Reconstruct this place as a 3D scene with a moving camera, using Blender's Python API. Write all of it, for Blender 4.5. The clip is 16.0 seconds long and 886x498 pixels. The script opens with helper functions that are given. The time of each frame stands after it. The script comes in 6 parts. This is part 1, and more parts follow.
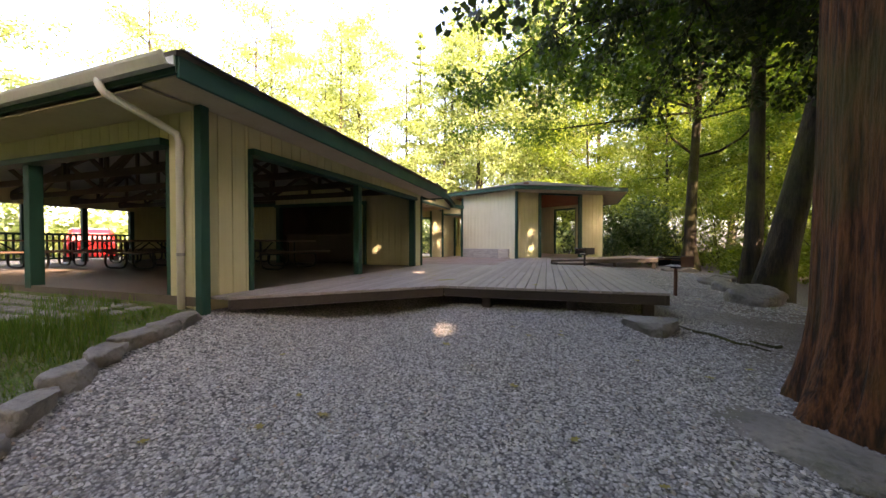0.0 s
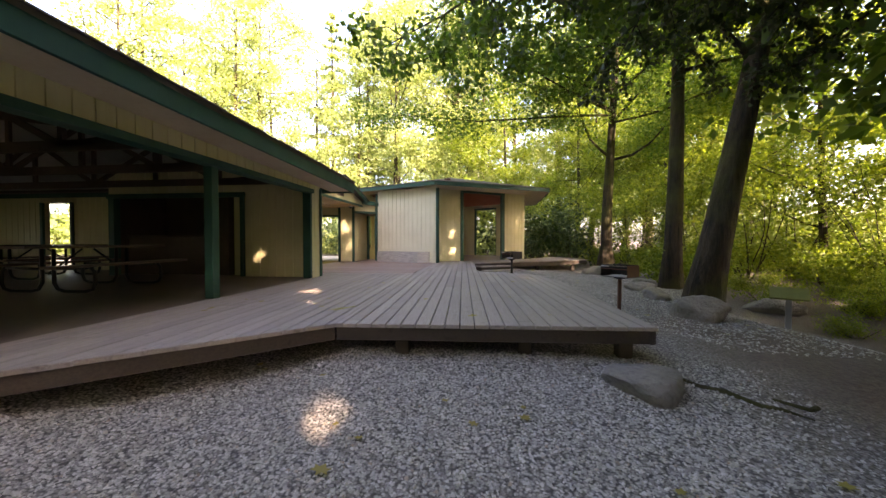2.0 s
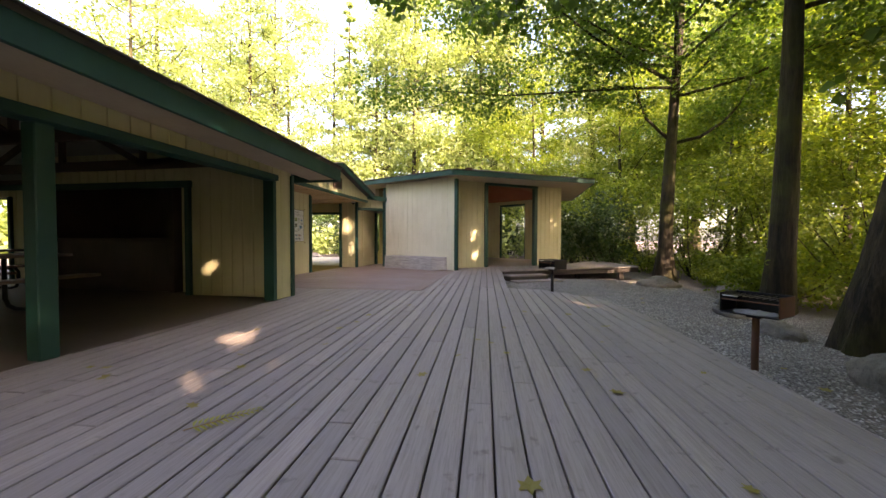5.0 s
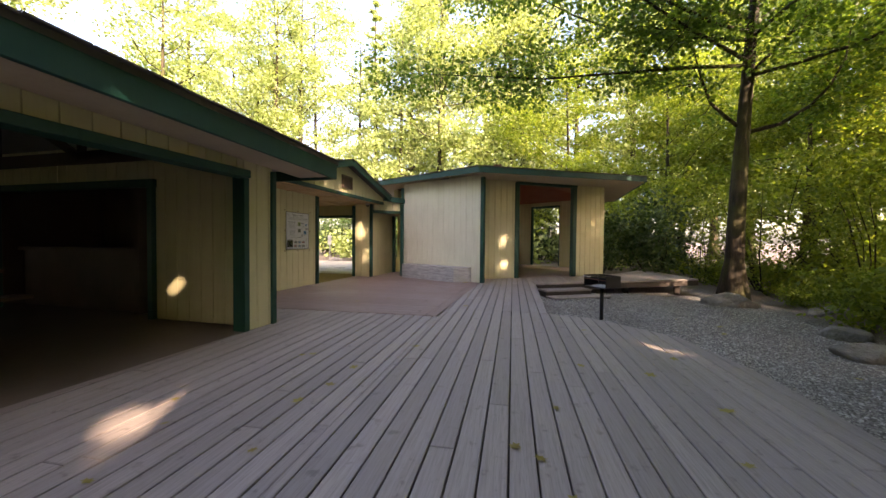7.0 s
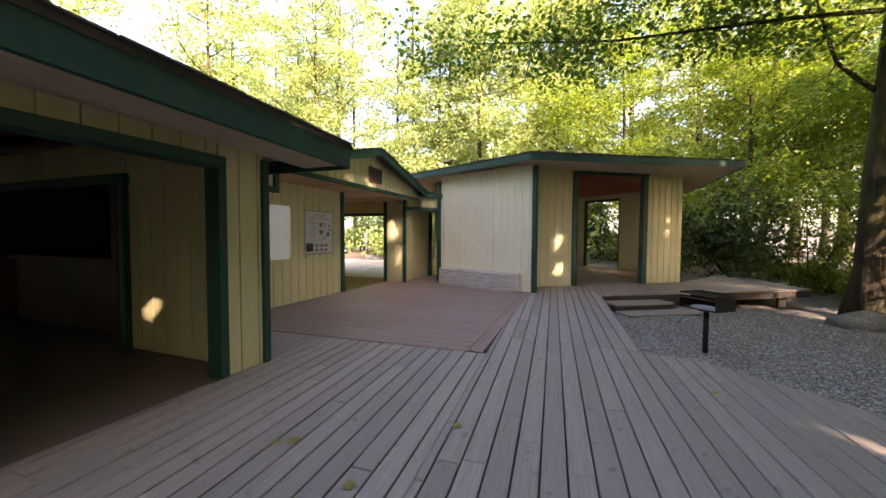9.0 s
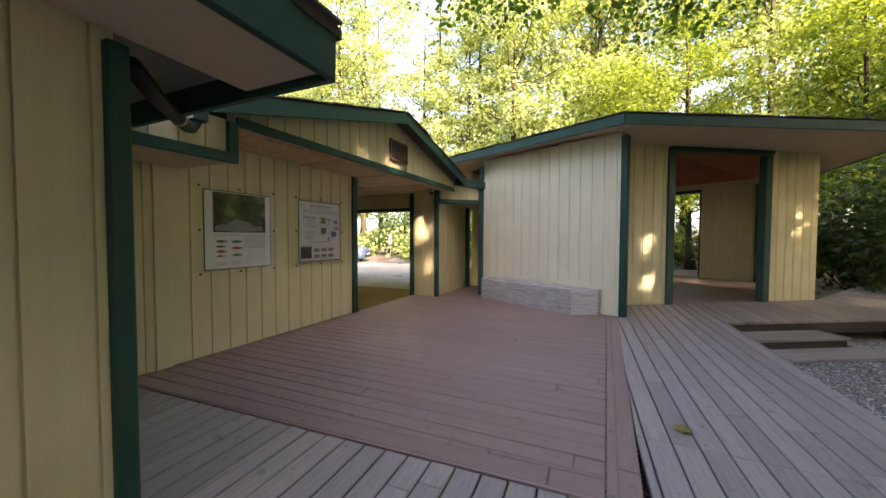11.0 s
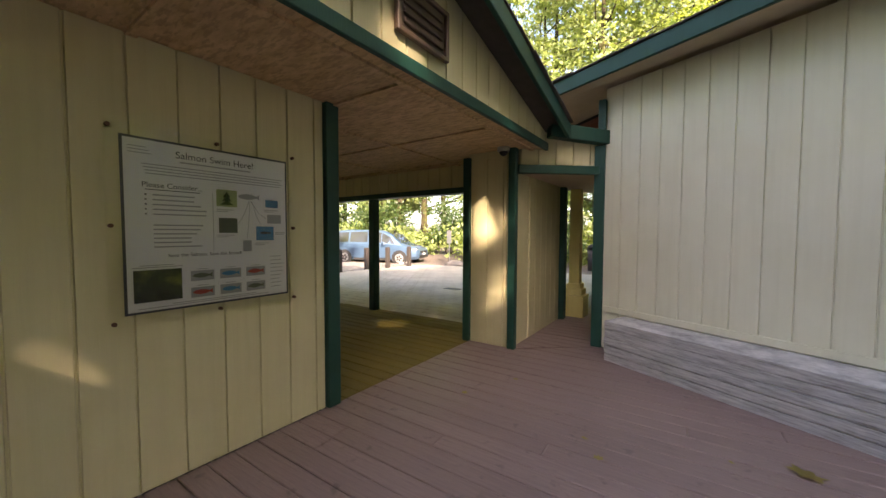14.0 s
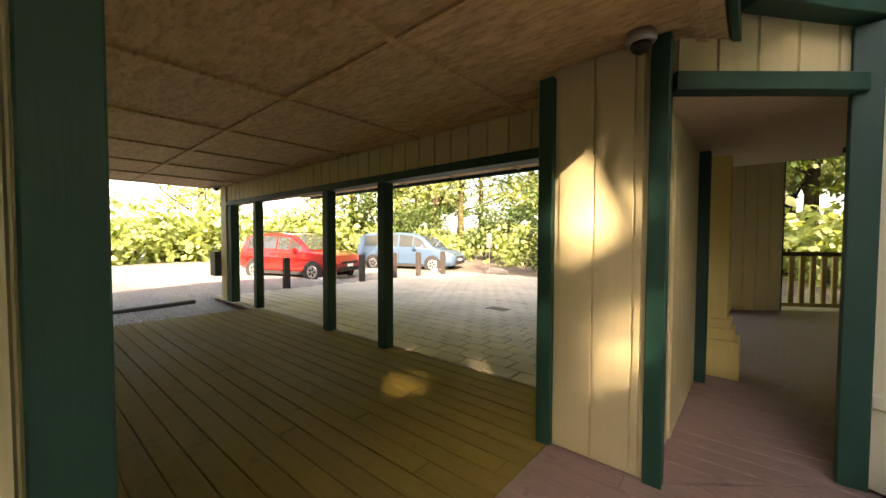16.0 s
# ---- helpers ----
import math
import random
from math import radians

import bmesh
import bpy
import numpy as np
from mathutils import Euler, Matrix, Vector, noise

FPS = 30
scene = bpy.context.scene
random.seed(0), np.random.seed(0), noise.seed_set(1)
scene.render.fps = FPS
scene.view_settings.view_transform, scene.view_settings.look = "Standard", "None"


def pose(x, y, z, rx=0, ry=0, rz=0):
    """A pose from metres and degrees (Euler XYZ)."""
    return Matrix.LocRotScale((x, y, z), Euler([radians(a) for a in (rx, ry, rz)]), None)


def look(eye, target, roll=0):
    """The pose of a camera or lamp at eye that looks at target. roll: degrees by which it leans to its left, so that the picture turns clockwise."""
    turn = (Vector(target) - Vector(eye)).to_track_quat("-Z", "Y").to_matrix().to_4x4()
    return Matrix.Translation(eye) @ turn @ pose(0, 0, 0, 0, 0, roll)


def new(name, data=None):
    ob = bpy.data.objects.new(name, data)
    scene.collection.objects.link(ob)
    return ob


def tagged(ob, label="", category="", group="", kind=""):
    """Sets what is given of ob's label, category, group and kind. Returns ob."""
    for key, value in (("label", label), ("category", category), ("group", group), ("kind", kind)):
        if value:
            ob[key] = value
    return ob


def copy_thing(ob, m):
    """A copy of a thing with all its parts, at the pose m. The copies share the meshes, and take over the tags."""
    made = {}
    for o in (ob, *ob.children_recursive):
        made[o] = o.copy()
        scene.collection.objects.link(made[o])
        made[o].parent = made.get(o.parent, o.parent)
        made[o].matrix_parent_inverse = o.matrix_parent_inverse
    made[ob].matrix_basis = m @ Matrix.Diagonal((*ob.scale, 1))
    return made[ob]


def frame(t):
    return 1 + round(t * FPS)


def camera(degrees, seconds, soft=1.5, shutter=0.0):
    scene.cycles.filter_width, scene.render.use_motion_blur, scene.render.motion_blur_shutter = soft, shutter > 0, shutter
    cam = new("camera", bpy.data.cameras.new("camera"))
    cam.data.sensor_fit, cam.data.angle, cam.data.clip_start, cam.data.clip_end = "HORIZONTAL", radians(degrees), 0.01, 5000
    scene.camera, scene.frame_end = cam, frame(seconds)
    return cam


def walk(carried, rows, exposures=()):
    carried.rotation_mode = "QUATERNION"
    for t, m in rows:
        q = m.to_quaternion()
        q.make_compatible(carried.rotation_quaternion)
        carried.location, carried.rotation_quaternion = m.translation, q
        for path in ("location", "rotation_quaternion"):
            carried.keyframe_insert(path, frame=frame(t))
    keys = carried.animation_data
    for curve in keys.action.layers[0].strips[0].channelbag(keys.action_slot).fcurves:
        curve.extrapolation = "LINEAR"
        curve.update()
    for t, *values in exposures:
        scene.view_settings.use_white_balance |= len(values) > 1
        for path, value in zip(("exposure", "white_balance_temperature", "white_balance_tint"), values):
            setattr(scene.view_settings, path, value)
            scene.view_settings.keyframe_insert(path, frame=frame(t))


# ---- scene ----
cam = camera(102.3, 16.0)
PATH = [
    (0, (0.314, -0.242, 0.657), (-0.355, 1.643, 0.625), 0.0),
    (0.5, (0.214, 0.271, 0.71), (-0.251, 2.216, 0.671), 0.1),
    (1, (0.125, 0.747, 0.855), (-0.112, 2.732, 0.819), 0.1),
    (1.5, (0.011, 1.155, 0.827), (-0.202, 3.143, 0.785), 0.3),
    (2, (-0.067, 1.611, 0.812), (-0.294, 3.598, 0.771), -0.0),
    (2.5, (-0.069, 2.059, 0.841), (-0.374, 4.036, 0.805), 0.2),
    (3, (-0.173, 2.464, 0.893), (-0.493, 4.437, 0.847), 0.1),
    (5.5, (-0.304, 4.524, 0.975), (-0.678, 6.487, 0.918), 0.3),
    (6, (-0.325, 4.953, 0.975), (-0.787, 6.898, 0.918), 0.2),
    (6.5, (-0.35, 5.248, 0.963), (-0.84, 7.186, 0.917), 0.3),
    (7, (-0.465, 5.52, 1.144), (-0.96, 7.457, 1.096), 0.5),
    (7.5, (-0.484, 5.726, 1.291), (-0.986, 7.662, 1.242), 0.2),
    (8, (-0.553, 6.029, 1.338), (-1.094, 7.954, 1.278), 0.2),
    (8.5, (-0.72, 6.428, 1.293), (-1.33, 8.331, 1.219), 0.4),
    (9, (-0.937, 6.874, 1.301), (-1.637, 8.746, 1.223), 0.3),
    (11.5, (-2.367, 9.334, 1.266), (-3.223, 11.141, 1.198), 0.4),
    (12, (-2.639, 9.829, 1.276), (-3.541, 11.613, 1.203), 0.6),
    (12.5, (-2.901, 10.367, 1.289), (-3.882, 12.108, 1.204), 0.5),
    (13, (-3.153, 10.867, 1.295), (-4.202, 12.569, 1.222), 0.5),
    (13.5, (-3.437, 11.39, 1.278), (-4.52, 13.069, 1.198), 0.5),
    (14, (-3.686, 11.934, 1.309), (-4.835, 13.569, 1.219), 0.2),
    (14.5, (-3.946, 12.378, 1.25), (-5.145, 13.976, 1.169), 0.0),
    (15, (-4.266, 12.818, 1.228), (-5.486, 14.402, 1.161), 0.3),
    (15.5, (-4.591, 13.205, 1.253), (-5.869, 14.742, 1.188), 0.1),
    (16, (-4.987, 13.59, 1.259), (-6.296, 15.1, 1.192), 0.2),
]
EXPOSURES = [(0.0, 3.1, 7700, 30), (3.0, 3.2, 7700, 30), (7.0, 2.75, 7500, 29), (9.0, 2.75, 7300, 28), (12.0, 2.85, 7100, 29), (14.0, 2.65, 7200, 26), (15.0, 2.7, 7500, 25), (16.0, 3.0, 8200, 26)]
walk(cam, [(t, look(eye, target, roll)) for t, eye, target, roll in PATH], EXPOSURES)

# ---- light ----
SUN_ELEV, SUN_AZ = 29.0, -44.0   # azimuth from +x towards +y
world = bpy.data.worlds.new("sky")
scene.world = world
world.use_nodes = True
wn = world.node_tree.nodes
sky = wn.new("ShaderNodeTexSky")
sky.sky_type = "NISHITA"
sky.sun_disc = False
sky.sun_elevation = radians(SUN_ELEV)
sky.sun_rotation = radians(90 - SUN_AZ)
sky.dust_density = 3.0
wn["Background"].inputs["Strength"].default_value = 0.15
world.node_tree.links.new(sky.outputs[0], wn["Background"].inputs["Color"])
sun_data = bpy.data.lights.new("sun", "SUN")
sun_data.energy, sun_data.angle, sun_data.color = 5.0, radians(0.6), (1.0, 0.86, 0.66)
sun = new("sun", sun_data)
sa, se = radians(SUN_AZ), radians(SUN_ELEV)
sun.matrix_world = look((40 * math.cos(sa) * math.cos(se), 40 * math.sin(sa) * math.cos(se), 40 * math.sin(se)), (0, 0, 0))

# ---- materials ----


class Mat:
    """A node material with short-hands."""

    def __init__(self, name, rough=0.7, metal=0.0):
        self.m = bpy.data.materials.new(name)
        self.m.use_nodes = True
        self.n, self.l = self.m.node_tree.nodes, self.m.node_tree.links
        self.b = self.n["Principled BSDF"]
        self.b.inputs["Roughness"].default_value = rough
        self.b.inputs["Metallic"].default_value = metal
        self.coord = self.n.new("ShaderNodeTexCoord").outputs["Object"]

    def put(self, sock, value):
        if isinstance(value, bpy.types.NodeSocket):
            self.l.new(value, sock)
        else:
            sock.default_value = value

    def world(self):
        g = self.n.new("ShaderNodeNewGeometry")
        return g.outputs["Position"]

    def stretch(self, vec, sx, sy, sz):
        m = self.n.new("ShaderNodeMapping")
        m.inputs["Scale"].default_value = (sx, sy, sz)
        self.l.new(vec, m.inputs["Vector"])
        return m.outputs[0]

    def noise(self, scale, detail=4.0, vec=None, rough=0.55):
        t = self.n.new("ShaderNodeTexNoise")
        t.inputs["Scale"].default_value, t.inputs["Detail"].default_value, t.inputs["Roughness"].default_value = scale, detail, rough
        self.l.new(vec or self.coord, t.inputs["Vector"])
        return t.outputs["Fac"]

    def voronoi(self, scale, vec=None, what="Distance", feature="F1"):
        t = self.n.new("ShaderNodeTexVoronoi")
        t.feature = feature
        t.inputs["Scale"].default_value = scale
        self.l.new(vec or self.coord, t.inputs["Vector"])
        return t.outputs[what]

    def ramp(self, fac, *stops):
        r = self.n.new("ShaderNodeValToRGB")
        e = r.color_ramp.elements
        while len(e) < len(stops):
            e.new(0.5)
        for el, (p, c) in zip(e, stops):
            el.position = p
            el.color = (*c, 1) if isinstance(c, tuple) else (c, c, c, 1)
        self.l.new(fac, r.inputs[0])
        return r.outputs[0]

    def mix(self, fac, a, b, blend="MIX"):
        x = self.n.new("ShaderNodeMix")
        x.data_type, x.blend_type = "RGBA", blend
        self.put(x.inputs[0], fac)
        for sock, v in ((x.inputs[6], a), (x.inputs[7], b)):
            self.put(sock, (*v, 1) if isinstance(v, tuple) else v)
        return x.outputs[2]

    def math(self, op, a, b=0.5):
        x = self.n.new("ShaderNodeMath")
        x.operation = op
        self.put(x.inputs[0], a)
        self.put(x.inputs[1], b)
        return x.outputs[0]

    def rand(self):
        return self.n.new("ShaderNodeObjectInfo").outputs["Random"]

    def island(self):
        return self.n.new("ShaderNodeNewGeometry").outputs["Random Per Island"]

    def colour(self, value):
        self.put(self.b.inputs["Base Color"], (*value, 1) if isinstance(value, tuple) else value)
        return self

    def bump(self, height, strength=0.3, distance=0.01):
        x = self.n.new("ShaderNodeBump")
        x.inputs["Strength"].default_value, x.inputs["Distance"].default_value = strength, distance
        self.l.new(height, x.inputs["Height"])
        self.l.new(x.outputs[0], self.b.inputs["Normal"])
        return self

    def rough(self, value):
        self.put(self.b.inputs["Roughness"], value)
        return self


def paint(name, base, dark, rough=0.55, grain=True):
    k = Mat(name, rough)
    w = k.world()
    streak = k.noise(1.0, 5, k.stretch(w, 22, 22, 1.1))
    blotch = k.noise(2.3, 5, w)
    dirt = k.ramp(blotch, (0.3, 0.0), (0.75, 1.0))
    c = k.mix(k.math("MULTIPLY", dirt, 0.35), base, dark)
    c = k.mix(k.math("MULTIPLY", k.ramp(streak, (0.45, 0.0), (0.8, 1.0)), 0.3), c, dark)
    c = k.mix(k.math("MULTIPLY", k.rand(), 0.10), c, tuple(0.85 * v for v in base))
    k.colour(c)
    if grain:
        k.bump(k.noise(1.0, 6, k.stretch(w, 90, 90, 6)), 0.25, 0.004)
    k.rough(k.ramp(blotch, (0.2, rough - 0.08), (0.8, rough + 0.12)))
    return k.m


CREAM = paint("cream_paint", (0.60, 0.555, 0.335), (0.42, 0.375, 0.19))
CREAM_PALE = paint("pale_cream_paint", (0.72, 0.70, 0.52), (0.56, 0.53, 0.35))
GREEN = paint("green_trim_paint", (0.004, 0.058, 0.041), (0.003, 0.032, 0.023), 0.55)
YELLOW = paint("yellow_paint", (0.72, 0.60, 0.22), (0.5, 0.38, 0.14))
WHITE_METAL = paint("white_enamel", (0.74, 0.73, 0.68), (0.5, 0.48, 0.4), 0.4, False)
SOFFIT = paint("soffit_paint", (0.56, 0.47, 0.33), (0.4, 0.3, 0.18), 0.7)
# stain of trusses and vent; on the recess walls it paints in deep shade
STORE_DARK = paint("dark_stain_and_recess_shade", (0.07, 0.045, 0.03), (0.03, 0.02, 0.015), 0.7)
RED_CEIL = paint("red_brown_stain", (0.32, 0.085, 0.035), (0.18, 0.05, 0.02), 0.6)
WHITE_CEIL = paint("grey_white_ceiling", (0.30, 0.30, 0.29), (0.2, 0.2, 0.18), 0.7)


def plywood_ceiling():
    k = Mat("painted_plywood_ceiling", 0.7)
    w = k.world()
    g = k.noise(3.0, 6, k.stretch(w, 2.2, 7, 2), 0.65)
    wav = k.noise(26, 4, k.stretch(w, 0.5, 1.6, 1))
    c = k.mix(k.ramp(g, (0.35, 0.0), (0.7, 1.0)), (0.70, 0.50, 0.27), (0.46, 0.31, 0.15))
    c = k.mix(k.math("MULTIPLY", k.ramp(wav, (0.5, 0.0), (0.6, 1.0)), 0.42), c, (0.22, 0.145, 0.07))
    k.colour(c).bump(wav, 0.35, 0.006)
    return k.m


PLY = plywood_ceiling()


def boards_material(name, a, b, stain, rough):
    k = Mat(name, rough)
    w = k.coord
    grain = k.noise(1.0, 7, k.stretch(w, 60, 2.2, 60), 0.6)
    fine = k.noise(1.0, 4, k.stretch(w, 260, 9, 260))
    wpos = k.world()
    worn = k.noise(0.75, 6, wpos, 0.6)
    r = k.rand()
    c = k.mix(r, a, b)
    c = k.mix(k.math("MULTIPLY", k.ramp(grain, (0.42, 0.0), (0.72, 1.0)), 0.55), c, stain)
    c = k.mix(k.math("MULTIPLY", k.ramp(fine, (0.5, 0.0), (0.75, 1.0)), 0.35), c, tuple(0.5 * v for v in stain))
    c = k.mix(k.math("MULTIPLY", k.ramp(worn, (0.42, 0.0), (0.66, 1.0)), 0.30), c, tuple(min(1, 1.25 * v) for v in a))
    spots = k.noise(9, 3, wpos)
    c = k.mix(k.math("MULTIPLY", k.ramp(spots, (0.62, 0.0), (0.72, 1.0)), 0.45), c, tuple(0.45 * v for v in stain))
    k.colour(c).bump(k.math("ADD", grain, fine), 0.35, 0.004)
    k.rough(k.ramp(worn, (0.3, rough - 0.12), (0.75, rough + 0.1)))
    return k.m


DECK = boards_material("weathered_deck_wood", (0.265, 0.23, 0.21), (0.365, 0.315, 0.282), (0.15, 0.117, 0.10), 0.62)
COMPOSITE = boards_material("red_brown_decking", (0.235, 0.165, 0.142), (0.275, 0.195, 0.168), (0.165, 0.115, 0.098), 0.55)
# brown decking with the passage's yellow-green light painted into its colour
BREEZE = boards_material("yellow_light_decking", (0.17, 0.125, 0.016), (0.20, 0.147, 0.018), (0.115, 0.082, 0.013), 0.85)
FASCIA_WOOD = boards_material("dark_weathered_timber", (0.045, 0.034, 0.026), (0.06, 0.047, 0.037), (0.02, 0.015, 0.011), 0.85)
TABLE_WOOD = boards_material("dark_stained_planks", (0.10, 0.062, 0.045), (0.13, 0.08, 0.055), (0.06, 0.036, 0.025), 0.5)


def concrete(name, base, scale=1.0, rough=0.8):
    k = Mat(name, rough)
    w = k.world()
    big, mid, fine = k.noise(0.8 * scale, 6, w), k.noise(7 * scale, 5, w), k.noise(90, 3, w)
    c = k.mix(k.ramp(big, (0.3, 0.0), (0.75, 1.0)), base, tuple(0.68 * v for v in base))
    c = k.mix(k.math("MULTIPLY", k.ramp(mid, (0.5, 0.0), (0.75, 1.0)), 0.5), c, tuple(0.6 * v for v in base))
    k.colour(c).bump(k.math("ADD", mid, fine), 0.3, 0.006)
    return k.m


SLAB = concrete("tan_concrete_floor", (0.13, 0.10, 0.075), rough=0.6)


def bench_concrete():
    k = Mat("board_formed_concrete", 0.85)
    w = k.world()
    grain = k.noise(1.0, 7, k.stretch(w, 5, 5, 60), 0.75)
    big = k.noise(2.4, 5, w)
    c = k.mix(k.ramp(grain, (0.35, 0.0), (0.7, 1.0)), (0.60, 0.59, 0.56), (0.20, 0.195, 0.185))
    c = k.mix(k.ramp(big, (0.5, 0.0), (0.8, 0.6)), c, (0.52, 0.51, 0.48))
    k.colour(c).bump(grain, 0.6, 0.008)
    return k.m


BENCH = bench_concrete()
GRID_PAVER = concrete("mossy_grey_grid_paver", (0.24, 0.235, 0.19), 2.0)
WATER_PRINT = concrete("sign_print_water", (0.26, 0.28, 0.29), 9.0, 0.4)
PAVER = concrete("grey_tan_paver", (0.52, 0.47, 0.38), 1.4)
ASPHALT = concrete("asphalt", (0.11, 0.11, 0.11), 0.7, 0.85)
LINE_WHITE = concrete("road_paint", (0.65, 0.65, 0.63), 2)


def rock_material():
    k = Mat("grey_brown_rock", 0.85)
    w = k.world()
    a, b = k.noise(2.2, 7, w, 0.62), k.noise(17, 6, w, 0.6)
    c = k.mix(k.ramp(a, (0.3, 0.0), (0.7, 1.0)), (0.15, 0.138, 0.122), (0.29, 0.265, 0.228))
    c = k.mix(k.math("MULTIPLY", k.ramp(b, (0.5, 0.0), (0.7, 1.0)), 0.6), c, (0.10, 0.09, 0.075))
    moss = k.noise(1.3, 5, w)
    c = k.mix(k.math("MULTIPLY", k.ramp(moss, (0.52, 0.0), (0.66, 1.0)), 0.55), c, (0.07, 0.075, 0.03))
    k.colour(c).bump(k.math("ADD", a, b), 0.9, 0.06)
    return k.m


ROCK = rock_material()


def pebble_material():
    k = Mat("gravel_stone", 0.85)
    i = k.island()
    c = k.ramp(i, (0.0, (0.20, 0.188, 0.172)), (0.35, (0.39, 0.37, 0.34)), (0.7, (0.52, 0.496, 0.458)), (0.93, (0.64, 0.61, 0.56)), (1.0, (0.34, 0.25, 0.18)))
    c = k.mix(k.math("MULTIPLY", k.noise(60, 3), 0.4), c, (0.15, 0.14, 0.13))
    k.colour(c)
    return k.m


PEBBLE = pebble_material()


def ground_material():
    """Grey gravel round the walk, brown dirt and litter under the trees, grass on one side."""
    k = Mat("gravel_and_forest_floor", 0.95)
    w = k.world()
    s = k.n.new("ShaderNodeSeparateXYZ")
    k.l.new(w, s.inputs[0])
    x, y = s.outputs[0], s.outputs[1]
    cell = k.voronoi(46, w, "Color")
    dist = k.voronoi(46, w, "Distance")
    sep = k.n.new("ShaderNodeSeparateColor")
    k.l.new(cell, sep.inputs[0])
    grav = k.ramp(sep.outputs[0], (0.0, (0.18, 0.168, 0.152)), (0.5, (0.34, 0.322, 0.292)), (1.0, (0.52, 0.495, 0.45)))
    grav = k.mix(k.ramp(dist, (0.35, 0.0), (0.75, 1.0)), grav, (0.07, 0.066, 0.062))
    broad = k.noise(0.55, 5, w)
    grav = k.mix(k.math("MULTIPLY", k.ramp(broad, (0.5, 0.0), (0.7, 1.0)), 0.45), grav, (0.15, 0.125, 0.105))
    fine = k.noise(22, 6, w, 0.7)
    dirt = k.mix(k.ramp(fine, (0.35, 0.0), (0.7, 1.0)), (0.085, 0.066, 0.052), (0.17, 0.14, 0.115))
    litter = k.voronoi(17, w, "Distance")
    dirt = k.mix(k.math("MULTIPLY", k.ramp(litter, (0.1, 1.0), (0.3, 0.0)), 0.4), dirt, (0.13, 0.075, 0.035))
    # soft border of gravel and dirt, bent by noise
    wob = k.math("MULTIPLY", k.math("SUBTRACT", k.noise(0.9, 5, w), 0.5), 2.4)
    edge = k.math("ADD", k.math("SUBTRACT", x, 1.9), wob)
    right = k.ramp(k.math("MULTIPLY", edge, 0.8), (0.0, 0.0), (1.0, 1.0))
    far = k.ramp(k.math("MULTIPLY", k.math("SUBTRACT", y, 7.2), 0.8), (0.0, 0.0), (1.0, 1.0))
    far2 = k.ramp(k.math("MULTIPLY", k.math("SUBTRACT", x, 5.0), 0.8), (0.0, 1.0), (1.0, 0.0))
    yard = k.math("MULTIPLY", far, far2)
    is_dirt = k.math("MULTIPLY", right, k.math("SUBTRACT", 1.0, k.math("MULTIPLY", yard, 0.8)))
    c = k.mix(is_dirt, grav, dirt)
    away = k.ramp(k.math("MULTIPLY", k.math("SUBTRACT", y, 22.0), 0.2), (0.0, 0.0), (1.0, 1.0))
    c = k.mix(away, c, dirt)
    grass = k.mix(k.ramp(k.noise(6, 5, w), (0.4, 0.0), (0.65, 1.0)), (0.075, 0.125, 0.022), (0.13, 0.12, 0.05))
    gl = k.ramp(k.math("SUBTRACT", k.math("MULTIPLY", x, -1.0), k.math("ADD", 2.45, k.math("MULTIPLY", y, 0.5))), (0.0, 0.0), (0.3, 1.0))
    gy = k.ramp(k.math("SUBTRACT", 4.2, y), (0.0, 0.0), (0.6, 1.0))
    c = k.mix(k.math("MULTIPLY", gl, gy), c, grass)
    k.colour(c).bump(k.math("ADD", dist, k.math("MULTIPLY", fine, 0.6)), 0.8, 0.02)
    return k.m


GROUND = ground_material()


def bark_material(name, a, b, moss, moss_amount, strip=9.0):
    k = Mat(name, 0.95)
    w = k.coord
    fur = k.noise(1.0, 7, k.stretch(w, strip, strip, 0.08 * strip), 0.65)
    fine = k.noise(1.0, 5, k.stretch(w, 45, 45, 5), 0.6)
    c = k.mix(k.ramp(fur, (0.40, 0.0), (0.60, 1.0)), a, b)
    c = k.mix(k.math("MULTIPLY", k.ramp(fine, (0.45, 0.0), (0.7, 1.0)), 0.6), c, tuple(0.4 * v for v in a))
    m = k.ramp(k.noise(0.9, 5, w), (0.45, 0.0), (0.65, 1.0))
    c = k.mix(k.math("MULTIPLY", m, moss_amount), c, moss)
    k.colour(c).bump(k.math("ADD", fur, k.math("MULTIPLY", fine, 0.5)), 1.0, 0.05)
    return k.m


CEDAR_BARK = bark_material("red_cedar_bark", (0.030, 0.010, 0.003), (0.19, 0.066, 0.020), (0.072, 0.062, 0.012), 0.75, 24.0)
BARK = bark_material("mossy_brown_bark", (0.012, 0.009, 0.005), (0.055, 0.040, 0.022), (0.062, 0.066, 0.012), 0.85)


def leaf_material(name, a, b, c3, glow=0.45):
    k = Mat(name, 0.5)
    i = k.island()
    c = k.ramp(i, (0.0, a), (0.55, b), (1.0, c3))
    c = k.mix(k.math("MULTIPLY", k.rand(), 0.25), c, tuple(0.6 * v for v in a))
    k.colour(c)
    tr = k.n.new("ShaderNodeBsdfTranslucent")
    k.l.new(k.mix(1.0, c, (1.6, 1.5, 0.7), "MULTIPLY"), tr.inputs["Color"])
    mx = k.n.new("ShaderNodeMixShader")
    mx.inputs[0].default_value = glow
    k.l.new(k.b.outputs[0], mx.inputs[1])
    k.l.new(tr.outputs[0], mx.inputs[2])
    k.l.new(mx.outputs[0], k.n["Material Output"].inputs["Surface"])
    return k.m


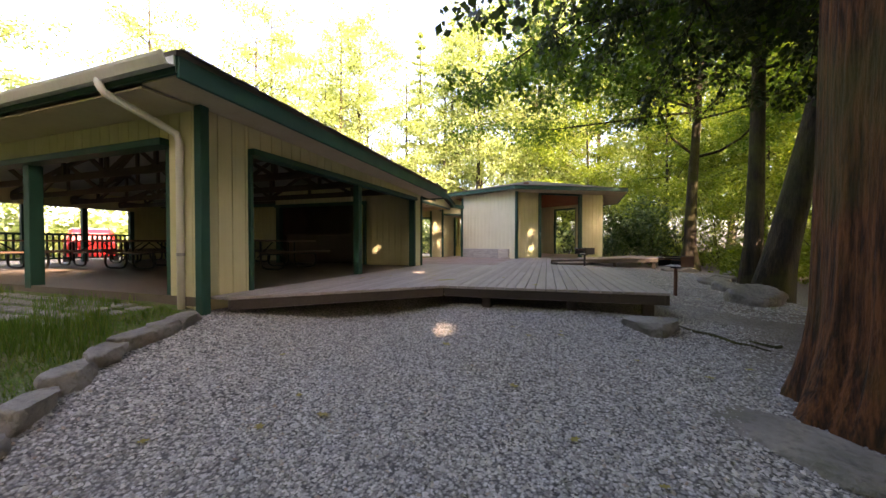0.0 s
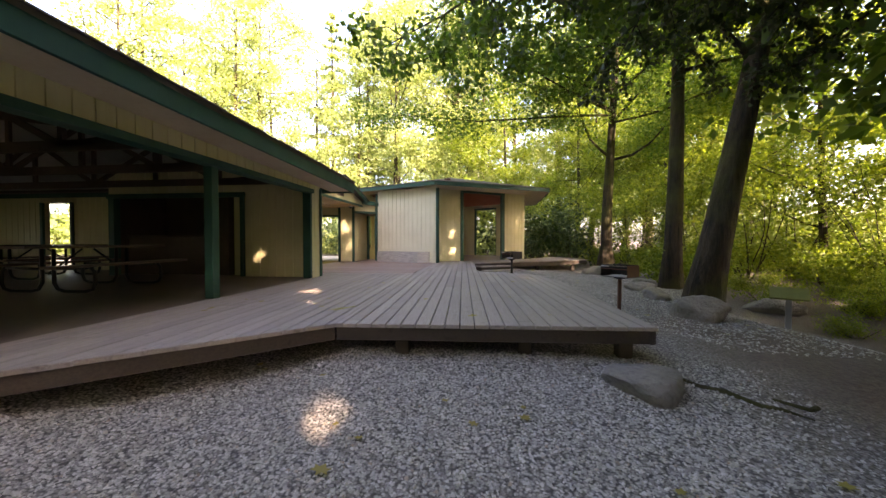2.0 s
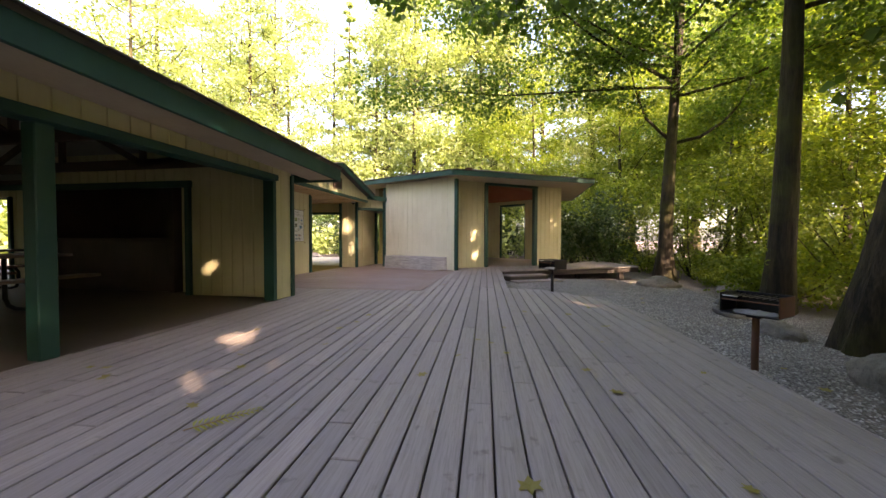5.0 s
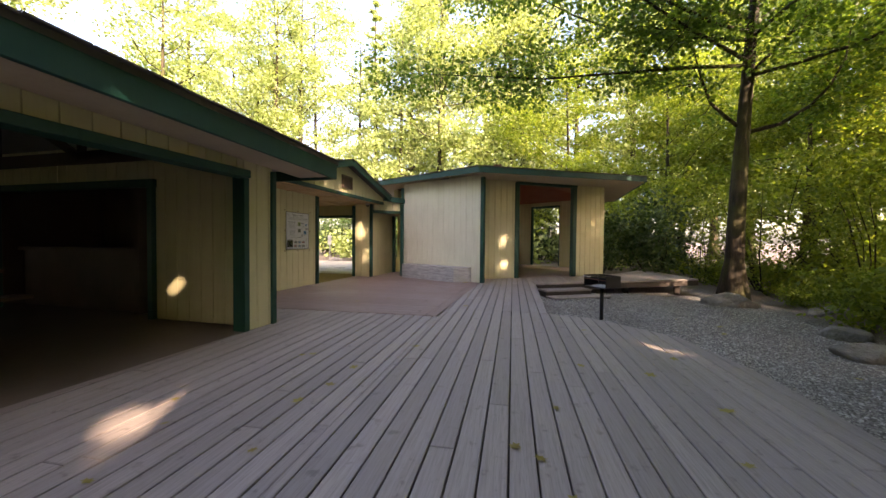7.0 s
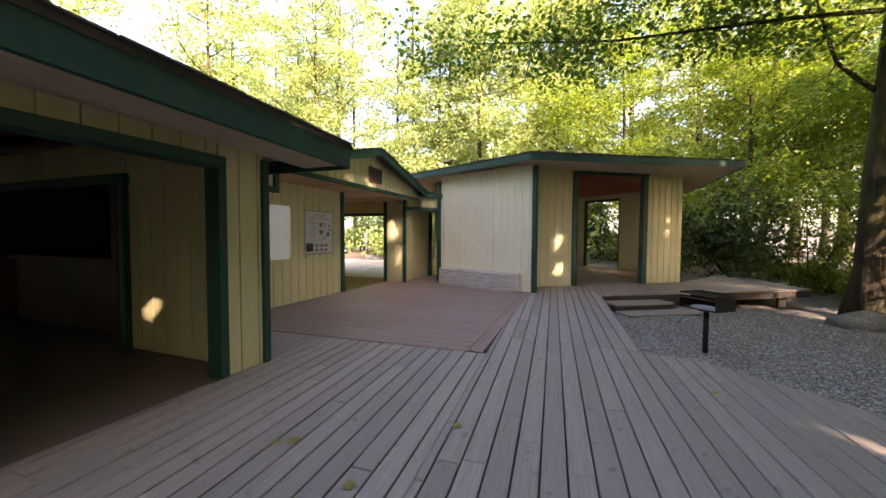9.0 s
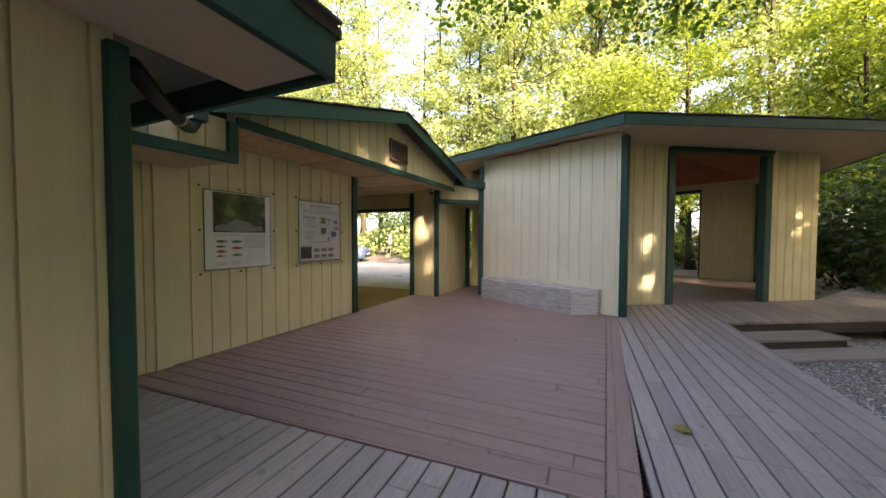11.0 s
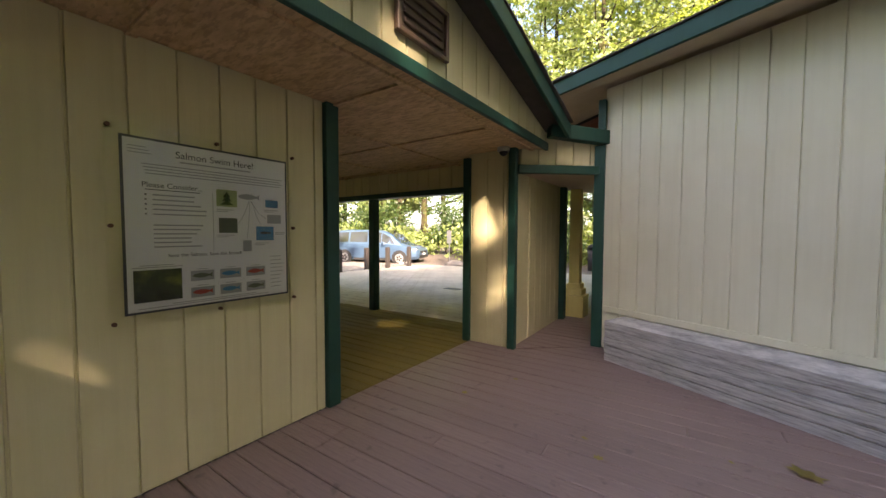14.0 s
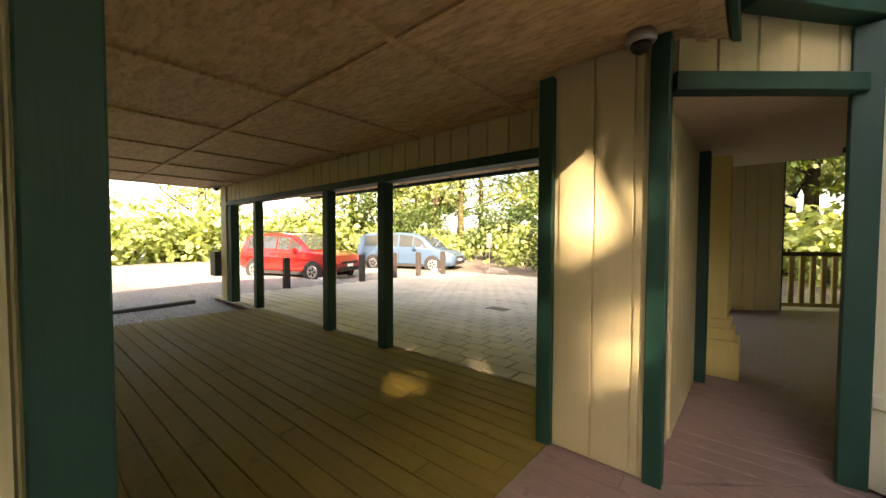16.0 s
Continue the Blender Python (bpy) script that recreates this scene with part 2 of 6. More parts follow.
# paler than real foliage: strong sun and haze are put into the colour
LEAF_BRIGHT = leaf_material("sun_tinted_pale_leaves", (0.16, 0.235, 0.08), (0.25, 0.32, 0.13), (0.37, 0.44, 0.23), 0.55)
LEAF = leaf_material("maple_leaves", (0.045, 0.10, 0.016), (0.075, 0.15, 0.024), (0.13, 0.20, 0.036), 0.5)
# lighter version of LEAF, with sunlight painted into the colour
LEAF_SUN = leaf_material("sun_tinted_understory_leaves", (0.09, 0.15, 0.016), (0.15, 0.22, 0.028), (0.24, 0.30, 0.05), 0.55)
LEAF_DARK = leaf_material("dark_glossy_leaves", (0.024, 0.058, 0.016), (0.045, 0.09, 0.024), (0.08, 0.12, 0.035), 0.35)
NEEDLES = leaf_material("conifer_needles", (0.022, 0.045, 0.014), (0.035, 0.06, 0.018), (0.06, 0.085, 0.028), 0.3)
GRASS = leaf_material("grass_blades", (0.05, 0.13, 0.014), (0.085, 0.17, 0.02), (0.17, 0.19, 0.05))
FERN = leaf_material("yellow_fern", (0.30, 0.30, 0.05), (0.36, 0.34, 0.06), (0.42, 0.38, 0.08), 0.2)
FALLEN = leaf_material("fallen_leaves", (0.20, 0.08, 0.03), (0.30, 0.17, 0.05), (0.22, 0.22, 0.04), 0.2)


def plain(name, colour, rough=0.5, metal=0.0, vary=0.25):
    k = Mat(name, rough, metal)
    n = k.noise(14, 4, k.world())
    k.colour(k.mix(k.math("MULTIPLY", n, vary), colour, tuple(0.5 * v for v in colour)))
    return k.m


BLACK_STEEL = plain("black_steel", (0.018, 0.017, 0.017), 0.45, 0.6)
RUST = plain("rusted_steel", (0.16, 0.075, 0.045), 0.8, 0.3, 0.7)
GREY_STEEL = plain("galvanised_steel", (0.42, 0.43, 0.44), 0.4, 0.8)
RUBBER = plain("black_rubber", (0.012, 0.012, 0.012), 0.8)
SHINGLE = plain("weathered_shingle", (0.11, 0.095, 0.08), 0.95, 0, 0.9)
MOSS_SIGN = plain("mossy_sign_face", (0.16, 0.19, 0.05), 0.8, 0, 0.6)
BOLLARD = plain("black_brown_post", (0.03, 0.025, 0.022), 0.7)


def glass_material():
    k = Mat("dark_window_glass", 0.04)
    k.colour((0.03, 0.035, 0.035))
    k.b.inputs["IOR"].default_value = 1.5
    k.b.inputs["Coat Weight"].default_value = 1.0
    return k.m


CAR_GLASS = glass_material()


def car_paint(name, c):
    k = Mat(name, 0.3, 0.35)
    k.colour(c)
    k.b.inputs["Coat Weight"].default_value = 1.0
    return k.m


CAR_RED = car_paint("red_car_paint", (0.30, 0.012, 0.01))
CAR_BLUE = car_paint("light_blue_car_paint", (0.055, 0.105, 0.175))
SIGN_WHITE = plain("sign_white", (0.72, 0.73, 0.75), 0.35, 0, 0.06)
SIGN_GREY = plain("sign_print_grey", (0.33, 0.34, 0.36), 0.4, 0, 0.1)
SIGN_DARK = plain("sign_print_dark", (0.05, 0.055, 0.065), 0.4, 0, 0.1)
SIGN_BLUE = plain("sign_print_blue", (0.05, 0.22, 0.42), 0.4, 0, 0.3)
SIGN_RED = plain("sign_print_red", (0.42, 0.06, 0.04), 0.4, 0, 0.3)
SIGN_GREEN = plain("sign_print_green", (0.35, 0.42, 0.2), 0.4, 0, 0.3)
SIGN_FISH = plain("sign_print_olive", (0.12, 0.14, 0.1), 0.4, 0, 0.5)


def photo_material():
    """A printed photograph of a stream between dark trees, soft blotches only."""
    k = Mat("sign_print_photo", 0.25)
    n = k.noise(5, 5)
    k.colour(k.ramp(n, (0.36, (0.018, 0.022, 0.015)), (0.52, (0.055, 0.068, 0.035)), (0.62, (0.16, 0.19, 0.06)), (0.75, (0.24, 0.26, 0.16))))
    return k.m


PHOTO = photo_material()


def acrylic():
    k = Mat("clear_acrylic", 0.05)
    clear = k.n.new("ShaderNodeBsdfTransparent")
    gloss = k.n.new("ShaderNodeBsdfGlossy")
    gloss.inputs["Roughness"].default_value = 0.03
    fres = k.n.new("ShaderNodeFresnel")
    fres.inputs["IOR"].default_value = 1.45
    mx = k.n.new("ShaderNodeMixShader")
    k.l.new(fres.outputs[0], mx.inputs[0])
    k.l.new(clear.outputs[0], mx.inputs[1])
    k.l.new(gloss.outputs[0], mx.inputs[2])
    k.l.new(mx.outputs[0], k.n["Material Output"].inputs["Surface"])
    return k.m


ACRYLIC = acrylic()

# ---- mesh helpers ----


def add_box(bm, x0, x1, y0, y1, z0, z1, m=None):
    v = [bm.verts.new((x, y, z)) for z in (z0, z1) for x, y in ((x0, y0), (x1, y0), (x1, y1), (x0, y1))]
    for f in ((3, 2, 1, 0), (4, 5, 6, 7), (0, 1, 5, 4), (1, 2, 6, 5), (2, 3, 7, 6), (3, 0, 4, 7)):
        bm.faces.new([v[i] for i in f])
    if m:
        for q in v:
            q.co = m @ q.co
    return v


def soften(bm, r=0.006, seg=1):
    bmesh.ops.bevel(bm, geom=bm.edges[:], offset=r, segments=seg, affect="EDGES", clamp_overlap=True)


def mesh_of(name, bm, material):
    me = bpy.data.meshes.new(name)
    bmesh.ops.recalc_face_normals(bm, faces=bm.faces[:])
    bm.to_mesh(me)
    bm.free()
    for mt in material if isinstance(material, (list, tuple)) else (material,):
        me.materials.append(mt)
    return me


def part(name, bm, material, parent=None, label="", smooth=False):
    ob = new(name, mesh_of(name, bm, material) if isinstance(bm, bmesh.types.BMesh) else bm)
    if smooth:
        ob.data.polygons.foreach_set("use_smooth", [True] * len(ob.data.polygons))
    if parent:
        ob.parent = parent
    if label:
        ob["label"] = label
    return ob


def box_part(name, x0, x1, y0, y1, z0, z1, material, parent=None, label="", r=0.005, m=None):
    bm = bmesh.new()
    add_box(bm, x0, x1, y0, y1, z0, z1, m)
    if r:
        soften(bm, r)
    return part(name, bm, material, parent, label)


def structure(ob, label, category):
    return tagged(ob, label, category, kind="structure")


def along(p0, p1, z=0.0):
    """Frame with its x along the wall from p0 to p1 and y to its left."""
    a = math.atan2(p1[1] - p0[1], p1[0] - p0[0])
    return Matrix.Translation((p0[0], p0[1], z)) @ Matrix.Rotation(a, 4, "Z"), math.hypot(p1[0] - p0[0], p1[1] - p0[1])


def add_tube(bm, pts, r, sides=8, closed_ends=True):
    """A tube of radius r (a number, or one per point) along the points."""
    rs = r if isinstance(r, (list, tuple)) else [r] * len(pts)
    pts = [Vector(p) for p in pts]
    rings, side = [], None
    for i, p in enumerate(pts):
        d = (pts[min(i + 1, len(pts) - 1)] - pts[max(i - 1, 0)]).normalized()
        if side is None:
            side = d.orthogonal().normalized()
        side = (side - d * side.dot(d)).normalized()
        up = d.cross(side)
        rings.append([bm.verts.new(p + rs[i] * (math.cos(a) * side + math.sin(a) * up)) for a in [2 * math.pi * k / sides for k in range(sides)]])
    for a, b in zip(rings, rings[1:]):
        for k in range(sides):
            bm.faces.new((a[k], a[(k + 1) % sides], b[(k + 1) % sides], b[k]))
    if closed_ends:
        bm.faces.new(rings[0][::-1])
        bm.faces.new(rings[-1])
    return rings


def add_prism(bm, outline, z0, z1):
    """An upright prism over a counter-clockwise outline; z1 a number or a function of x, y."""
    top = z1 if callable(z1) else (lambda x, y: z1)
    low = z0 if callable(z0) else (lambda x, y: z0)
    a = [bm.verts.new((x, y, low(x, y))) for x, y in outline]
    b = [bm.verts.new((x, y, top(x, y))) for x, y in outline]
    bm.faces.new(a[::-1])
    bm.faces.new(b)
    n = len(outline)
    for i in range(n):
        bm.faces.new((a[i], a[(i + 1) % n], b[(i + 1) % n], b[i]))


def lerp(v, xs, ys):
    return float(np.interp(v, xs, ys))


def ground_z(x, y):
    z = lerp(y, (-40, -10, 0, 4, 5.3, 9, 14, 20, 60), (-1.0, -0.85, -0.64, -0.47, -0.34, -0.40, -0.31, -0.34, -0.4))
    z -= 0.05 * lerp(x, (1, 5), (0, 4))
    z -= lerp(x, (4.6, 6.0), (0, 0.3)) * lerp(y, (9, 12), (1, 0))
    if x < -2.0:
        z += lerp(x, (-4.2, -2.0), (0.42, 0.0)) * lerp(y, (3, 5), (1, 0.3))
    z += 0.05 * noise.noise((x * 0.35, y * 0.35, 0)) + 0.02 * noise.noise((x * 1.3, y * 1.3, 3))
    z = min(z, -0.10)
    if x > 8:
        z += 0.05 * lerp(x, (8, 30), (0, 22)) * lerp(y, (-5, 5), (0, 1)) * 0.3
    return z


# ---- ground ----
def build_ground():
    bm = bmesh.new()
    xs = sorted(set([-900, -300, -120, -60, -40] + list(np.arange(-30, -8, 2.0)) + list(np.arange(-8, 10, 0.22)) + list(np.arange(10, 40, 2.5)) + [50, 70, 120, 300, 900]))
    ys = sorted(set([-900, -300, -120, -60, -30, -20, -12, -8] + list(np.arange(-6, 22, 0.22)) + list(np.arange(22, 60, 2.5)) + [80, 120, 300, 900]))
    grid = [[bm.verts.new((x, y, ground_z(x, y))) for x in xs] for y in ys]
    for a, b in zip(grid, grid[1:]):
        for i in range(len(xs) - 1):
            bm.faces.new((a[i], a[i + 1], b[i + 1], b[i]))
    ob = part("ground", bm, GROUND, smooth=True)
    structure(ob, "grey gravel yard turning to brown dirt under the trees", "ground")


build_ground()

# ---- walls ----
PITCH = 0.2032


def siding_boards(parent, m, x0, x1, z0, top, y_face, material=CREAM, first=None, out=-1):
    """Grooved siding, one board per groove, on the side of a wall at y_face in the frame m; top is a number or a function of x."""
    f = top if callable(top) else (lambda x: top)
    x = x0 if first is None else first
    n = 0
    edges = [x0] + [v for v in np.arange(x if x > x0 + 0.02 else x + PITCH, x1 - 0.02, PITCH)] + [x1]
    for a, b in zip(edges, edges[1:]):
        bm = bmesh.new()
        a2, b2, t = a + 0.004, b - 0.004, 0.014
        ya, yb = (y_face - t, y_face) if out < 0 else (y_face, y_face + t)
        v = []
        for x_, zz in ((a2, z0), (b2, z0), (b2, f(b2)), (a2, f(a2))):
            v.append((x_, zz))
        fr = [bm.verts.new((p, ya if out < 0 else yb, q)) for p, q in v]
        e = 0.004
        inset = [(a2 + e, z0), (b2 - e, z0), (b2 - e, f(b2)), (a2 + e, f(a2))]
        for k, (p, q) in enumerate(inset):
            fr[k].co = (p, ya if out < 0 else yb, q)
        bk = [bm.verts.new((p, yb if out < 0 else ya, q)) for p, q in v]
        bm.faces.new(fr)
        bm.faces.new(bk[::-1])
        for k in range(4):
            bm.faces.new((fr[k], fr[(k + 1) % 4], bk[(k + 1) % 4], bk[k]))
        for q in bm.verts:
            q.co = m @ q.co
        part("siding_board", bm, material, parent)
        n += 1
    return n


def wall(name, p0, p1, z0, z1, thick, label, material=CREAM, boards=(-1,), pad=0.0, first=None, board_mat=None):
    """A wall between two points, its face on the line, its body to the left of it; boards on the sides named (-1 is the face)."""
    m, length = along(p0, p1)
    bm = bmesh.new()
    f = z1 if callable(z1) else (lambda x: z1)
    v = []
    for y in (0.0, thick):
        v += [bm.verts.new(m @ Vector(c)) for c in ((0, y, z0), (length, y, z0), (length, y, f(length)), (0, y, f(0)))]
    for q in ((0, 1, 2, 3), (7, 6, 5, 4), (0, 4, 5, 1), (1, 5, 6, 2), (2, 6, 7, 3), (3, 7, 4, 0)):
        bm.faces.new([v[i] for i in q])
    ob = part(name, bm, material)
    structure(ob, label, "wall")
    for s in boards:
        siding_boards(ob, m, pad, length - pad, z0 + 0.01, (lambda x: f(x) - 0.003), 0.0 if s < 0 else thick, board_mat or material, first, s)
    return ob


def post(name, x, y, z0, z1, w=0.14, material=GREEN, label="dark green painted square timber post", a=0.0, d=None):
    d = d or w
    ob = box_part(name, -w / 2, w / 2, -d / 2, d / 2, 0, z1 - z0, material, r=0.008)
    ob.matrix_world = pose(x, y, z0, 0, 0, a)
    return structure(ob, label, "post")


def trim(p0, p1, w, d, label="dark green painted trim board", material=GREEN, name="trim"):
    """A board along the line from p0 to p1 (3D), w tall, d deep."""
    p0, p1 = Vector(p0), Vector(p1)
    x = (p1 - p0).normalized()
    up = Vector((0, 0, 1))
    if abs(x.z) > 0.95:
        up = Vector((0, 1, 0))
    y = up.cross(x).normalized()
    z = x.cross(y)
    m = Matrix((x, y, z)).transposed().to_4x4()
    m.translation = p0
    ob = box_part(name, 0, (p1 - p0).length, -d / 2, d / 2, -w / 2, w / 2, material, r=0.005, m=m)
    return structure(ob, label, "trim")

def shingle_edge(parent, p0, p1, seed):
    """A ragged course of shingle tabs along an eave."""
    r = random.Random(seed)
    p0, p1 = Vector(p0), Vector(p1)
    x = (p1 - p0).normalized()
    y = Vector((0, 0, 1)).cross(x).normalized()
    m = Matrix((x, y, x.cross(y))).transposed().to_4x4()
    m.translation = p0
    length, a = (p1 - p0).length, 0.0
    while a < length - 0.05:
        w = min(r.uniform(0.22, 0.36), length - a)
        o, z = r.uniform(0.0, 0.022), r.uniform(-0.004, 0.006)
        bm = bmesh.new()
        add_box(bm, a, a + w - 0.006, -0.30, 0.028 + o, z, z + 0.014, m)
        part("shingle", bm, SHINGLE, parent)
        a += w


# ---- pavilion with picnic tables ----
PX, PY0, PY1 = -3.9, 2.87, 9.62          # gable side wall plane, front plane, end
HEAD = 1.95


def eave_z(y):
    return lerp(y, (2.2, 10.5), (2.50, 2.24))


def build_pavilion():
    # side wall towards the deck: solid end, opening with a post, solid end, header above
    top = lambda y: eave_z(y) - 0.05
    wall("wall_pavilion_side", (PX, PY0), (PX, 3.53), -0.25, top(3.0), 0.14, "cream grooved plywood wall beside the wide opening", boards=(-1,), pad=0.0)
    wall("wall_pavilion_end", (PX, 9.13), (PX, PY1), 0.0, top(9.4), 0.14, "cream grooved plywood wall end beside the wide opening")
    wall("wall_pavilion_header", (PX, 3.535), (PX, 9.125), HEAD, lambda x: top(3.53 + x), 0.14, "cream grooved plywood header above the wide opening")
    # front wall
    wall("wall_front_corner", (-4.45, PY0), (PX + 0.0, PY0), -0.2, 2.42, 0.14, "yellow-lit cream wall end with a downspout")
    wall("wall_front_header", (-16.0, PY0), (-4.455, PY0), HEAD, 2.42, 0.14, "cream header above the front openings")
    trim((-16.0, PY0 - 0.02, HEAD - 0.03), (-4.45, PY0 - 0.02, HEAD - 0.03), 0.09, 0.20)
    trim((PX + 0.02, 3.53, HEAD - 0.03), (PX + 0.02, 9.13, HEAD - 0.03), 0.09, 0.20)
    trim((PX - 0.03, 3.56, 0.0), (PX - 0.03, 3.56, HEAD), 0.05, 0.16)
    trim((PX - 0.065, 9.165, 0.0), (PX - 0.065, 9.165, HEAD), 0.08, 0.18)
    trim((-4.47, PY0 + 0.03, -0.1), (-4.47, PY0 + 0.03, HEAD), 0.05, 0.16)
    post("corner_post", PX + 0.05, PY0 - 0.03, -0.28, 2.32, 0.115)
    post("end_post", PX + 0.01, PY1 - 0.005, 0.0, 2.04, 0.08)
    post("side_post", PX - 0.05, 6.33, 0.0, HEAD - 0.07, 0.135)
    for x in (-7.7, -11.2, -14.6):
        post("front_post", x, PY0 + 0.06, -0.05, HEAD - 0.07, 0.17)
    # inner and back walls
    wall("wall_inner_end", (-5.65, 9.4), (PX - 0.14, 9.4), 0.0, 2.6, 0.12, "cream wall at the end of the pavilion", boards=(-1,))
    # recess walls are coloured near black in place of the shade inside
    wall("wall_store_side", (-6.15, 9.53), (-6.15, 11.1), 0.0, 2.6, 0.1, "inner wall of the serving recess, shade put in its colour", STORE_DARK, ())
    wall("wall_store_back", (-9.3, 11.0), (-6.15, 11.0), 0.0, 2.6, 0.1, "wall behind the serving counter, shade put in its colour", STORE_DARK, ())
    wall("wall_back_solid", (-11.95, 10.7), (-9.31, 10.7), 0.0, 2.6, 0.12, "cream inner back wall beside the bright doorway", CREAM)
    wall("wall_back_far", (-16.2, 10.7), (-12.85, 10.7), 0.0, 2.6, 0.12, "cream inner back wall", CREAM)
    wall("wall_back_over_door", (-12.85, 10.7), (-11.95, 10.7), 1.95, 2.6, 0.12, "cream wall above the back doorway", CREAM)
    wall("wall_recess_header", (-9.2, 9.4), (-5.66, 9.4), HEAD, 2.6, 0.12, "dark header above the serving recess", CREAM)
    wall("wall_recess_left", (-9.2, 9.53), (-9.2, 11.1), 0.0, 2.6, 0.1, "inner wall beside the recess, shade put in its colour", STORE_DARK, ())
    trim((-5.66, 9.37, 0), (-5.66, 9.37, HEAD), 0.1, 0.09)
    trim((-9.2, 9.37, HEAD - 0.04), (-5.6, 9.37, HEAD - 0.04), 0.11, 0.09)
    trim((-12.9, 10.68, 0), (-12.9, 10.68, 1.95), 0.1, 0.09)
    trim((-11.9, 10.68, 0), (-11.9, 10.68, 1.95), 0.1, 0.09)
    post("recess_post", -8.95, 9.3, 0.0, HEAD - 0.1, 0.16)
    # west end: header, solid corner and posts over a rail
    wall("wall_west_header", (-16.1, 10.7), (-16.1, 2.9), 1.9, 2.6, 0.12, "cream header above the railing", CREAM, (1,))
    wall("wall_west_end", (-16.1, 10.7), (-16.1, 9.0), 0.0, 1.9, 0.12, "cream wall end beside the railing", CREAM, (1,))
    for y in (3.0, 4.6, 6.0, 7.5, 8.95):
        post("west_post", -16.04, y, 0.0, 1.9, 0.15)
    # slab
    bm = bmesh.new()
    add_box(bm, -16.3, PX - 0.0, PY0 - 0.02, 9.55, -0.12, -0.004)
    add_box(bm, -16.3, -6.1, 9.551, 11.1, -0.12, -0.004)
    structure(part("floor", bm, SLAB), "worn tan concrete pavilion floor", "floor")
    # ceiling boards under the hip, pale
    bm = bmesh.new()
    rx0, rx1, ry0, ry1 = -16.7, -3.3, 2.2, 10.22
    yc = (ry0 + ry1) / 2
    def hip(off, inset):
        b = [(rx0 + inset, ry0 + inset), (rx1 - inset, ry0 + inset), (rx1 - inset, ry1 - inset), (rx0 + inset, ry1 - inset)]
        bv = [bm.verts.new((x, y, eave_z(y) + off)) for x, y in b]
        r0, r1 = bm.verts.new((rx0 + 4.3, yc, 3.75 + off)), bm.verts.new((rx1 - 4.3, yc, 3.75 + off))
        return bv, r0, r1
    lo, l0, l1 = hip(-0.08, 0.02)
    for f in ((lo[0], lo[1], l1, l0), (lo[1], lo[2], l1), (lo[2], lo[3], l0, l1), (lo[3], lo[0], l0)):
        bm.faces.new(f)
    structure(part("ceiling", bm, WHITE_CEIL), "pale grey underside of the pavilion roof", "ceiling")
    bm = bmesh.new()
    hi, h0, h1 = hip(0.03, -0.03)
    lo, l0, l1 = hip(-0.02, -0.03)
    for f in ((hi[0], hi[1], h1, h0), (hi[1], hi[2], h1), (hi[2], hi[3], h0, h1), (hi[3], hi[0], h0)):
        bm.faces.new(f)
    for i in range(4):
        bm.faces.new((lo[i], lo[(i + 1) % 4], hi[(i + 1) % 4], hi[i]))
    roof = structure(part("roof", bm, SHINGLE), "dark weathered shingle hip roof of the pavilion", "roof")
    shingle_edge(roof, (rx1 + 0.02, ry1, eave_z(ry1) + 0.032), (rx1 + 0.02, ry0, eave_z(ry0) + 0.032), 3)
    # fascias
    for a, b in (((rx1, ry0), (rx1, ry1)), ((rx0, ry1), (rx0, ry0)), ((rx1, ry1), (rx0, ry1))):
        trim((*a, eave_z(a[1]) - 0.12), (*b, eave_z(b[1]) - 0.12), 0.21, 0.045, name="fascia", label="dark green painted fascia board")
    trim((rx0, ry0, eave_z(ry0) - 0.10), (rx1, ry0, eave_z(ry0) - 0.10), 0.17, 0.04, name="fascia", label="dark green painted fascia board")
    # soffit beside the deck
    bm = bmesh.new()
    add_prism(bm, [(PX + 0.02, ry0 + 0.03), (rx1 - 0.03, ry0 + 0.03), (rx1 - 0.03, ry1 - 0.03), (PX + 0.02, ry1 - 0.03)], lambda x, y: eave_z(y) - 0.19, lambda x, y: eave_z(y) - 0.17)
    structure(part("soffit", bm, SOFFIT), "brown painted plywood soffit", "soffit")
    bm = bmesh.new()
    add_prism(bm, [(rx0 + 0.1, ry0 + 0.03), (PX + 0.01, ry0 + 0.03), (PX + 0.01, PY0 - 0.02), (rx0 + 0.1, PY0 - 0.02)], 2.27, 2.29)
    structure(part("soffit", bm, SOFFIT), "brown painted plywood soffit", "soffit")
    # unseen low roof, added to keep skylight off the serving recess and rear wall
    bm = bmesh.new()
    add_box(bm, -16.8, -5.96, 10.0, 11.6, 2.14, 2.2)
    structure(part("roof_rear", bm, STORE_DARK), "unseen flat dark roof added to shade the rear of the pavilion", "roof")
    trim((-16.8, 11.62, 2.12), (-5.96, 11.62, 2.12), 0.2, 0.035, name="fascia", label="dark green painted fascia board")
    # small gablet where the ridge comes through the hip
    bm = bmesh.new()
    gx0, gx1, gy, gw = -8.2, -4.95, 6.08, 0.62
    ring = [[bm.verts.new(c) for c in ((x, gy - gw, 2.78 + up), (x, gy, 3.27 + up), (x, gy + gw, 2.78 + up))] for x, up in ((gx0, 0.5), (gx1, 0.0))]
    bm.faces.new((ring[0][0], ring[0][1], ring[1][1], ring[1][0]))
    bm.faces.new((ring[0][1], ring[0][2], ring[1][2], ring[1][1]))
    bm.faces.new(ring[1])
    structure(part("roof_gablet", bm, SHINGLE), "small dark shingled gablet on the pavilion hip", "roof")
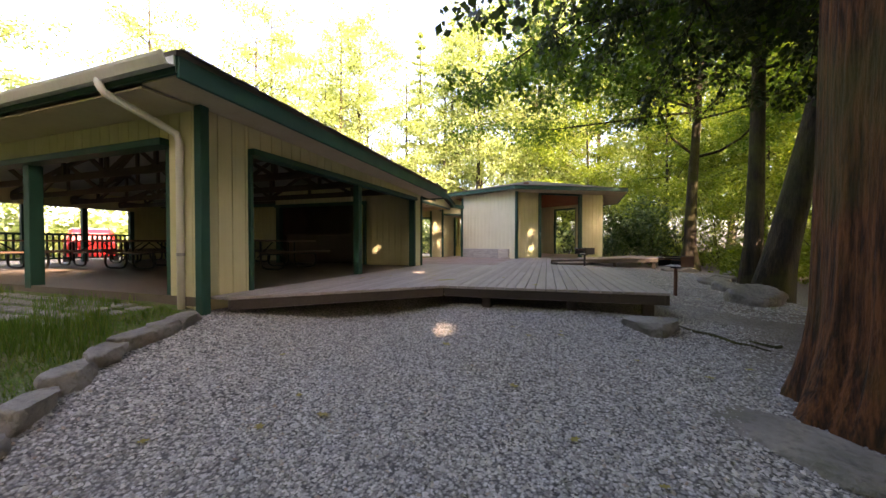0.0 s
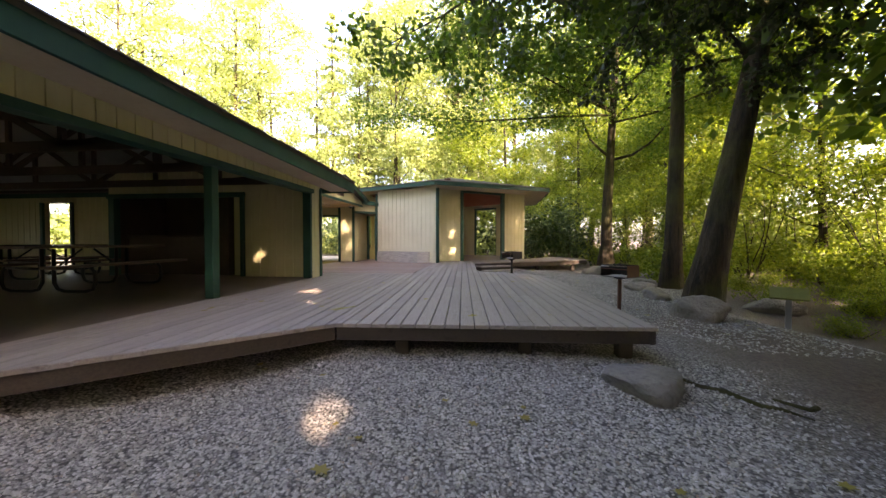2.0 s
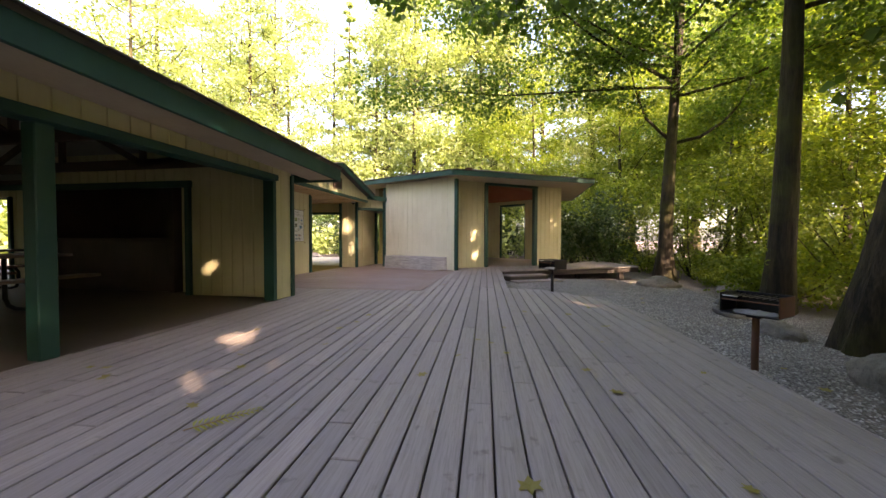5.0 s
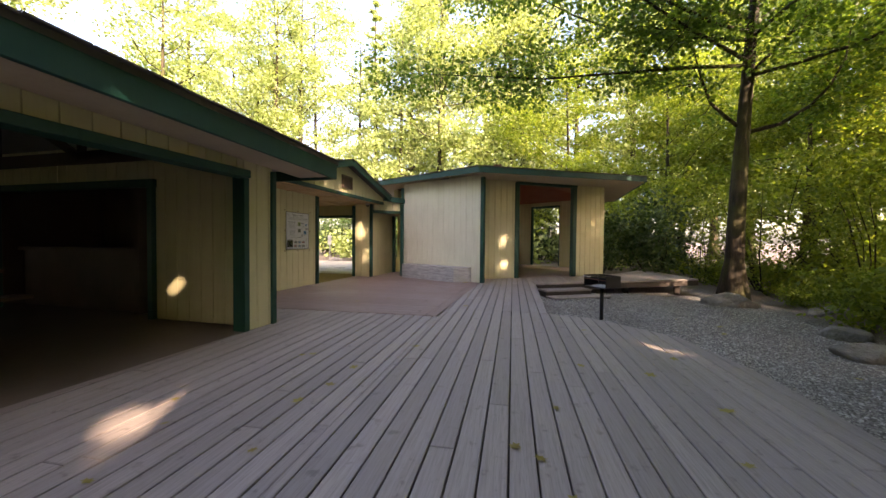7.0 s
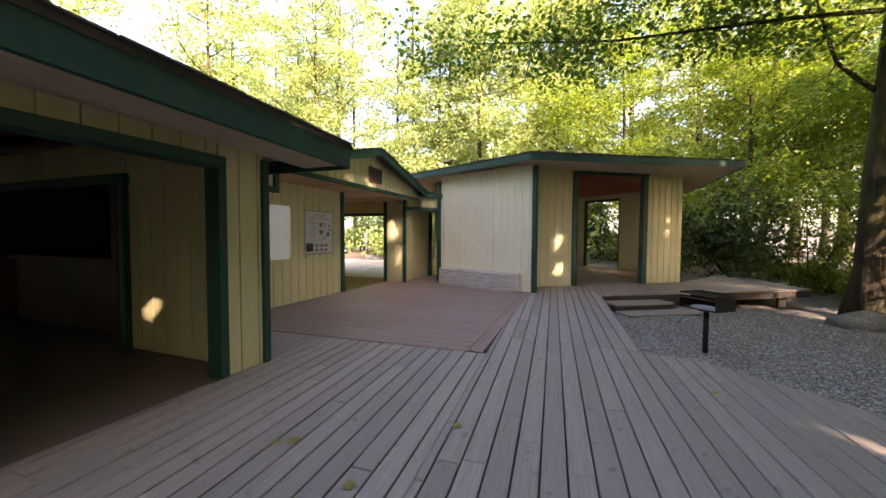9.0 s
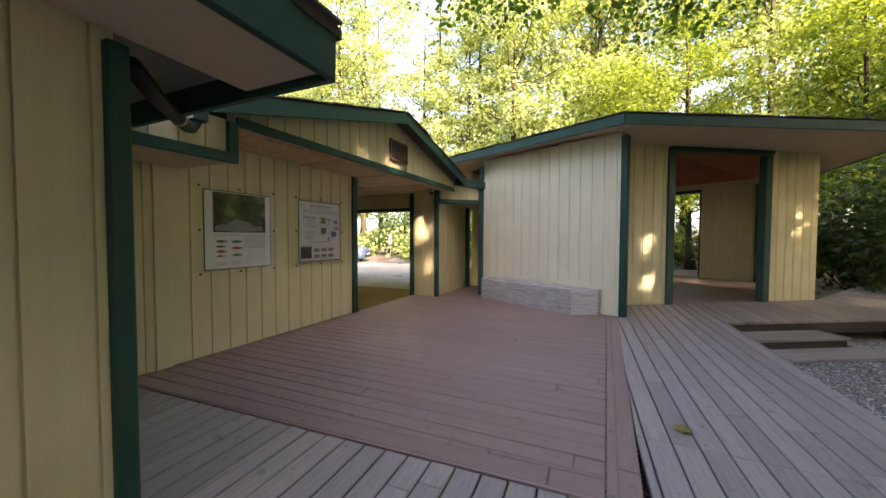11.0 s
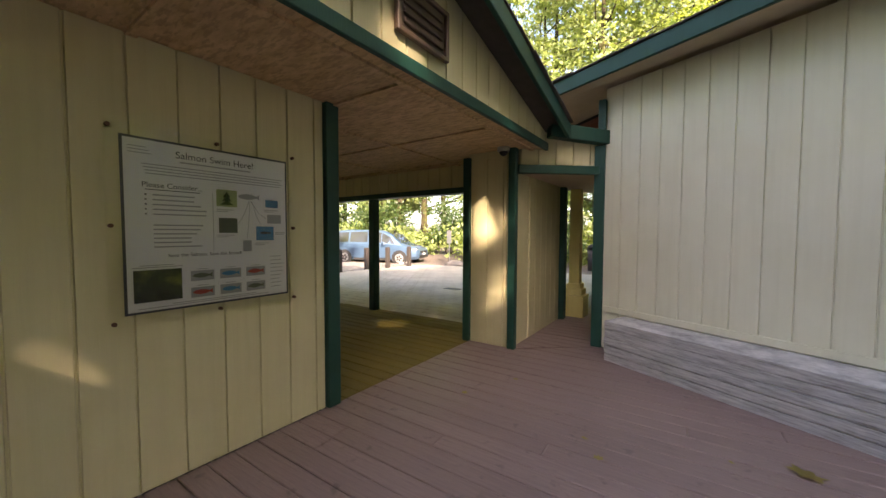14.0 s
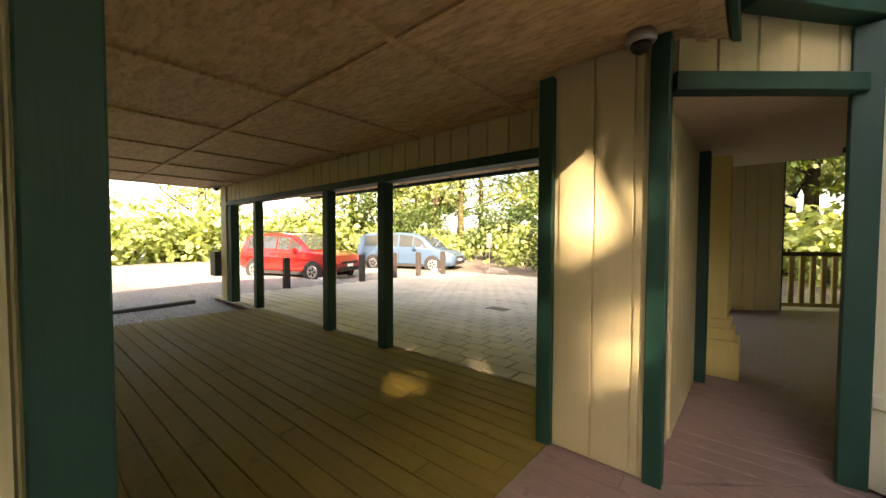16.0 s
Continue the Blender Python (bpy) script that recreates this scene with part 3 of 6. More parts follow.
    # trusses
    for y in (4.3, 5.7, 7.1, 8.5):
        bm = bmesh.new()
        def stick(a, b, w=0.09):
            a, b = Vector(a), Vector(b)
            d = b - a
            m = Matrix.Translation(a) @ Vector((1, 0, 0)).rotation_difference(d).to_matrix().to_4x4()
            add_box(bm, 0, d.length, -0.025, 0.025, -w / 2, w / 2, m)
        x0, x1, zb = -15.9, PX - 0.16, 2.06
        stick((x0, y, zb), (x1, y, zb + 0.0), 0.14)
        n = 8
        for i in range(n):
            xa, xb = x0 + (x1 - x0) * i / n, x0 + (x1 - x0) * (i + 1) / n
            za = 2.2 + lerp(min(xa - x0, x1 - xa), (0, 4), (0, 0.85))
            zb2 = 2.2 + lerp(min(xb - x0, x1 - xb), (0, 4), (0, 0.85))
            stick((xa, y, za), (xb, y, zb2), 0.12)
            stick((xa, y, zb), (xa, y, za), 0.08)
            stick((xa, y, zb), (xb, y, zb2), 0.08) if i % 2 else stick((xa, y, za), (xb, y, zb), 0.08)
        tagged(part("roof_truss", bm, STORE_DARK), "dark stained timber roof truss under the pavilion ceiling", "truss", "pavilion trusses")
    # gutter and downspout on the front
    bm = bmesh.new()
    prof = [(0, 0), (0, -0.10), (-0.08, -0.11), (-0.12, -0.03), (-0.125, 0.0), (-0.115, 0.0), (-0.075, -0.10), (-0.012, -0.09), (-0.012, 0.0)]
    rings = [[bm.verts.new((x, ry0 - 0.02 + a, eave_z(ry0) - 0.02 + b)) for a, b in prof] for x in (rx0, rx1 - 0.01)]
    for i in range(len(prof)):
        j = (i + 1) % len(prof)
        bm.faces.new((rings[0][i], rings[0][j], rings[1][j], rings[1][i]))
    bm.faces.new(rings[0]); bm.faces.new(rings[1][::-1])
    g = tagged(part("gutter", bm, WHITE_METAL), "off-white metal rain gutter along the pavilion eave", "gutter")
    bm = bmesh.new()
    gx = -4.28
    zt = eave_z(ry0) - 0.13
    pts = [(gx - 0.1, ry0 - 0.08, zt + 0.02), (gx - 0.1, ry0 - 0.08, zt - 0.04), (gx - 0.08, ry0 - 0.05, zt - 0.11), (gx + 0.02, PY0 - 0.22, 2.06), (gx + 0.1, PY0 - 0.10, 1.98), (gx + 0.12, PY0 - 0.08, 1.88), (gx + 0.12, PY0 - 0.08, -0.22)]
    add_tube(bm, pts, 0.042, 12)
    ds = tagged(part("downspout", bm, WHITE_METAL, smooth=True), "white round metal downspout with an elbow on the wall", "downspout")
    bm = bmesh.new()
    add_tube(bm, [(gx + 0.12, PY0 - 0.08, 0.50), (gx + 0.12, PY0 - 0.08, 0.54)], 0.046, 12)
    part("coupling", bm, GREY_STEEL, ds)


build_pavilion()

# ---- breezeway ----
WX = -5.91
JY, PILY = 13.69, 15.65
CEIL = 2.25


def gable_z(y):
    return 3.07 - abs(y - 13.55) * 0.255


def build_breezeway():
    w = wall("wall_signs", (WX, 9.63), (WX, JY - 0.12), 0.0, CEIL, 0.16, "cream grooved plywood wall holding two information signs")
    trim((WX + 0.0, JY - 0.06, 0.0), (WX + 0.0, JY - 0.06, CEIL), 0.11, 0.09)
    trim((WX + 0.022, 10.80, 0.0), (WX + 0.022, 10.80, 1.93), 0.15, 0.035, "cream painted corner board on the sign wall", CREAM)
    wall("wall_breezeway_side", (-13.3, JY - 0.16), (WX - 0.17, JY - 0.16), 0.0, CEIL, 0.12, "cream wall inside the covered passage", boards=(1,))
    # pillar
    wall("pillar", (WX, PILY), (-5.36, PILY), 0.0, CEIL - 0.004, 0.5, "cream boxed pillar between two passages", boards=(-1,), pad=0.05)
    trim((WX - 0.02, PILY - 0.005, 0), (WX - 0.02, PILY - 0.005, CEIL - 0.05), 0.08, 0.09)
    trim((-5.345, PILY - 0.0, 0), (-5.345, PILY - 0.0, CEIL - 0.002), 0.08, 0.085)
    wall("wall_passage", (-5.36, PILY + 0.5), (-5.36, 17.35), 0.0, 2.02, 0.12, "cream wall in the narrow passage", boards=(-1,))
    post("passage_post", -5.33, 17.42, 0.0, 2.0, 0.12)
    # beam with posts towards the plaza
    wall("wall_beam", (-13.2, 16.15), (WX - 0.05, 16.15), 1.93, CEIL - 0.003, 0.12, "cream siding beam above the green posts")
    trim((-13.2, 16.2, 1.90), (WX - 0.06, 16.2, 1.90), 0.08, 0.17)
    for x in (-8.12, -9.28, -11.56):
        post("beam_post", x, 16.21, 0.0, 1.86, 0.13)
    post("beam_post", -12.72, 16.21, -0.03, 1.86, 0.15)
    post("pillar_far", -12.98, 16.21, -0.03, CEIL - 0.01, 0.30, CREAM, "cream boxed corner pillar", 0, 0.2)
    # ceiling of plywood sheets with battens
    bm = bmesh.new()
    add_box(bm, -13.6, -5.1, 11.0, 18.2, CEIL, CEIL + 0.03)
    for i in range(8):
        x = -5.20 - 1.17 * i
        add_box(bm, x - 0.022, x + 0.022, 11.0, 18.2, CEIL - 0.018, CEIL - 0.001)
    for y in (12.5, 13.66, 14.81, 15.96, 17.12):
        for i in range(7):
            x = -5.20 - 1.17 * i
            add_box(bm, x - 1.145, x - 0.025, y - 0.022, y + 0.022, CEIL - 0.016, CEIL - 0.001)
    structure(part("ceiling_breezeway", bm, PLY), "brown painted plywood sheet ceiling with battens", "ceiling")
    # gable face towards the deck
    m, _ = along((-5.1, 10.98), (-5.1, 16.05))
    gl = wall("wall_gable", (-5.1, 10.98), (-5.1, 15.95), CEIL + 0.031, 2.5, 0.1, "cream board gable above the passage", boards=())
    me = bmesh.new()
    y = [10.98, 13.55, 15.95]
    add = [(-5.1, q, CEIL + 0.031) for q in (y[0], y[2])] + [(-5.1, q, gable_z(q) - 0.02) for q in y[::-1]]
    a = [me.verts.new(p) for p in add]
    b = [me.verts.new((p[0] - 0.1, p[1], p[2])) for p in add]
    me.faces.new(a); me.faces.new(b[::-1])
    for i in range(len(a)):
        me.faces.new((a[i], b[i], b[(i + 1) % len(a)], a[(i + 1) % len(a)]))
    gl.data = mesh_of("wall_gable", me, CREAM)
    m2, _ = along((-5.1, 10.98), (-5.1, 15.95))
    siding_boards(gl, m2, 0.0, 4.97, CEIL + 0.07, lambda x: gable_z(10.98 + x) - 0.02, 0.0, CREAM, 2.57 - 12 * PITCH, -1)
    trim((-5.07, 10.98, CEIL + 0.03), (-5.07, 15.95, CEIL + 0.03), 0.085, 0.035)
    # vent
    v = box_part("louvre_vent", -5.112, -5.06, 13.46, 13.90, 2.46, 2.72, STORE_DARK, None, r=0.004)
    tagged(v, "small dark brown wooden louvre vent in the gable", "vent")
    for i in range(4):
        box_part("slat", -5.06, -5.045, 13.49, 13.87, 2.49 + i * 0.055, 2.525 + i * 0.055, STORE_DARK, v)
    for y0, y1, z0, z1 in ((13.44, 13.92, 2.72, 2.75), (13.44, 13.92, 2.43, 2.46), (13.43, 13.46, 2.43, 2.75), (13.90, 13.93, 2.43, 2.75)):
        box_part("frame", -5.075, -5.04, y0, y1, z0, z1, TABLE_WOOD, v)
    # roof
    bm = bmesh.new()
    xe, xw = -4.86, -13.8
    yl, yr = 10.6, 15.97
    prof = [(yl, gable_z(yl)), (13.55, 3.07), (yr, gable_z(yr)), (yr, gable_z(yr) + 0.05), (13.55, 3.13), (yl, gable_z(yl) + 0.05)]
    A = [bm.verts.new((xe, y_, z_)) for y_, z_ in prof]
    B = [bm.verts.new((xw, y_, z_)) for y_, z_ in prof]
    for i in range(6):
        bm.faces.new((A[i], A[(i + 1) % 6], B[(i + 1) % 6], B[i]))
    bm.faces.new(A); bm.faces.new(B[::-1])
    roof = structure(part("roof_breezeway", bm, SHINGLE), "dark shingle gable roof over the passage", "roof")
    shingle_edge(roof, (xe + 0.02, 13.55, 3.132), (xe + 0.02, yl, gable_z(yl) + 0.055), 4)
    shingle_edge(roof, (xe + 0.02, yr, gable_z(yr) + 0.055), (xe + 0.02, 13.55, 3.132), 5)
    bm = bmesh.new()
    add_box(bm, -13.8, -5.9, 15.98, 18.4, CEIL + 0.035, CEIL + 0.14)
    structure(part("roof_porch", bm, SHINGLE), "flat dark porch roof beside the plaza", "roof")
    trim((-13.8, 18.42, CEIL + 0.07), (-5.9, 18.42, CEIL + 0.07), 0.18, 0.03)
    for y_, s in ((yl, 1), (yr, -1)):
        trim((xe + 0.02, y_, gable_z(y_) - 0.03), (xe + 0.02, 13.55, 3.04), 0.15, 0.04, label="dark green painted gable board", name="bargeboard")
    # dropped panel beside the pavilion eave
    p = wall("wall_dropped_panel", (-5.1, 9.7), (-5.1, 10.9), 1.99, 2.28, 0.05, "cream dropped panel with green trim above the sign wall")
    trim((-5.07, 9.7, 1.95), (-5.07, 10.98, 1.95), 0.085, 0.06)
    trim((-5.07, 10.94, 1.99), (-5.07, 10.94, 2.26), 0.085, 0.055)
    bm = bmesh.new()
    add_box(bm, WX + 0.02, -5.1, 9.64, 10.98, 1.93, 1.95)
    structure(part("soffit", bm, SOFFIT), "brown painted plywood soffit", "soffit")
    # header over the narrow passage to the shelter
    hw = wall("wall_passage_header", (-5.30, PILY + 0.08), (-4.62, 16.33), 2.06, 2.42, 0.08, "cream siding above the narrow passage")
    trim((-5.31, PILY + 0.03, 2.02), (-4.60, 16.29, 2.02), 0.09, 0.09)
    trim((-5.02, 15.86, 2.44), (-4.50, 16.36, 2.38), 0.15, 0.12)
    trim((-4.58, 16.31, 0.0), (-4.58, 16.31, 2.3), 0.09, 0.11)
    trim((-4.56, 16.30, 2.46), (-4.56, 16.30, 2.80), 0.08, 0.08)
    bm = bmesh.new()
    add_prism(bm, [(-5.36, 15.8), (-4.6, 16.40), (-4.4, 18.4), (-5.36, 18.4)], 2.0, 2.05)
    structure(part("soffit", bm, SOFFIT), "brown painted soffit of the narrow passage", "soffit")
    # plinth column
    def column(x, y):
        bm = bmesh.new()
        for a, z0, z1 in ((0.17, 0, 0.34), (0.135, 0.34, 0.44), (0.11, 0.44, 0.52), (0.08, 0.52, 2.59)):
            add_box(bm, -a, a, -a, a, z0, z1 - 0.0005)
        soften(bm, 0.006)
        ob = part("column", bm, YELLOW)
        ob.location = (x, y, 0)
        return structure(ob, "pale yellow square column on a stepped plinth", "column")
    column(-5.22, 17.80)
    column(-5.42, 21.45)


build_breezeway()

# ---- six-sided shelter ----
HA, HB = Vector((-2.83, 15.58)), Vector((1.80, 18.60))
SIDE = (HB - HA).length
ANG = math.atan2(HB.y - HA.y, HB.x - HA.x)
HV = [HA, HB, Vector((1.85, 22.0)), Vector((-1.6, 24.2)), Vector((-5.45, 21.65)), Vector((-5.45, 17.75))]
HC = sum((v for v in HV), Vector((0, 0))) / 6
HTOP = 2.98


def build_shelter():
    def at(i, s):
        a, b = HV[i], HV[(i + 1) % 6]
        d = (b - a).normalized()
        return (a + d * s)
    def seg(name, i, s0, s1, z0, z1, label, mat=CREAM, sides=(-1, 1)):
        return wall(name, at(i, s0), at(i, s1), z0, z1, 0.12, label, mat, sides)
    # face with the doorway
    dl, dr = 2.13, 4.36
    seg("wall_shelter_door", 0, 0.0, dl, 0.0, HTOP, "cream grooved wall beside the tall shelter doorway")
    seg("wall_shelter_door", 0, dr, SIDE, 0.0, HTOP, "cream grooved wall beside the tall shelter doorway")
    for s in (dl + 0.04, dr - 0.06):
        p = at(0, s)
        post("door_post", p.x, p.y + 0.03, 0.0, HTOP - 0.05, 0.15, a=math.degrees(ANG))
    a, b = at(0, dl), at(0, dr)
    trim((a.x + 0.02, a.y, HTOP - 0.05), (b.x + 0.02, b.y, HTOP - 0.05), 0.08, 0.15)
    # other faces: panel, opening, panel, header
    for i, (s0, s1) in {1: (0.6, 3.25), 2: (1.35, 2.9), 3: (1.5, 3.68)}.items():
        L_i = (HV[(i + 1) % 6] - HV[i]).length
        seg("wall_shelter", i, 0.0, s0, 0.0, 2.80, "cream shelter wall panel beside an opening")
        seg("wall_shelter", i, s1, L_i, 0.0, 2.80, "cream shelter wall panel beside an opening")
        seg("wall_shelter_header", i, 0.0, L_i, 2.803, HTOP, "cream header above the shelter opening")
        a, b = at(i, s0), at(i, s1)
        trim((*a, 2.76), (*b, 2.76), 0.1, 0.16)
        for q in (a, b):
            post("opening_post", q.x, q.y, 0.0, 2.70, 0.14, a=math.degrees(math.atan2(b.y - a.y, b.x - a.x)))
    # wing wall with the concrete bench
    L, C = Vector((-4.53, 16.33)), Vector((-1.88, 15.15))
    wall("wall_white", L, C, 0.0, 2.925, 0.14, "pale cream grooved plywood wall above the concrete bench", CREAM_PALE, (-1, 1))
    post("corner_post", C.x + 0.05, C.y + 0.03, 0.0, 2.87, 0.11, a=-24)
    # floor and roof
    bm = bmesh.new()
    add_prism(bm, [tuple(v) for v in HV], -0.1, -0.006)
    structure(part("floor_shelter", bm, COMPOSITE), "red-brown shelter floor", "floor")
    seg("wall_shelter_header", 4, 0.0, (HV[5] - HV[4]).length, 2.6, HTOP, "cream header above the open shelter side")
    R = [Vector(v) for v in ((-1.86, 14.66), (2.69, 17.16), (2.9, 22.6), (-1.5, 25.5), (-6.4, 22.7), (-6.6, 16.9))]
    RC = sum(R, Vector((0, 0))) / 6
    bm = bmesh.new()
    zt, zp = 3.06, 4.1
    top = [bm.verts.new((v.x, v.y, zt)) for v in R]
    low = [bm.verts.new((v.x, v.y, zt - 0.03)) for v in R]
    pk = bm.verts.new((RC.x, RC.y, zp))
    for i in range(6):
        bm.faces.new((top[i], top[(i + 1) % 6], pk))
        bm.faces.new((low[i], low[(i + 1) % 6], top[(i + 1) % 6], top[i]))
    roof = structure(part("roof_shelter", bm, SHINGLE), "weathered mossy shingle roof of the six-sided shelter", "roof")
    for i in (5, 0):
        a, b = R[i], R[(i + 1) % 6]
        shingle_edge(roof, (b.x, b.y, zt + 0.004), (a.x, a.y, zt + 0.004), 6 + i)
    bm = bmesh.new()
    inner = [bm.verts.new((v.x, v.y, HTOP + 0.003)) for v in [HC + (q - HC) * 0.98 for q in HV]]
    outer = [bm.verts.new((v.x, v.y, zt - 0.14)) for v in [RC + (q - RC) * 0.995 for q in R]]
    for i in range(6):
        bm.faces.new((outer[i], outer[(i + 1) % 6], inner[(i + 1) % 6], inner[i]))
    structure(part("soffit", bm, SOFFIT), "cream-brown plywood soffit of the shelter", "soffit")
    bm = bmesh.new()
    ring = [bm.verts.new((v.x, v.y, HTOP - 0.02)) for v in [HC + (q - HC) * 0.97 for q in HV]]
    pk = bm.verts.new((RC.x, RC.y, zp - 0.1))
    for i in range(6):
        bm.faces.new((ring[i], ring[(i + 1) % 6], pk))
    structure(part("ceiling_shelter", bm, RED_CEIL), "red-brown stained board ceiling", "ceiling")
    for i in range(6):
        a, b = R[i], R[(i + 1) % 6]
        trim((a.x, a.y, zt - 0.08), (b.x, b.y, zt - 0.08), 0.15, 0.04, name="fascia", label="dark green painted fascia board")
    # railings in the rear openings
    for i, (s0, s1) in ((3, (1.5, 3.68)),):
        a, b = at(i, s0), at(i, s1)
        m, length = along(a, b)
        rl = new("railing")
        rl.matrix_world = m
        tagged(rl, "low railing with pale yellow balusters and dark top rail", "railing")
        box_part("top_rail", 0.08, length - 0.08, -0.05, 0.05, 0.95, 1.02, STORE_DARK, rl)
        box_part("bottom_rail", 0.08, length - 0.08, -0.03, 0.03, 0.06, 0.13, YELLOW, rl)
        n = int(length / 0.17)
        for k in range(1, n):
            x = 0.08 + (length - 0.16) * k / n
            box_part("baluster", x - 0.04, x + 0.04, -0.02, 0.02, 0.13, 0.95, YELLOW, rl)
    # bench: board-formed concrete with a cut-off end
    m, length = along(L, C)
    x0, x1 = 0.29, 2.62
    hh = 0.42
    n = 5
    bench = tagged(new("concrete_bench"), "grey board-formed concrete bench against the pale wall", "bench")
    def course(name, outline, z0, z1):
        bm = bmesh.new()
        add_prism(bm, outline, z0, z1)
        soften(bm, 0.004)
        for v in bm.verts:
            v.co = m @ v.co
        part(name, bm, BENCH, bench)
    def outline(o):
        return [(x0 - o, -0.37 - o), (2.33, -0.45 - o), (x1 + o, -0.13), (x1 + o, -0.016), (x0 - o, -0.016)]
    for k in range(n):
        course("formed_course", outline(0.003 * ((k * 7) % 3)), hh * k / n, hh * (k + 1) / n - 0.007)
    course("core", outline(-0.012), 0.0, hh - 0.010)
    box_part("bench_flashing", 0.02, x1 + 0.08, -0.03, -0.015, hh + 0.0, hh + 0.07, CREAM_PALE, m=m)
    structure(bpy.data.objects["bench_flashing"], "pale cream trim strip along the bench top", "trim")


build_shelter()

# ---- decks ----
DA = radians(3.3)      # boards lean by this from y


def clip_poly(poly, nx, ny, c):
    """Keep the part where nx*x + ny*y <= c."""
    out = []
    for i, p in enumerate(poly):
        q = poly[(i + 1) % len(poly)]
        dp, dq = nx * p[0] + ny * p[1] - c, nx * q[0] + ny * q[1] - c
        if dp <= 0:
            out.append(p)
        if dp * dq < 0:
            t = dp / (dp - dq)
            out.append((p[0] + t * (q[0] - p[0]), p[1] + t * (q[1] - p[1])))
    return out


def area(poly):
    return 0.5 * sum(a[0] * b[1] - b[0] * a[1] for a, b in zip(poly, poly[1:] + poly[:1]))


def plank_field(parent, regions, angle, pitch, gap, top, thick, material, limit=9999, cut=3.6, name="deck_board"):
    """Boards along the direction angle (from y, turning left) that fill convex regions, each board a piece of its own."""
    rnd = random.Random(5)
    c, s = math.cos(angle), math.sin(angle)
    side, run = (c, s), (-s, c)
    count = 0
    for poly in regions:
        us = [p[0] * side[0] + p[1] * side[1] for p in poly]
        vs = [p[0] * run[0] + p[1] * run[1] for p in poly]
        for k in range(math.floor(min(us) / pitch), math.ceil(max(us) / pitch) + 1):
            strip = clip_poly(clip_poly(poly, side[0], side[1], (k + 1) * pitch - gap), -side[0], -side[1], -k * pitch)
            if len(strip) < 3:
                continue
            v0 = min(vs) - rnd.random() * cut
            while v0 < max(vs):
                v1 = v0 + cut
                pc = clip_poly(clip_poly(strip, run[0], run[1], v1 - 0.003), -run[0], -run[1], -v0)
                v0 = v1
                if len(pc) < 3 or abs(area(pc)) < 0.0015:
                    continue
                if area(pc) < 0:
                    pc = pc[::-1]
                cx, cy = sum(p[0] for p in pc) / len(pc), sum(p[1] for p in pc) / len(pc)
                bm = bmesh.new()
                dz = rnd.uniform(-0.0015, 0.0015)
                loc = [((p[0] - cx) * side[0] + (p[1] - cy) * side[1], (p[0] - cx) * run[0] + (p[1] - cy) * run[1]) for p in pc]
                n = len(loc)
                e = 0.006
                ins = []
                for p in loc:
                    ins.append((p[0] - math.copysign(min(e, abs(p[0])), p[0]), p[1] - math.copysign(min(e, abs(p[1])), p[1])))
                lo = [bm.verts.new((x, y, -thick)) for x, y in loc]
                mi = [bm.verts.new((x, y, -0.004)) for x, y in loc]
                hi = [bm.verts.new((x, y, 0)) for x, y in ins]
                bm.faces.new(hi)
                for i in range(n):
                    j = (i + 1) % n
                    bm.faces.new((lo[i], lo[j], mi[j], mi[i]))
                    bm.faces.new((mi[i], mi[j], hi[j], hi[i]))
                ob = part(name, bm, material, parent)
                ob.matrix_local = Matrix.Translation((cx, cy, top + dz)) @ Matrix.Rotation(angle, 4, "Z")
                count += 1
    return count


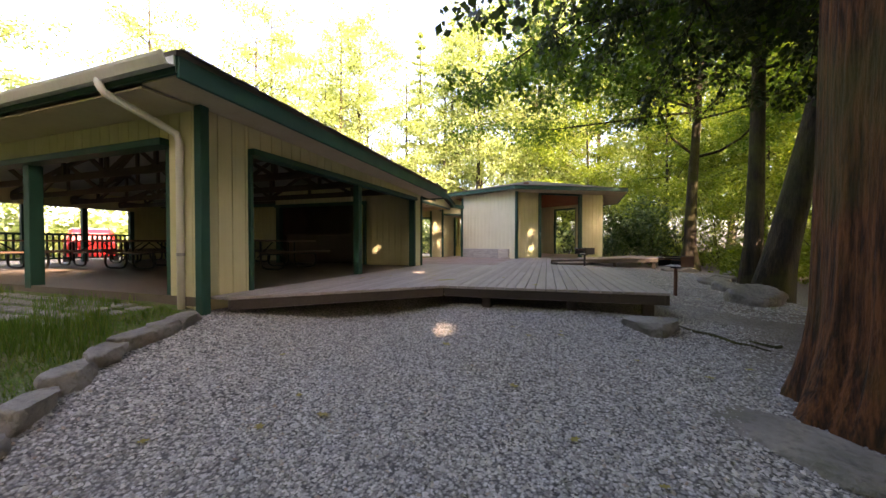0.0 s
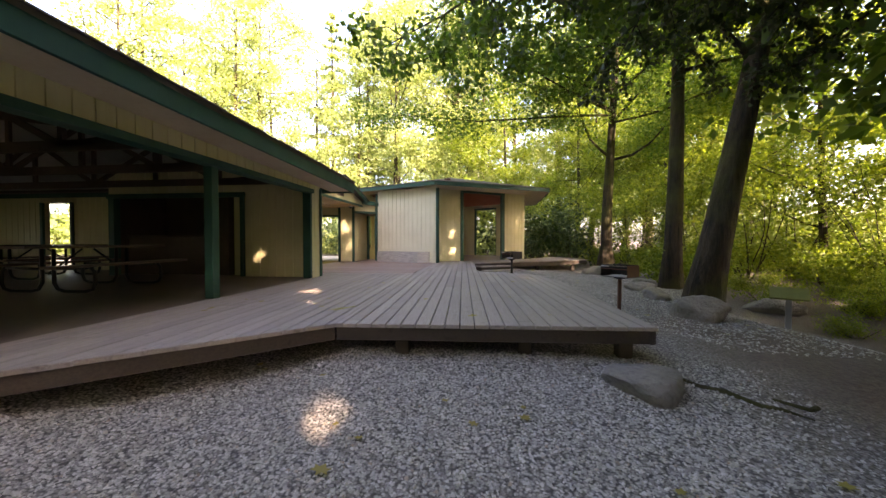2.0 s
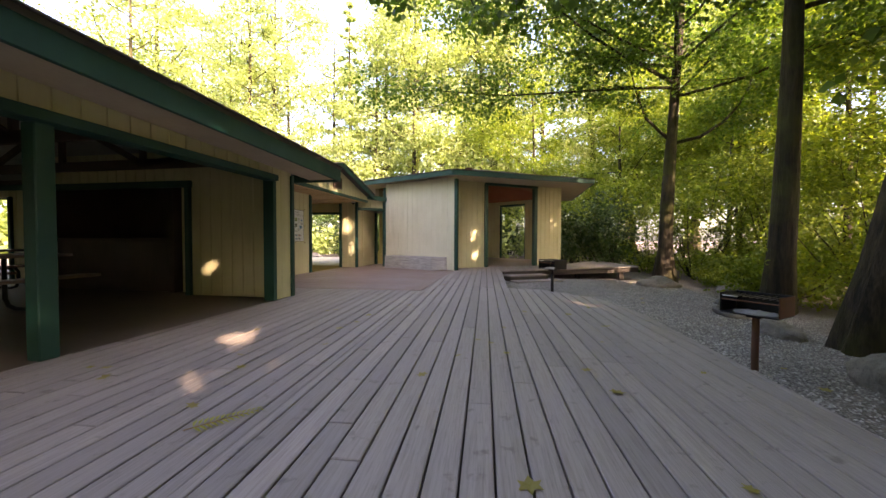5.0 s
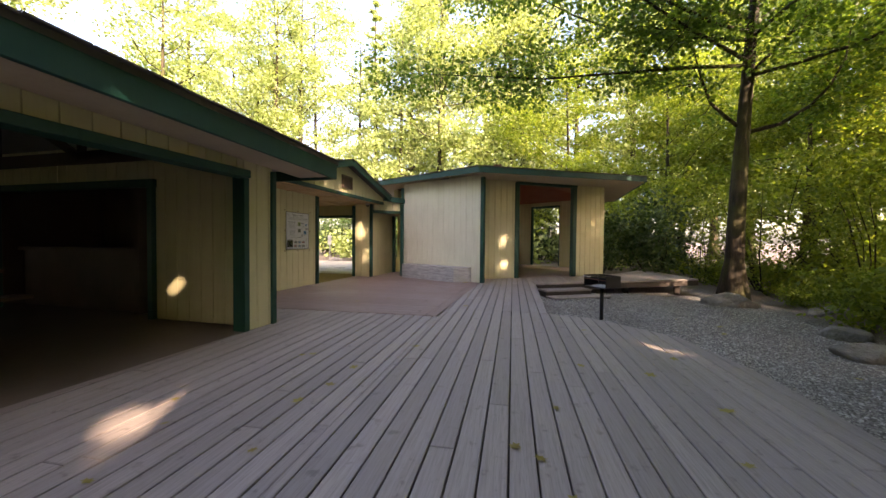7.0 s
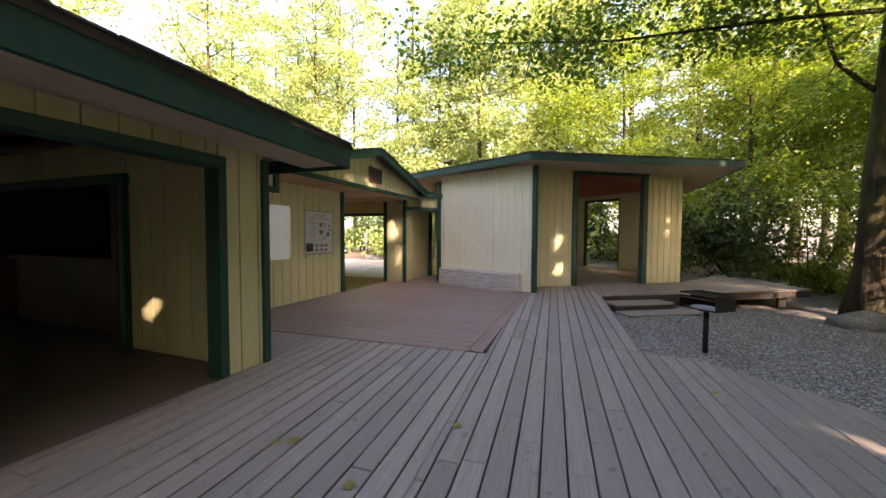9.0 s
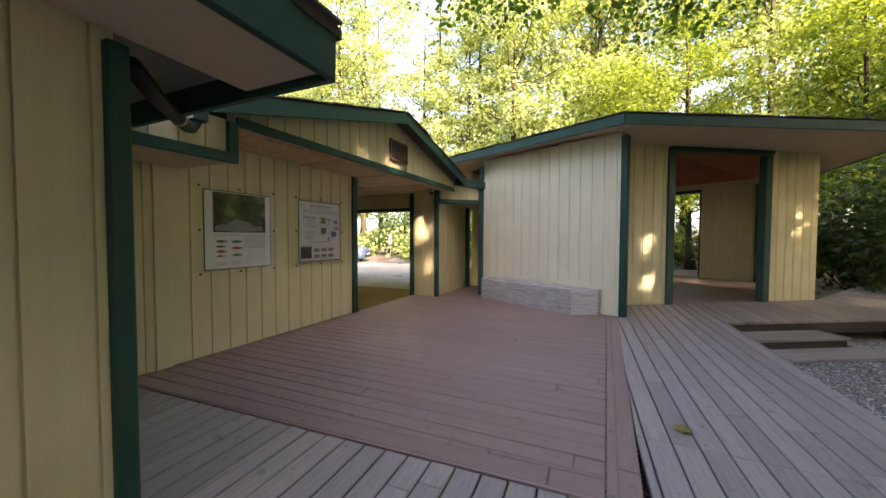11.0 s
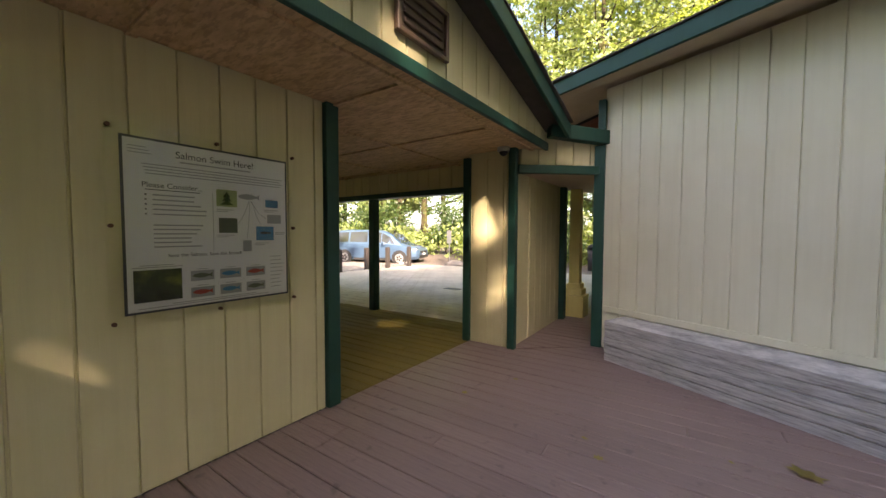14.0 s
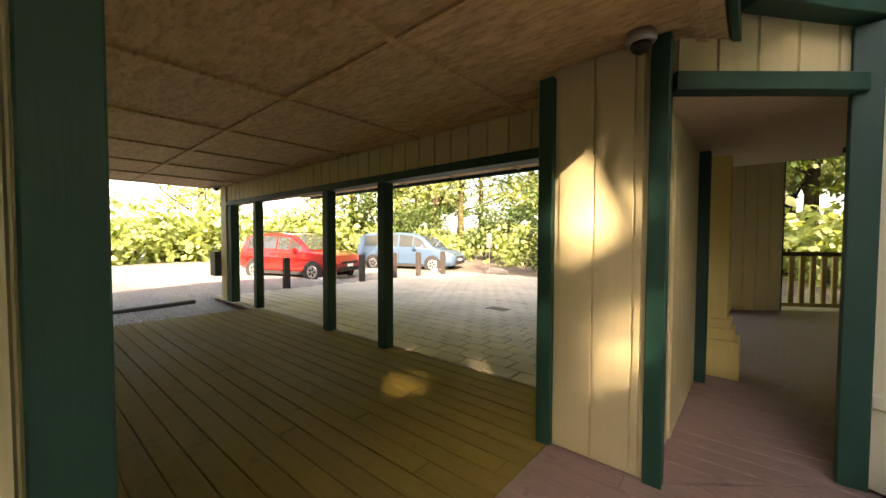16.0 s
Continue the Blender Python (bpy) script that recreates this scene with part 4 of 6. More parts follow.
def build_decks():
    base = structure(new("deck"), "weathered grey-brown timber deck of long planks", "deck")
    front = [(-3.62, 2.98), (-1.53, 5.0), (1.57, 5.18), (1.50, 9.1), (1.25, 10.35), (0.35, 11.25), (-0.25, 11.38), (-0.42, 15.5)]
    # convex pieces
    regions = [
        [(-3.895, 2.95), (-3.62, 2.98), (-1.53, 5.0), (-1.75, 9.0), (-1.84, 10.68), (-3.895, 10.56)],
        [(-1.53, 5.0), (1.57, 5.18), (1.50, 9.1), (1.25, 10.35), (0.35, 11.25), (-0.25, 11.38), (-1.88, 11.4)],
        [(-1.88, 11.4), (-0.25, 11.38), (-0.42, 15.45), (-0.75, 16.9), (-1.9, 16.2), (-1.9, 14.9)],
        [(-5.9, 9.63), (-3.895, 9.63), (-3.895, 10.56), (-5.9, 10.45)],
    ]
    plank_field(base, regions, DA, 0.146, 0.011, 0.0, 0.038, DECK)
    # shelter terrace on the far side of the steps
    ter = structure(new("deck_terrace"), "weathered plank terrace beside the shelter", "deck")
    plank_field(ter, [[(-0.75, 16.9), (-0.40, 15.45), (4.55, 18.35), (4.0, 22.0), (1.8, 18.6)]], DA, 0.148, 0.008, 0.0, 0.038, DECK)
    # red-brown patch
    comp = structure(new("deck_patch"), "red-brown decking in front of the passage", "deck")
    plank_field(comp, [[(-5.9, 10.62), (-2.06, 10.86), (-2.06, 15.2), (-4.55, 16.3), (-5.3, 15.66), (-5.9, 15.64)], [(-5.36, 15.66), (-4.55, 16.3), (-4.3, 17.2), (-5.36, 17.75)]], radians(91.5), 0.142, 0.006, 0.002, 0.025, COMPOSITE)
    plank_field(comp, [[(-2.055, 10.7), (-1.89, 10.7), (-1.89, 15.1), (-2.055, 15.2)]], 0.0, 0.5, 0.0, 0.003, 0.025, COMPOSITE, cut=4.9)
    plank_field(comp, [[(-5.9, 10.46), (-2.06, 10.68), (-2.06, 10.855), (-5.9, 10.615)]], radians(93.3), 0.9, 0.0, 0.003, 0.025, COMPOSITE, cut=4.9)
    br = structure(new("deck_breezeway"), "brown decking under the covered passage, yellow light put in its colour", "deck")
    plank_field(br, [[(-11.75, 13.7), (-5.905, 13.7), (-5.905, 16.35), (-11.6, 16.15)]], radians(91.5), 0.142, 0.006, 0.0, 0.025, BREEZE)
    # frame under the deck: fascias, joists and posts
    def rim(p0, p1, h=0.13):
        m, length = along(p0, p1)
        ob = box_part("rim_board", 0, length, 0.0, 0.04, -0.04 - h, -0.041, FASCIA_WOOD, m=m)
        return structure(ob, "dark weathered rim board of the deck", "rim board")
    for a, b in zip(front, front[1:]):
        d = (Vector(b) - Vector(a)).normalized()
        n = Vector((-d.y, d.x)) * 0.02
        rim(Vector(a) + n, Vector(b) + n)
    for a, b in ((-0.42, 15.45), (4.55, 18.35)), ((4.55, 18.35), (4.0, 22.0)):
        rim(a, b, 0.16)
    for x, y in ((-0.9, 5.25), (0.35, 5.33), (1.35, 5.42), (1.35, 8.0), (3.9, 18.2), (2.2, 17.2)):
        g = ground_z(x, y)
        ob = box_part("deck_post", x - 0.07, x + 0.07, y - 0.07, y + 0.07, g - 0.05, -0.172, FASCIA_WOOD)
        structure(ob, "short dark timber support under the deck", "post")
    bm = bmesh.new()
    for poly in regions[:3]:
        cx, cy = sum(p[0] for p in poly) / len(poly), sum(p[1] for p in poly) / len(poly)
        q = [(cx + (x - cx) * 0.93, cy + (y - cy) * 0.93) for x, y in poly]
        if area(q) < 0:
            q = q[::-1]
        add_prism(bm, q, -0.16, -0.045)
    structure(part("deck_substructure", bm, FASCIA_WOOD), "dark timber joists under the deck", "deck frame")
    # steps from the yard
    for k, (z1, d) in enumerate(((-0.12, 0.42), (-0.25, 0.85))):
        st = new("deck_step")
        tagged(st, "low weathered plank step between yard and terrace", "step", "deck steps")
        st.matrix_world = pose(-0.36, 15.4, 0, 0, 0, 30)
        box_part("riser", 0.0, 1.35 + 0.25 * k, -d, 0.0, -0.36, z1 - 0.04, FASCIA_WOOD, st)
        for j in range(3):
            w = 0.14
            y0 = -d - 0.03 + j * (w + 0.008)
            box_part("tread", -0.02, 1.37 + 0.25 * k, y0, y0 + w, z1 - 0.038, z1, DECK, st)


build_decks()

# ---- trees ----


def leaf_mesh(name, v, material):
    """A mesh of loose four-cornered leaves; v holds four corners for each."""
    count = len(v)
    me = bpy.data.meshes.new(name)
    me.vertices.add(count * 4)
    me.vertices.foreach_set("co", v.ravel())
    me.loops.add(count * 4)
    me.loops.foreach_set("vertex_index", np.arange(count * 4, dtype=np.int32))
    me.polygons.add(count)
    me.polygons.foreach_set("loop_start", (np.arange(count) * 4).astype(np.int32))
    me.update(calc_edges=True)
    me.materials.append(material)
    return me


def leaf_cloud(name, centres, sizes, count, leaf, material, seed, droop=0.35, flat=0.55):
    """One mesh of many small folded leaves scattered through soft clumps."""
    r = np.random.default_rng(seed)
    centres, sizes = np.asarray(centres, float), np.asarray(sizes, float)
    w = sizes ** 2
    pick = r.choice(len(centres), count, p=w / w.sum())
    d = r.normal(size=(count, 3))
    d /= np.linalg.norm(d, axis=1)[:, None]
    rad = r.random(count) ** 0.45
    pos = centres[pick] + d * (rad * sizes[pick])[:, None] * np.array([1, 1, flat])
    out = d * 0.5 + r.normal(size=(count, 3)) * 0.6 + np.array([0, 0, 0.5 if flat > 0.4 else 1.1])
    nrm = out / np.linalg.norm(out, axis=1)[:, None]
    t = r.normal(size=(count, 3)) + np.array([0, 0, -droop])
    t -= nrm * (t * nrm).sum(1)[:, None]
    t /= np.linalg.norm(t, axis=1)[:, None]
    b = np.cross(nrm, t)
    s = leaf * r.uniform(0.6, 1.3, count)[:, None]
    wid = 0.36
    v = np.stack([pos, pos + t * s * 0.5 + b * s * wid + nrm * s * 0.10, pos + t * s, pos + t * s * 0.5 - b * s * wid + nrm * s * 0.10], 1)
    return leaf_mesh(name, v, material)


def limb_path(r, start, direction, length, steps=6, wander=0.18, lift=0.05):
    p, d = Vector(start), Vector(direction).normalized()
    pts = [p.copy()]
    for _ in range(steps):
        d = (d + Vector((r.gauss(0, wander), r.gauss(0, wander), r.gauss(0, wander) + lift))).normalized()
        p = p + d * length / steps
        pts.append(p.copy())
    return pts


def tree(name, label, height, r0, seed, lean=(0, 0), crown_from=0.35, crown_r=3.0, leaves=9000, leaf=0.16, leaf_mat=None, bark=None, limbs=16, conifer=False, flare=1.7, trunk_pts=None, limb_list=(), droop=0.35, spread=1.0, near=False, flute=0.0, flat=0.55):
    """A tapered trunk with limbs and a crown of leaves in uneven clumps."""
    rr = random.Random(seed)
    root = new(name)
    tagged(root, label, "tree")
    bm = bmesh.new()
    n, sides = (26, 144) if flute else (12, 14)
    pts, rad = [], []
    for i in range(n + 1):
        f = (i / n) ** 2 if flute else i / n
        if trunk_pts:
            zs = [p[2] for p in trunk_pts]
            z = f * height
            pts.append((lerp(z, zs, [p[0] for p in trunk_pts]), lerp(z, zs, [p[1] for p in trunk_pts]), z - 0.15 * (i == 0)))
        else:
            pts.append((lean[0] * f * height + 0.12 * math.sin(3 * f + seed), lean[1] * f * height + 0.12 * math.cos(4 * f + seed) - 0.12, f * height - 0.15 * (i == 0)))
        rad.append(r0 * (1 - 0.88 * f) * (1 + (flare - 1) * max(0, 1 - f * height / 0.9) ** 2))
    rings = add_tube(bm, pts, rad, sides)
    for ri, ring in enumerate(rings):
        for vi, v in enumerate(ring):
            c = Vector(pts[ri])
            o = v.co - c
            if flute:
                # rounded buttress ribs, deepest at the foot and fading upwards
                a = 2 * math.pi * vi / sides
                q = (math.cos(a) * 2.2, math.sin(a) * 2.2, 0.12 * c.z + seed)
                deep = flute * (0.35 + 1.3 * math.exp(-max(c.z, 0) / 0.7))
                fine = noise.noise((math.cos(a) * 7, math.sin(a) * 7, 0.25 * c.z + 4))
                strip = abs(noise.noise((math.cos(a) * 19, math.sin(a) * 19, 0.35 * c.z + 9)))
                v.co = c + o * (1 + deep * noise.noise(q) + 0.035 * fine - 0.05 * strip)
                continue
            v.co = c + o * (1 + 0.12 * noise.noise((vi * 0.9, ri * 0.7, seed)) + (0.16 * math.sin(vi * 2 * math.pi / 14 * 5) if ri == 0 else 0))
    part("trunk", bm, bark, root, smooth=True)
    centres, sizes = [], []
    def trunk_at(z):
        return Vector((lerp(z, [p[2] for p in pts], [p[0] for p in pts]), lerp(z, [p[2] for p in pts], [p[1] for p in pts]), z))
    bm = bmesh.new()
    todo = [(z, Vector(d), ln) for z, d, ln in limb_list]
    for k in range(limbs):
        f = crown_from + (1 - crown_from) * (k + rr.random()) / limbs
        a = k * 2.4 + rr.uniform(-0.5, 0.5)
        if conifer:
            ln = crown_r * (1.05 - f) / (1.05 - crown_from) * rr.uniform(0.8, 1.15)
            todo.append((f * height, Vector((math.cos(a), math.sin(a), -0.15 + 0.3 * f)), ln))
        else:
            ln = crown_r * rr.uniform(0.6, 1.15) * (1.15 - 0.5 * f)
            todo.append((f * height * 0.95, Vector((math.cos(a), math.sin(a), rr.uniform(0.05, 0.7))), ln))
    for z, d, ln in todo:
        st = trunk_at(z)
        path = limb_path(rr, st, d, ln, 6, 0.06 if conifer else 0.16 if ln < 7 else 0.07, -0.03 if conifer else 0.05)
        rb = max(0.015, r0 * 0.32 * (1 - 0.6 * z / height) * min(1, ln / 3))
        if near:
            lb = bmesh.new()
            add_tube(lb, path, [rb * (1 - 0.85 * i / 6) for i in range(7)], 8)
            part("branch", lb, bark, root, smooth=True)
        else:
            add_tube(bm, path, [rb * (1 - 0.85 * i / 6) for i in range(7)], 6)
        for i in range(2, 7):
            for _ in range(2 if not conifer else 3):
                reach = min(ln, 5.5)
                s = reach * (rr.uniform(0.16, 0.30) if not conifer else rr.uniform(0.13, 0.22)) * spread
                o = Vector((rr.gauss(0, 1), rr.gauss(0, 1), rr.gauss(0, 0.6 if flat > 0.4 else 0.25) if not conifer else rr.gauss(-0.5, 0.4))) * reach * (0.14 if not conifer else 0.09)
                centres.append(path[i] + o)
                sizes.append(max(0.3, s))
                if not conifer and rr.random() < 0.6:
                    tw = limb_path(rr, path[i], o + (path[i] - path[i - 1]) * 0.5, o.length + s * 0.6, 3, 0.2)
                    add_tube(bm, tw, [rb * 0.25, rb * 0.2, rb * 0.14, 0.004], 4)
    if bm.verts:
        part("twig" if near else "bough", bm, bark, root, smooth=True)["kind"] = "stuff"
    if leaves:
        crown = new("crown", leaf_cloud("crown", centres, sizes, leaves, leaf, leaf_mat, seed, droop, flat))
        crown.parent = root
    return root


def shrub(name, label, w, h, seed, leaves, leaf, mat, stems=9):
    rr = random.Random(seed)
    root = new(name)
    tagged(root, label, "shrub")
    bm = bmesh.new()
    cs, ss = [], []
    for k in range(stems):
        a = rr.uniform(0, 6.28)
        p = limb_path(rr, (0.15 * math.cos(a), 0.15 * math.sin(a), -0.1), (math.cos(a) * w * 0.5, math.sin(a) * w * 0.5, h * rr.uniform(0.6, 1.0)), h * rr.uniform(0.8, 1.1), 5, 0.14)
        add_tube(bm, p, [0.03, 0.025, 0.02, 0.016, 0.01, 0.005], 5)
        for i in (2, 3, 4, 5):
            for _ in range(2):
                cs.append(p[i] + Vector((rr.gauss(0, w * 0.13), rr.gauss(0, w * 0.13), rr.gauss(0, h * 0.07))))
                ss.append(rr.uniform(0.14, 0.26) * w)
    part("stem", bm, BARK, root, smooth=True)["kind"] = "stuff"
    crown = new("foliage", leaf_cloud("foliage", cs, ss, leaves, leaf, mat, seed, 0.3, 0.8))
    crown.parent = root
    return root


def put(ob, x, y, rot=0.0, s=1.0, z=None):
    ob.location = (x, y, (ground_z(x, y) if z is None else z))
    ob.rotation_euler = (0, 0, rot)
    ob.scale = (s, s, s)
    return ob


def again(ob, x, y, rot, s, group):
    ob["group"] = group
    z = ground_z(x, y)
    c = copy_thing(ob, pose(x, y, z, 0, 0, math.degrees(rot)))
    c.scale = (s, s, s)
    return c


def build_trees():
    r = random.Random(11)
    # the large cedar close to the path
    c = tree("cedar_tree", "massive red-brown furrowed cedar trunk rooted in the gravel", 20, 0.68, 3, leaves=22000, leaf=0.15, leaf_mat=NEEDLES, bark=CEDAR_BARK, crown_from=0.2, crown_r=4.6, limbs=30, conifer=True, flare=1.2, droop=1.2, near=True, flute=0.2)
    put(c, 2.62, 3.17)
    # low cedar boughs with hanging sprays
    rr = random.Random(29)
    for tip, z0, drop in (((-0.9, 3.6), 4.9, 1.1), ((0.3, 4.0), 5.3, 1.2), ((-1.7, 2.4), 5.2, 0.9), ((1.0, 3.4), 4.7, 1.0), ((-2.6, 3.6), 6.2, 1.0)):
        n = 9
        pts = [Vector((tip[0] * i / n, tip[1] * i / n, z0 + 0.25 * math.sin(3 * i / n) - drop * (i / n) ** 1.6)) for i in range(n + 1)]
        lb = bmesh.new()
        add_tube(lb, pts, [0.055 * (1 - 0.88 * i / n) for i in range(n + 1)], 8)
        part("branch", lb, BARK, c, smooth=True)
        cs, ss = [], []
        lb = bmesh.new()
        for i in range(3, n + 1):
            for side in (-1, 1, rr.choice((-1, 1))):
                out = Vector((-side * tip[1], side * tip[0], 0)).normalized() + Vector((tip[0], tip[1], 0)).normalized() * 0.6
                q = limb_path(rr, pts[i], (out.x, out.y, -0.55), rr.uniform(0.45, 1.0) * (1.2 - 0.5 * i / n), 4, 0.10, -0.28)
                add_tube(lb, q, [0.010, 0.008, 0.006, 0.004, 0.002], 5)
                for k in (1, 2, 3, 4):
                    cs.append(q[k])
                    ss.append(rr.uniform(0.10, 0.19))
        part("twig", lb, BARK, c)["kind"] = "stuff"
        new("spray", leaf_cloud("spray", cs, ss, 1300, 0.085, NEEDLES, int(z0 * 10), 2.2, 1.3)).parent = c
    # three trunks behind the yard
    t1 = tree("maple_tree", "slim dark maple with one long side limb beside the yard", 14, 0.25, 5, (0.02, 0.0), 0.46, 4.6, 44000, 0.12, LEAF, BARK, 16, near=True, flat=0.3, limb_list=((4.8, (1, -0.15, 0.10), 5.5), (4.9, (-0.7, -0.2, 0.75), 3.5), (6.7, (-8.7, -3.4, -0.6), 9.2), (6.8, (-6, -5, -0.4), 8.0), (7.0, (-3, -7, 0.1), 7.5), (7.6, (-8, -5, 0.3), 8.5), (6.4, (4, -5, 0.2), 6.0), (7.4, (-8, -1, 0.2), 7.5)))
    put(t1, 5.2, 17.6)
    t2 = tree("maple_tree", "straight mossy maple trunk at the yard's edge", 15, 0.25, 7, (0.0, 0.0), 0.42, 4.4, 20000, 0.12, LEAF, BARK, 14, near=True, flare=1.35, flat=0.35)
    put(t2, 5.3, 12.75)
    t3 = tree("maple_tree", "leaning moss-covered maple with forked limbs", 14, 0.31, 9, (0.22, 0.0), 0.44, 5.0, 22000, 0.12, LEAF, BARK, 16, near=True, flare=1.3, flat=0.35, limb_list=((4.9, (1, -0.1, 0.25), 5), (5.2, (-0.7, -0.3, 0.9), 4.5), (5.0, (0.4, 0.2, 0.9), 4.5)))
    put(t3, 4.55, 10.1)
    # tree behind the camera whose boughs hang over the path
    t4 = tree("oak_tree", "broad leafy tree with boughs hanging over the yard", 12, 0.3, 21, (0, 0), 0.33, 5.5, 18000, 0.14, LEAF, BARK, 16, near=True, limb_list=((6.0, (-1, 0.5, 0.05), 6.5), (6.5, (-0.8, 0.9, 0.05), 6.5)))
    put(t4, 5.6, 6.0)
    rr = random.Random(71)
    for tip, drop in (((-7.2, 2.2), 1.0), ((-6.6, 3.4), 0.7), ((-5.0, 3.6), 0.5)):
        n = 9
        z0 = 6.1
        pts = [Vector((tip[0] * i / n, tip[1] * i / n + 0.25 * math.sin(i), z0 + 0.5 * math.sin(2.4 * i / n) - drop * (i / n) ** 2)) for i in range(n + 1)]
        lb = bmesh.new()
        add_tube(lb, pts, [0.07 * (1 - 0.85 * i / n) for i in range(n + 1)], 8)
        part("branch", lb, BARK, t4, smooth=True)
        cs, ss = [], []
        lb = bmesh.new()
        for i in range(4, n + 1):
            for _ in range(3):
                q = limb_path(rr, pts[i], (rr.gauss(0, 1), rr.gauss(0, 1), rr.uniform(-1.0, 0.3)), rr.uniform(0.5, 1.2), 3, 0.2, -0.1)
                add_tube(lb, q, [0.014, 0.01, 0.007, 0.003], 5)
                for k in (2, 3):
                    cs.append(q[k])
                    ss.append(rr.uniform(0.22, 0.42))
        part("twig", lb, BARK, t4)["kind"] = "stuff"
        new("spray", leaf_cloud("spray", cs, ss, 1500, 0.13, LEAF, int(drop * 10), 0.6, 0.9)).parent = t4
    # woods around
    far_a = tree("forest_tree", "tall yellow-green forest tree behind the buildings, sunlight put in its leaf colour", 24, 0.3, 31, (0, 0), 0.12, 7.0, 11500, 0.28, LEAF_BRIGHT, BARK, 26, spread=1.15, flat=0.45)
    far_b = tree("forest_tree", "tall yellow-green forest tree behind the buildings, sunlight put in its leaf colour", 28, 0.32, 33, (0.02, 0), 0.12, 7.0, 12000, 0.28, LEAF_BRIGHT, BARK, 28, spread=1.15, flat=0.45)
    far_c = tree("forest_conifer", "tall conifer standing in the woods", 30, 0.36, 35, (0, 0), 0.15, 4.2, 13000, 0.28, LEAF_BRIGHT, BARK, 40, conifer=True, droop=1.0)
    # only used out of view, to shade the deck, yard and pavilion
    shade_tree = tree("forest_tree", "leafy green forest tree out of view, added for shade", 15, 0.24, 37, (0.03, 0), 0.12, 4.4, 9000, 0.32, LEAF, BARK, 20, spread=1.2)
    put(far_a, -9, 37, 0.5)
    put(far_b, -3, 39, 1.5)
    put(far_c, -14, 44, 0.5)
    put(shade_tree, 10, -5, 0.5)
    mid = tree("forest_tree", "slender green maple in the understory, sunlight put in its leaf colour", 11, 0.13, 39, (0.05, 0.02), 0.16, 4.2, 20000, 0.125, LEAF_SUN, BARK, 24, spread=1.1, flat=0.35)
    put(mid, 9.5, 22.5, 0.5)
    g = "surrounding woods"
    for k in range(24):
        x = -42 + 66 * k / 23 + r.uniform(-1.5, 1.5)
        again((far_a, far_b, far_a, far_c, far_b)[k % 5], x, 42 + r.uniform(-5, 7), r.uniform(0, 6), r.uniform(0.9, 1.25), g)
    for x, y, s in ((6.0, 27, 1.1), (12.5, 26, 1.3), (12, 19.5, 1.1), (16, 23, 1.4), (11.5, 15, 1.0), (2, 31, 1.3), (8.2, 31, 1.5), (14.5, 12, 1.1), (17.5, 30, 1.6), (20, 18, 1.5)):
        again(mid, x, y, r.uniform(0, 6), s, g)
    # unseen trees behind and beside the camera, added to block sun and sky light
    for x, y in ((8, -3), (11, -8), (5, -8), (5, -4), (7, -7), (10, -14), (14, -5), (13, -11), (8.5, -10), (10.5, 6.8), (12, 2.5), (16, 0), (7.6, 1.3), (8.0, 4.6), (-4, -9), (-11, -8), (-17, -9), (-8, -14), (-23, -7), (0.5, -10), (-15, -6), (-20, -4), (-7, -7)):
        again(shade_tree, x, y, r.uniform(0, 6), r.uniform(0.9, 1.15), g)
    # more unseen trees, large and small, added to close gaps in the shade
    again(shade_tree, 10.4, -2.6, 1.0, 1.4, g)
    again(shade_tree, 6.6, 0.4, 2.0, 1.2, g)
    again(far_b, -34, 33.5, 1.3, 1.05, g)
    for x, y, s in ((9.8, -1.6, 0.6), (12.5, -3.2, 0.75), (7.6, -3.2, 0.6), (9.2, 1.5, 0.6), (11.4, 0.4, 0.72), (12.4, 4.0, 0.6), (10.2, 4.2, 0.5)):
        again(shade_tree, x, y, r.uniform(0, 6), s, g)
    for x, y in ((-32, 30), (-36, 22), (-38, 12), (-36, 2), (-30, -8), (-22, -14), (-26, 37)):
        again((far_a, far_b)[(x + y) % 2], x, y, r.uniform(0, 6), r.uniform(0.9, 1.2), g)
    # undergrowth
    s1 = shrub("rhododendron", "dark green glossy rhododendron bush", 3.0, 3.2, 41, 4200, 0.17, LEAF_DARK, 12)
    put(s1, 4.6, 22.5)
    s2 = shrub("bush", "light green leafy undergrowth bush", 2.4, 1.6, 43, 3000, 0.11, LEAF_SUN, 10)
    put(s2, 8.5, 19)
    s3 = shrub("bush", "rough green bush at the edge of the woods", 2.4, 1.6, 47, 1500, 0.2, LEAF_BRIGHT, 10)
    put(s3, -30, 31)
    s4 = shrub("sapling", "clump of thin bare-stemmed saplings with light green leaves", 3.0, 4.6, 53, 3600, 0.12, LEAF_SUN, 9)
    put(s4, 7.4, 20.5)
    gg = "undergrowth"
    for x, y, s in ((2.9, 25.5, 0.8), (-10.5, 27.5, 0.75), (-9.0, 29, 0.8)):
        again(s1, x, y, r.uniform(0, 6), s, gg)
    for x, y, s in ((6.4, 22.8, 0.9), (8.6, 18.0, 0.9), (9.4, 15.6, 0.85), (5.6, 25.5, 1.0), (10.6, 20.5, 1.1), (11.8, 17.0, 1.0), (3.6, 27.5, 1.1), (10.6, 12.0, 0.8)):
        again(s4, x, y, r.uniform(0, 6), s, gg)
    for k in range(34):
        a = k / 33
        x = 7.5 + 3.5 * math.sin(k * 1.7) + 2 * a
        y = 4 + 24 * a
        if y < 14:
            x = max(x, 8.6 + 0.8 * math.sin(k * 2.9))
        again(s2, x + 1.5, y, r.uniform(0, 6), r.uniform(0.5, 1.0), gg)
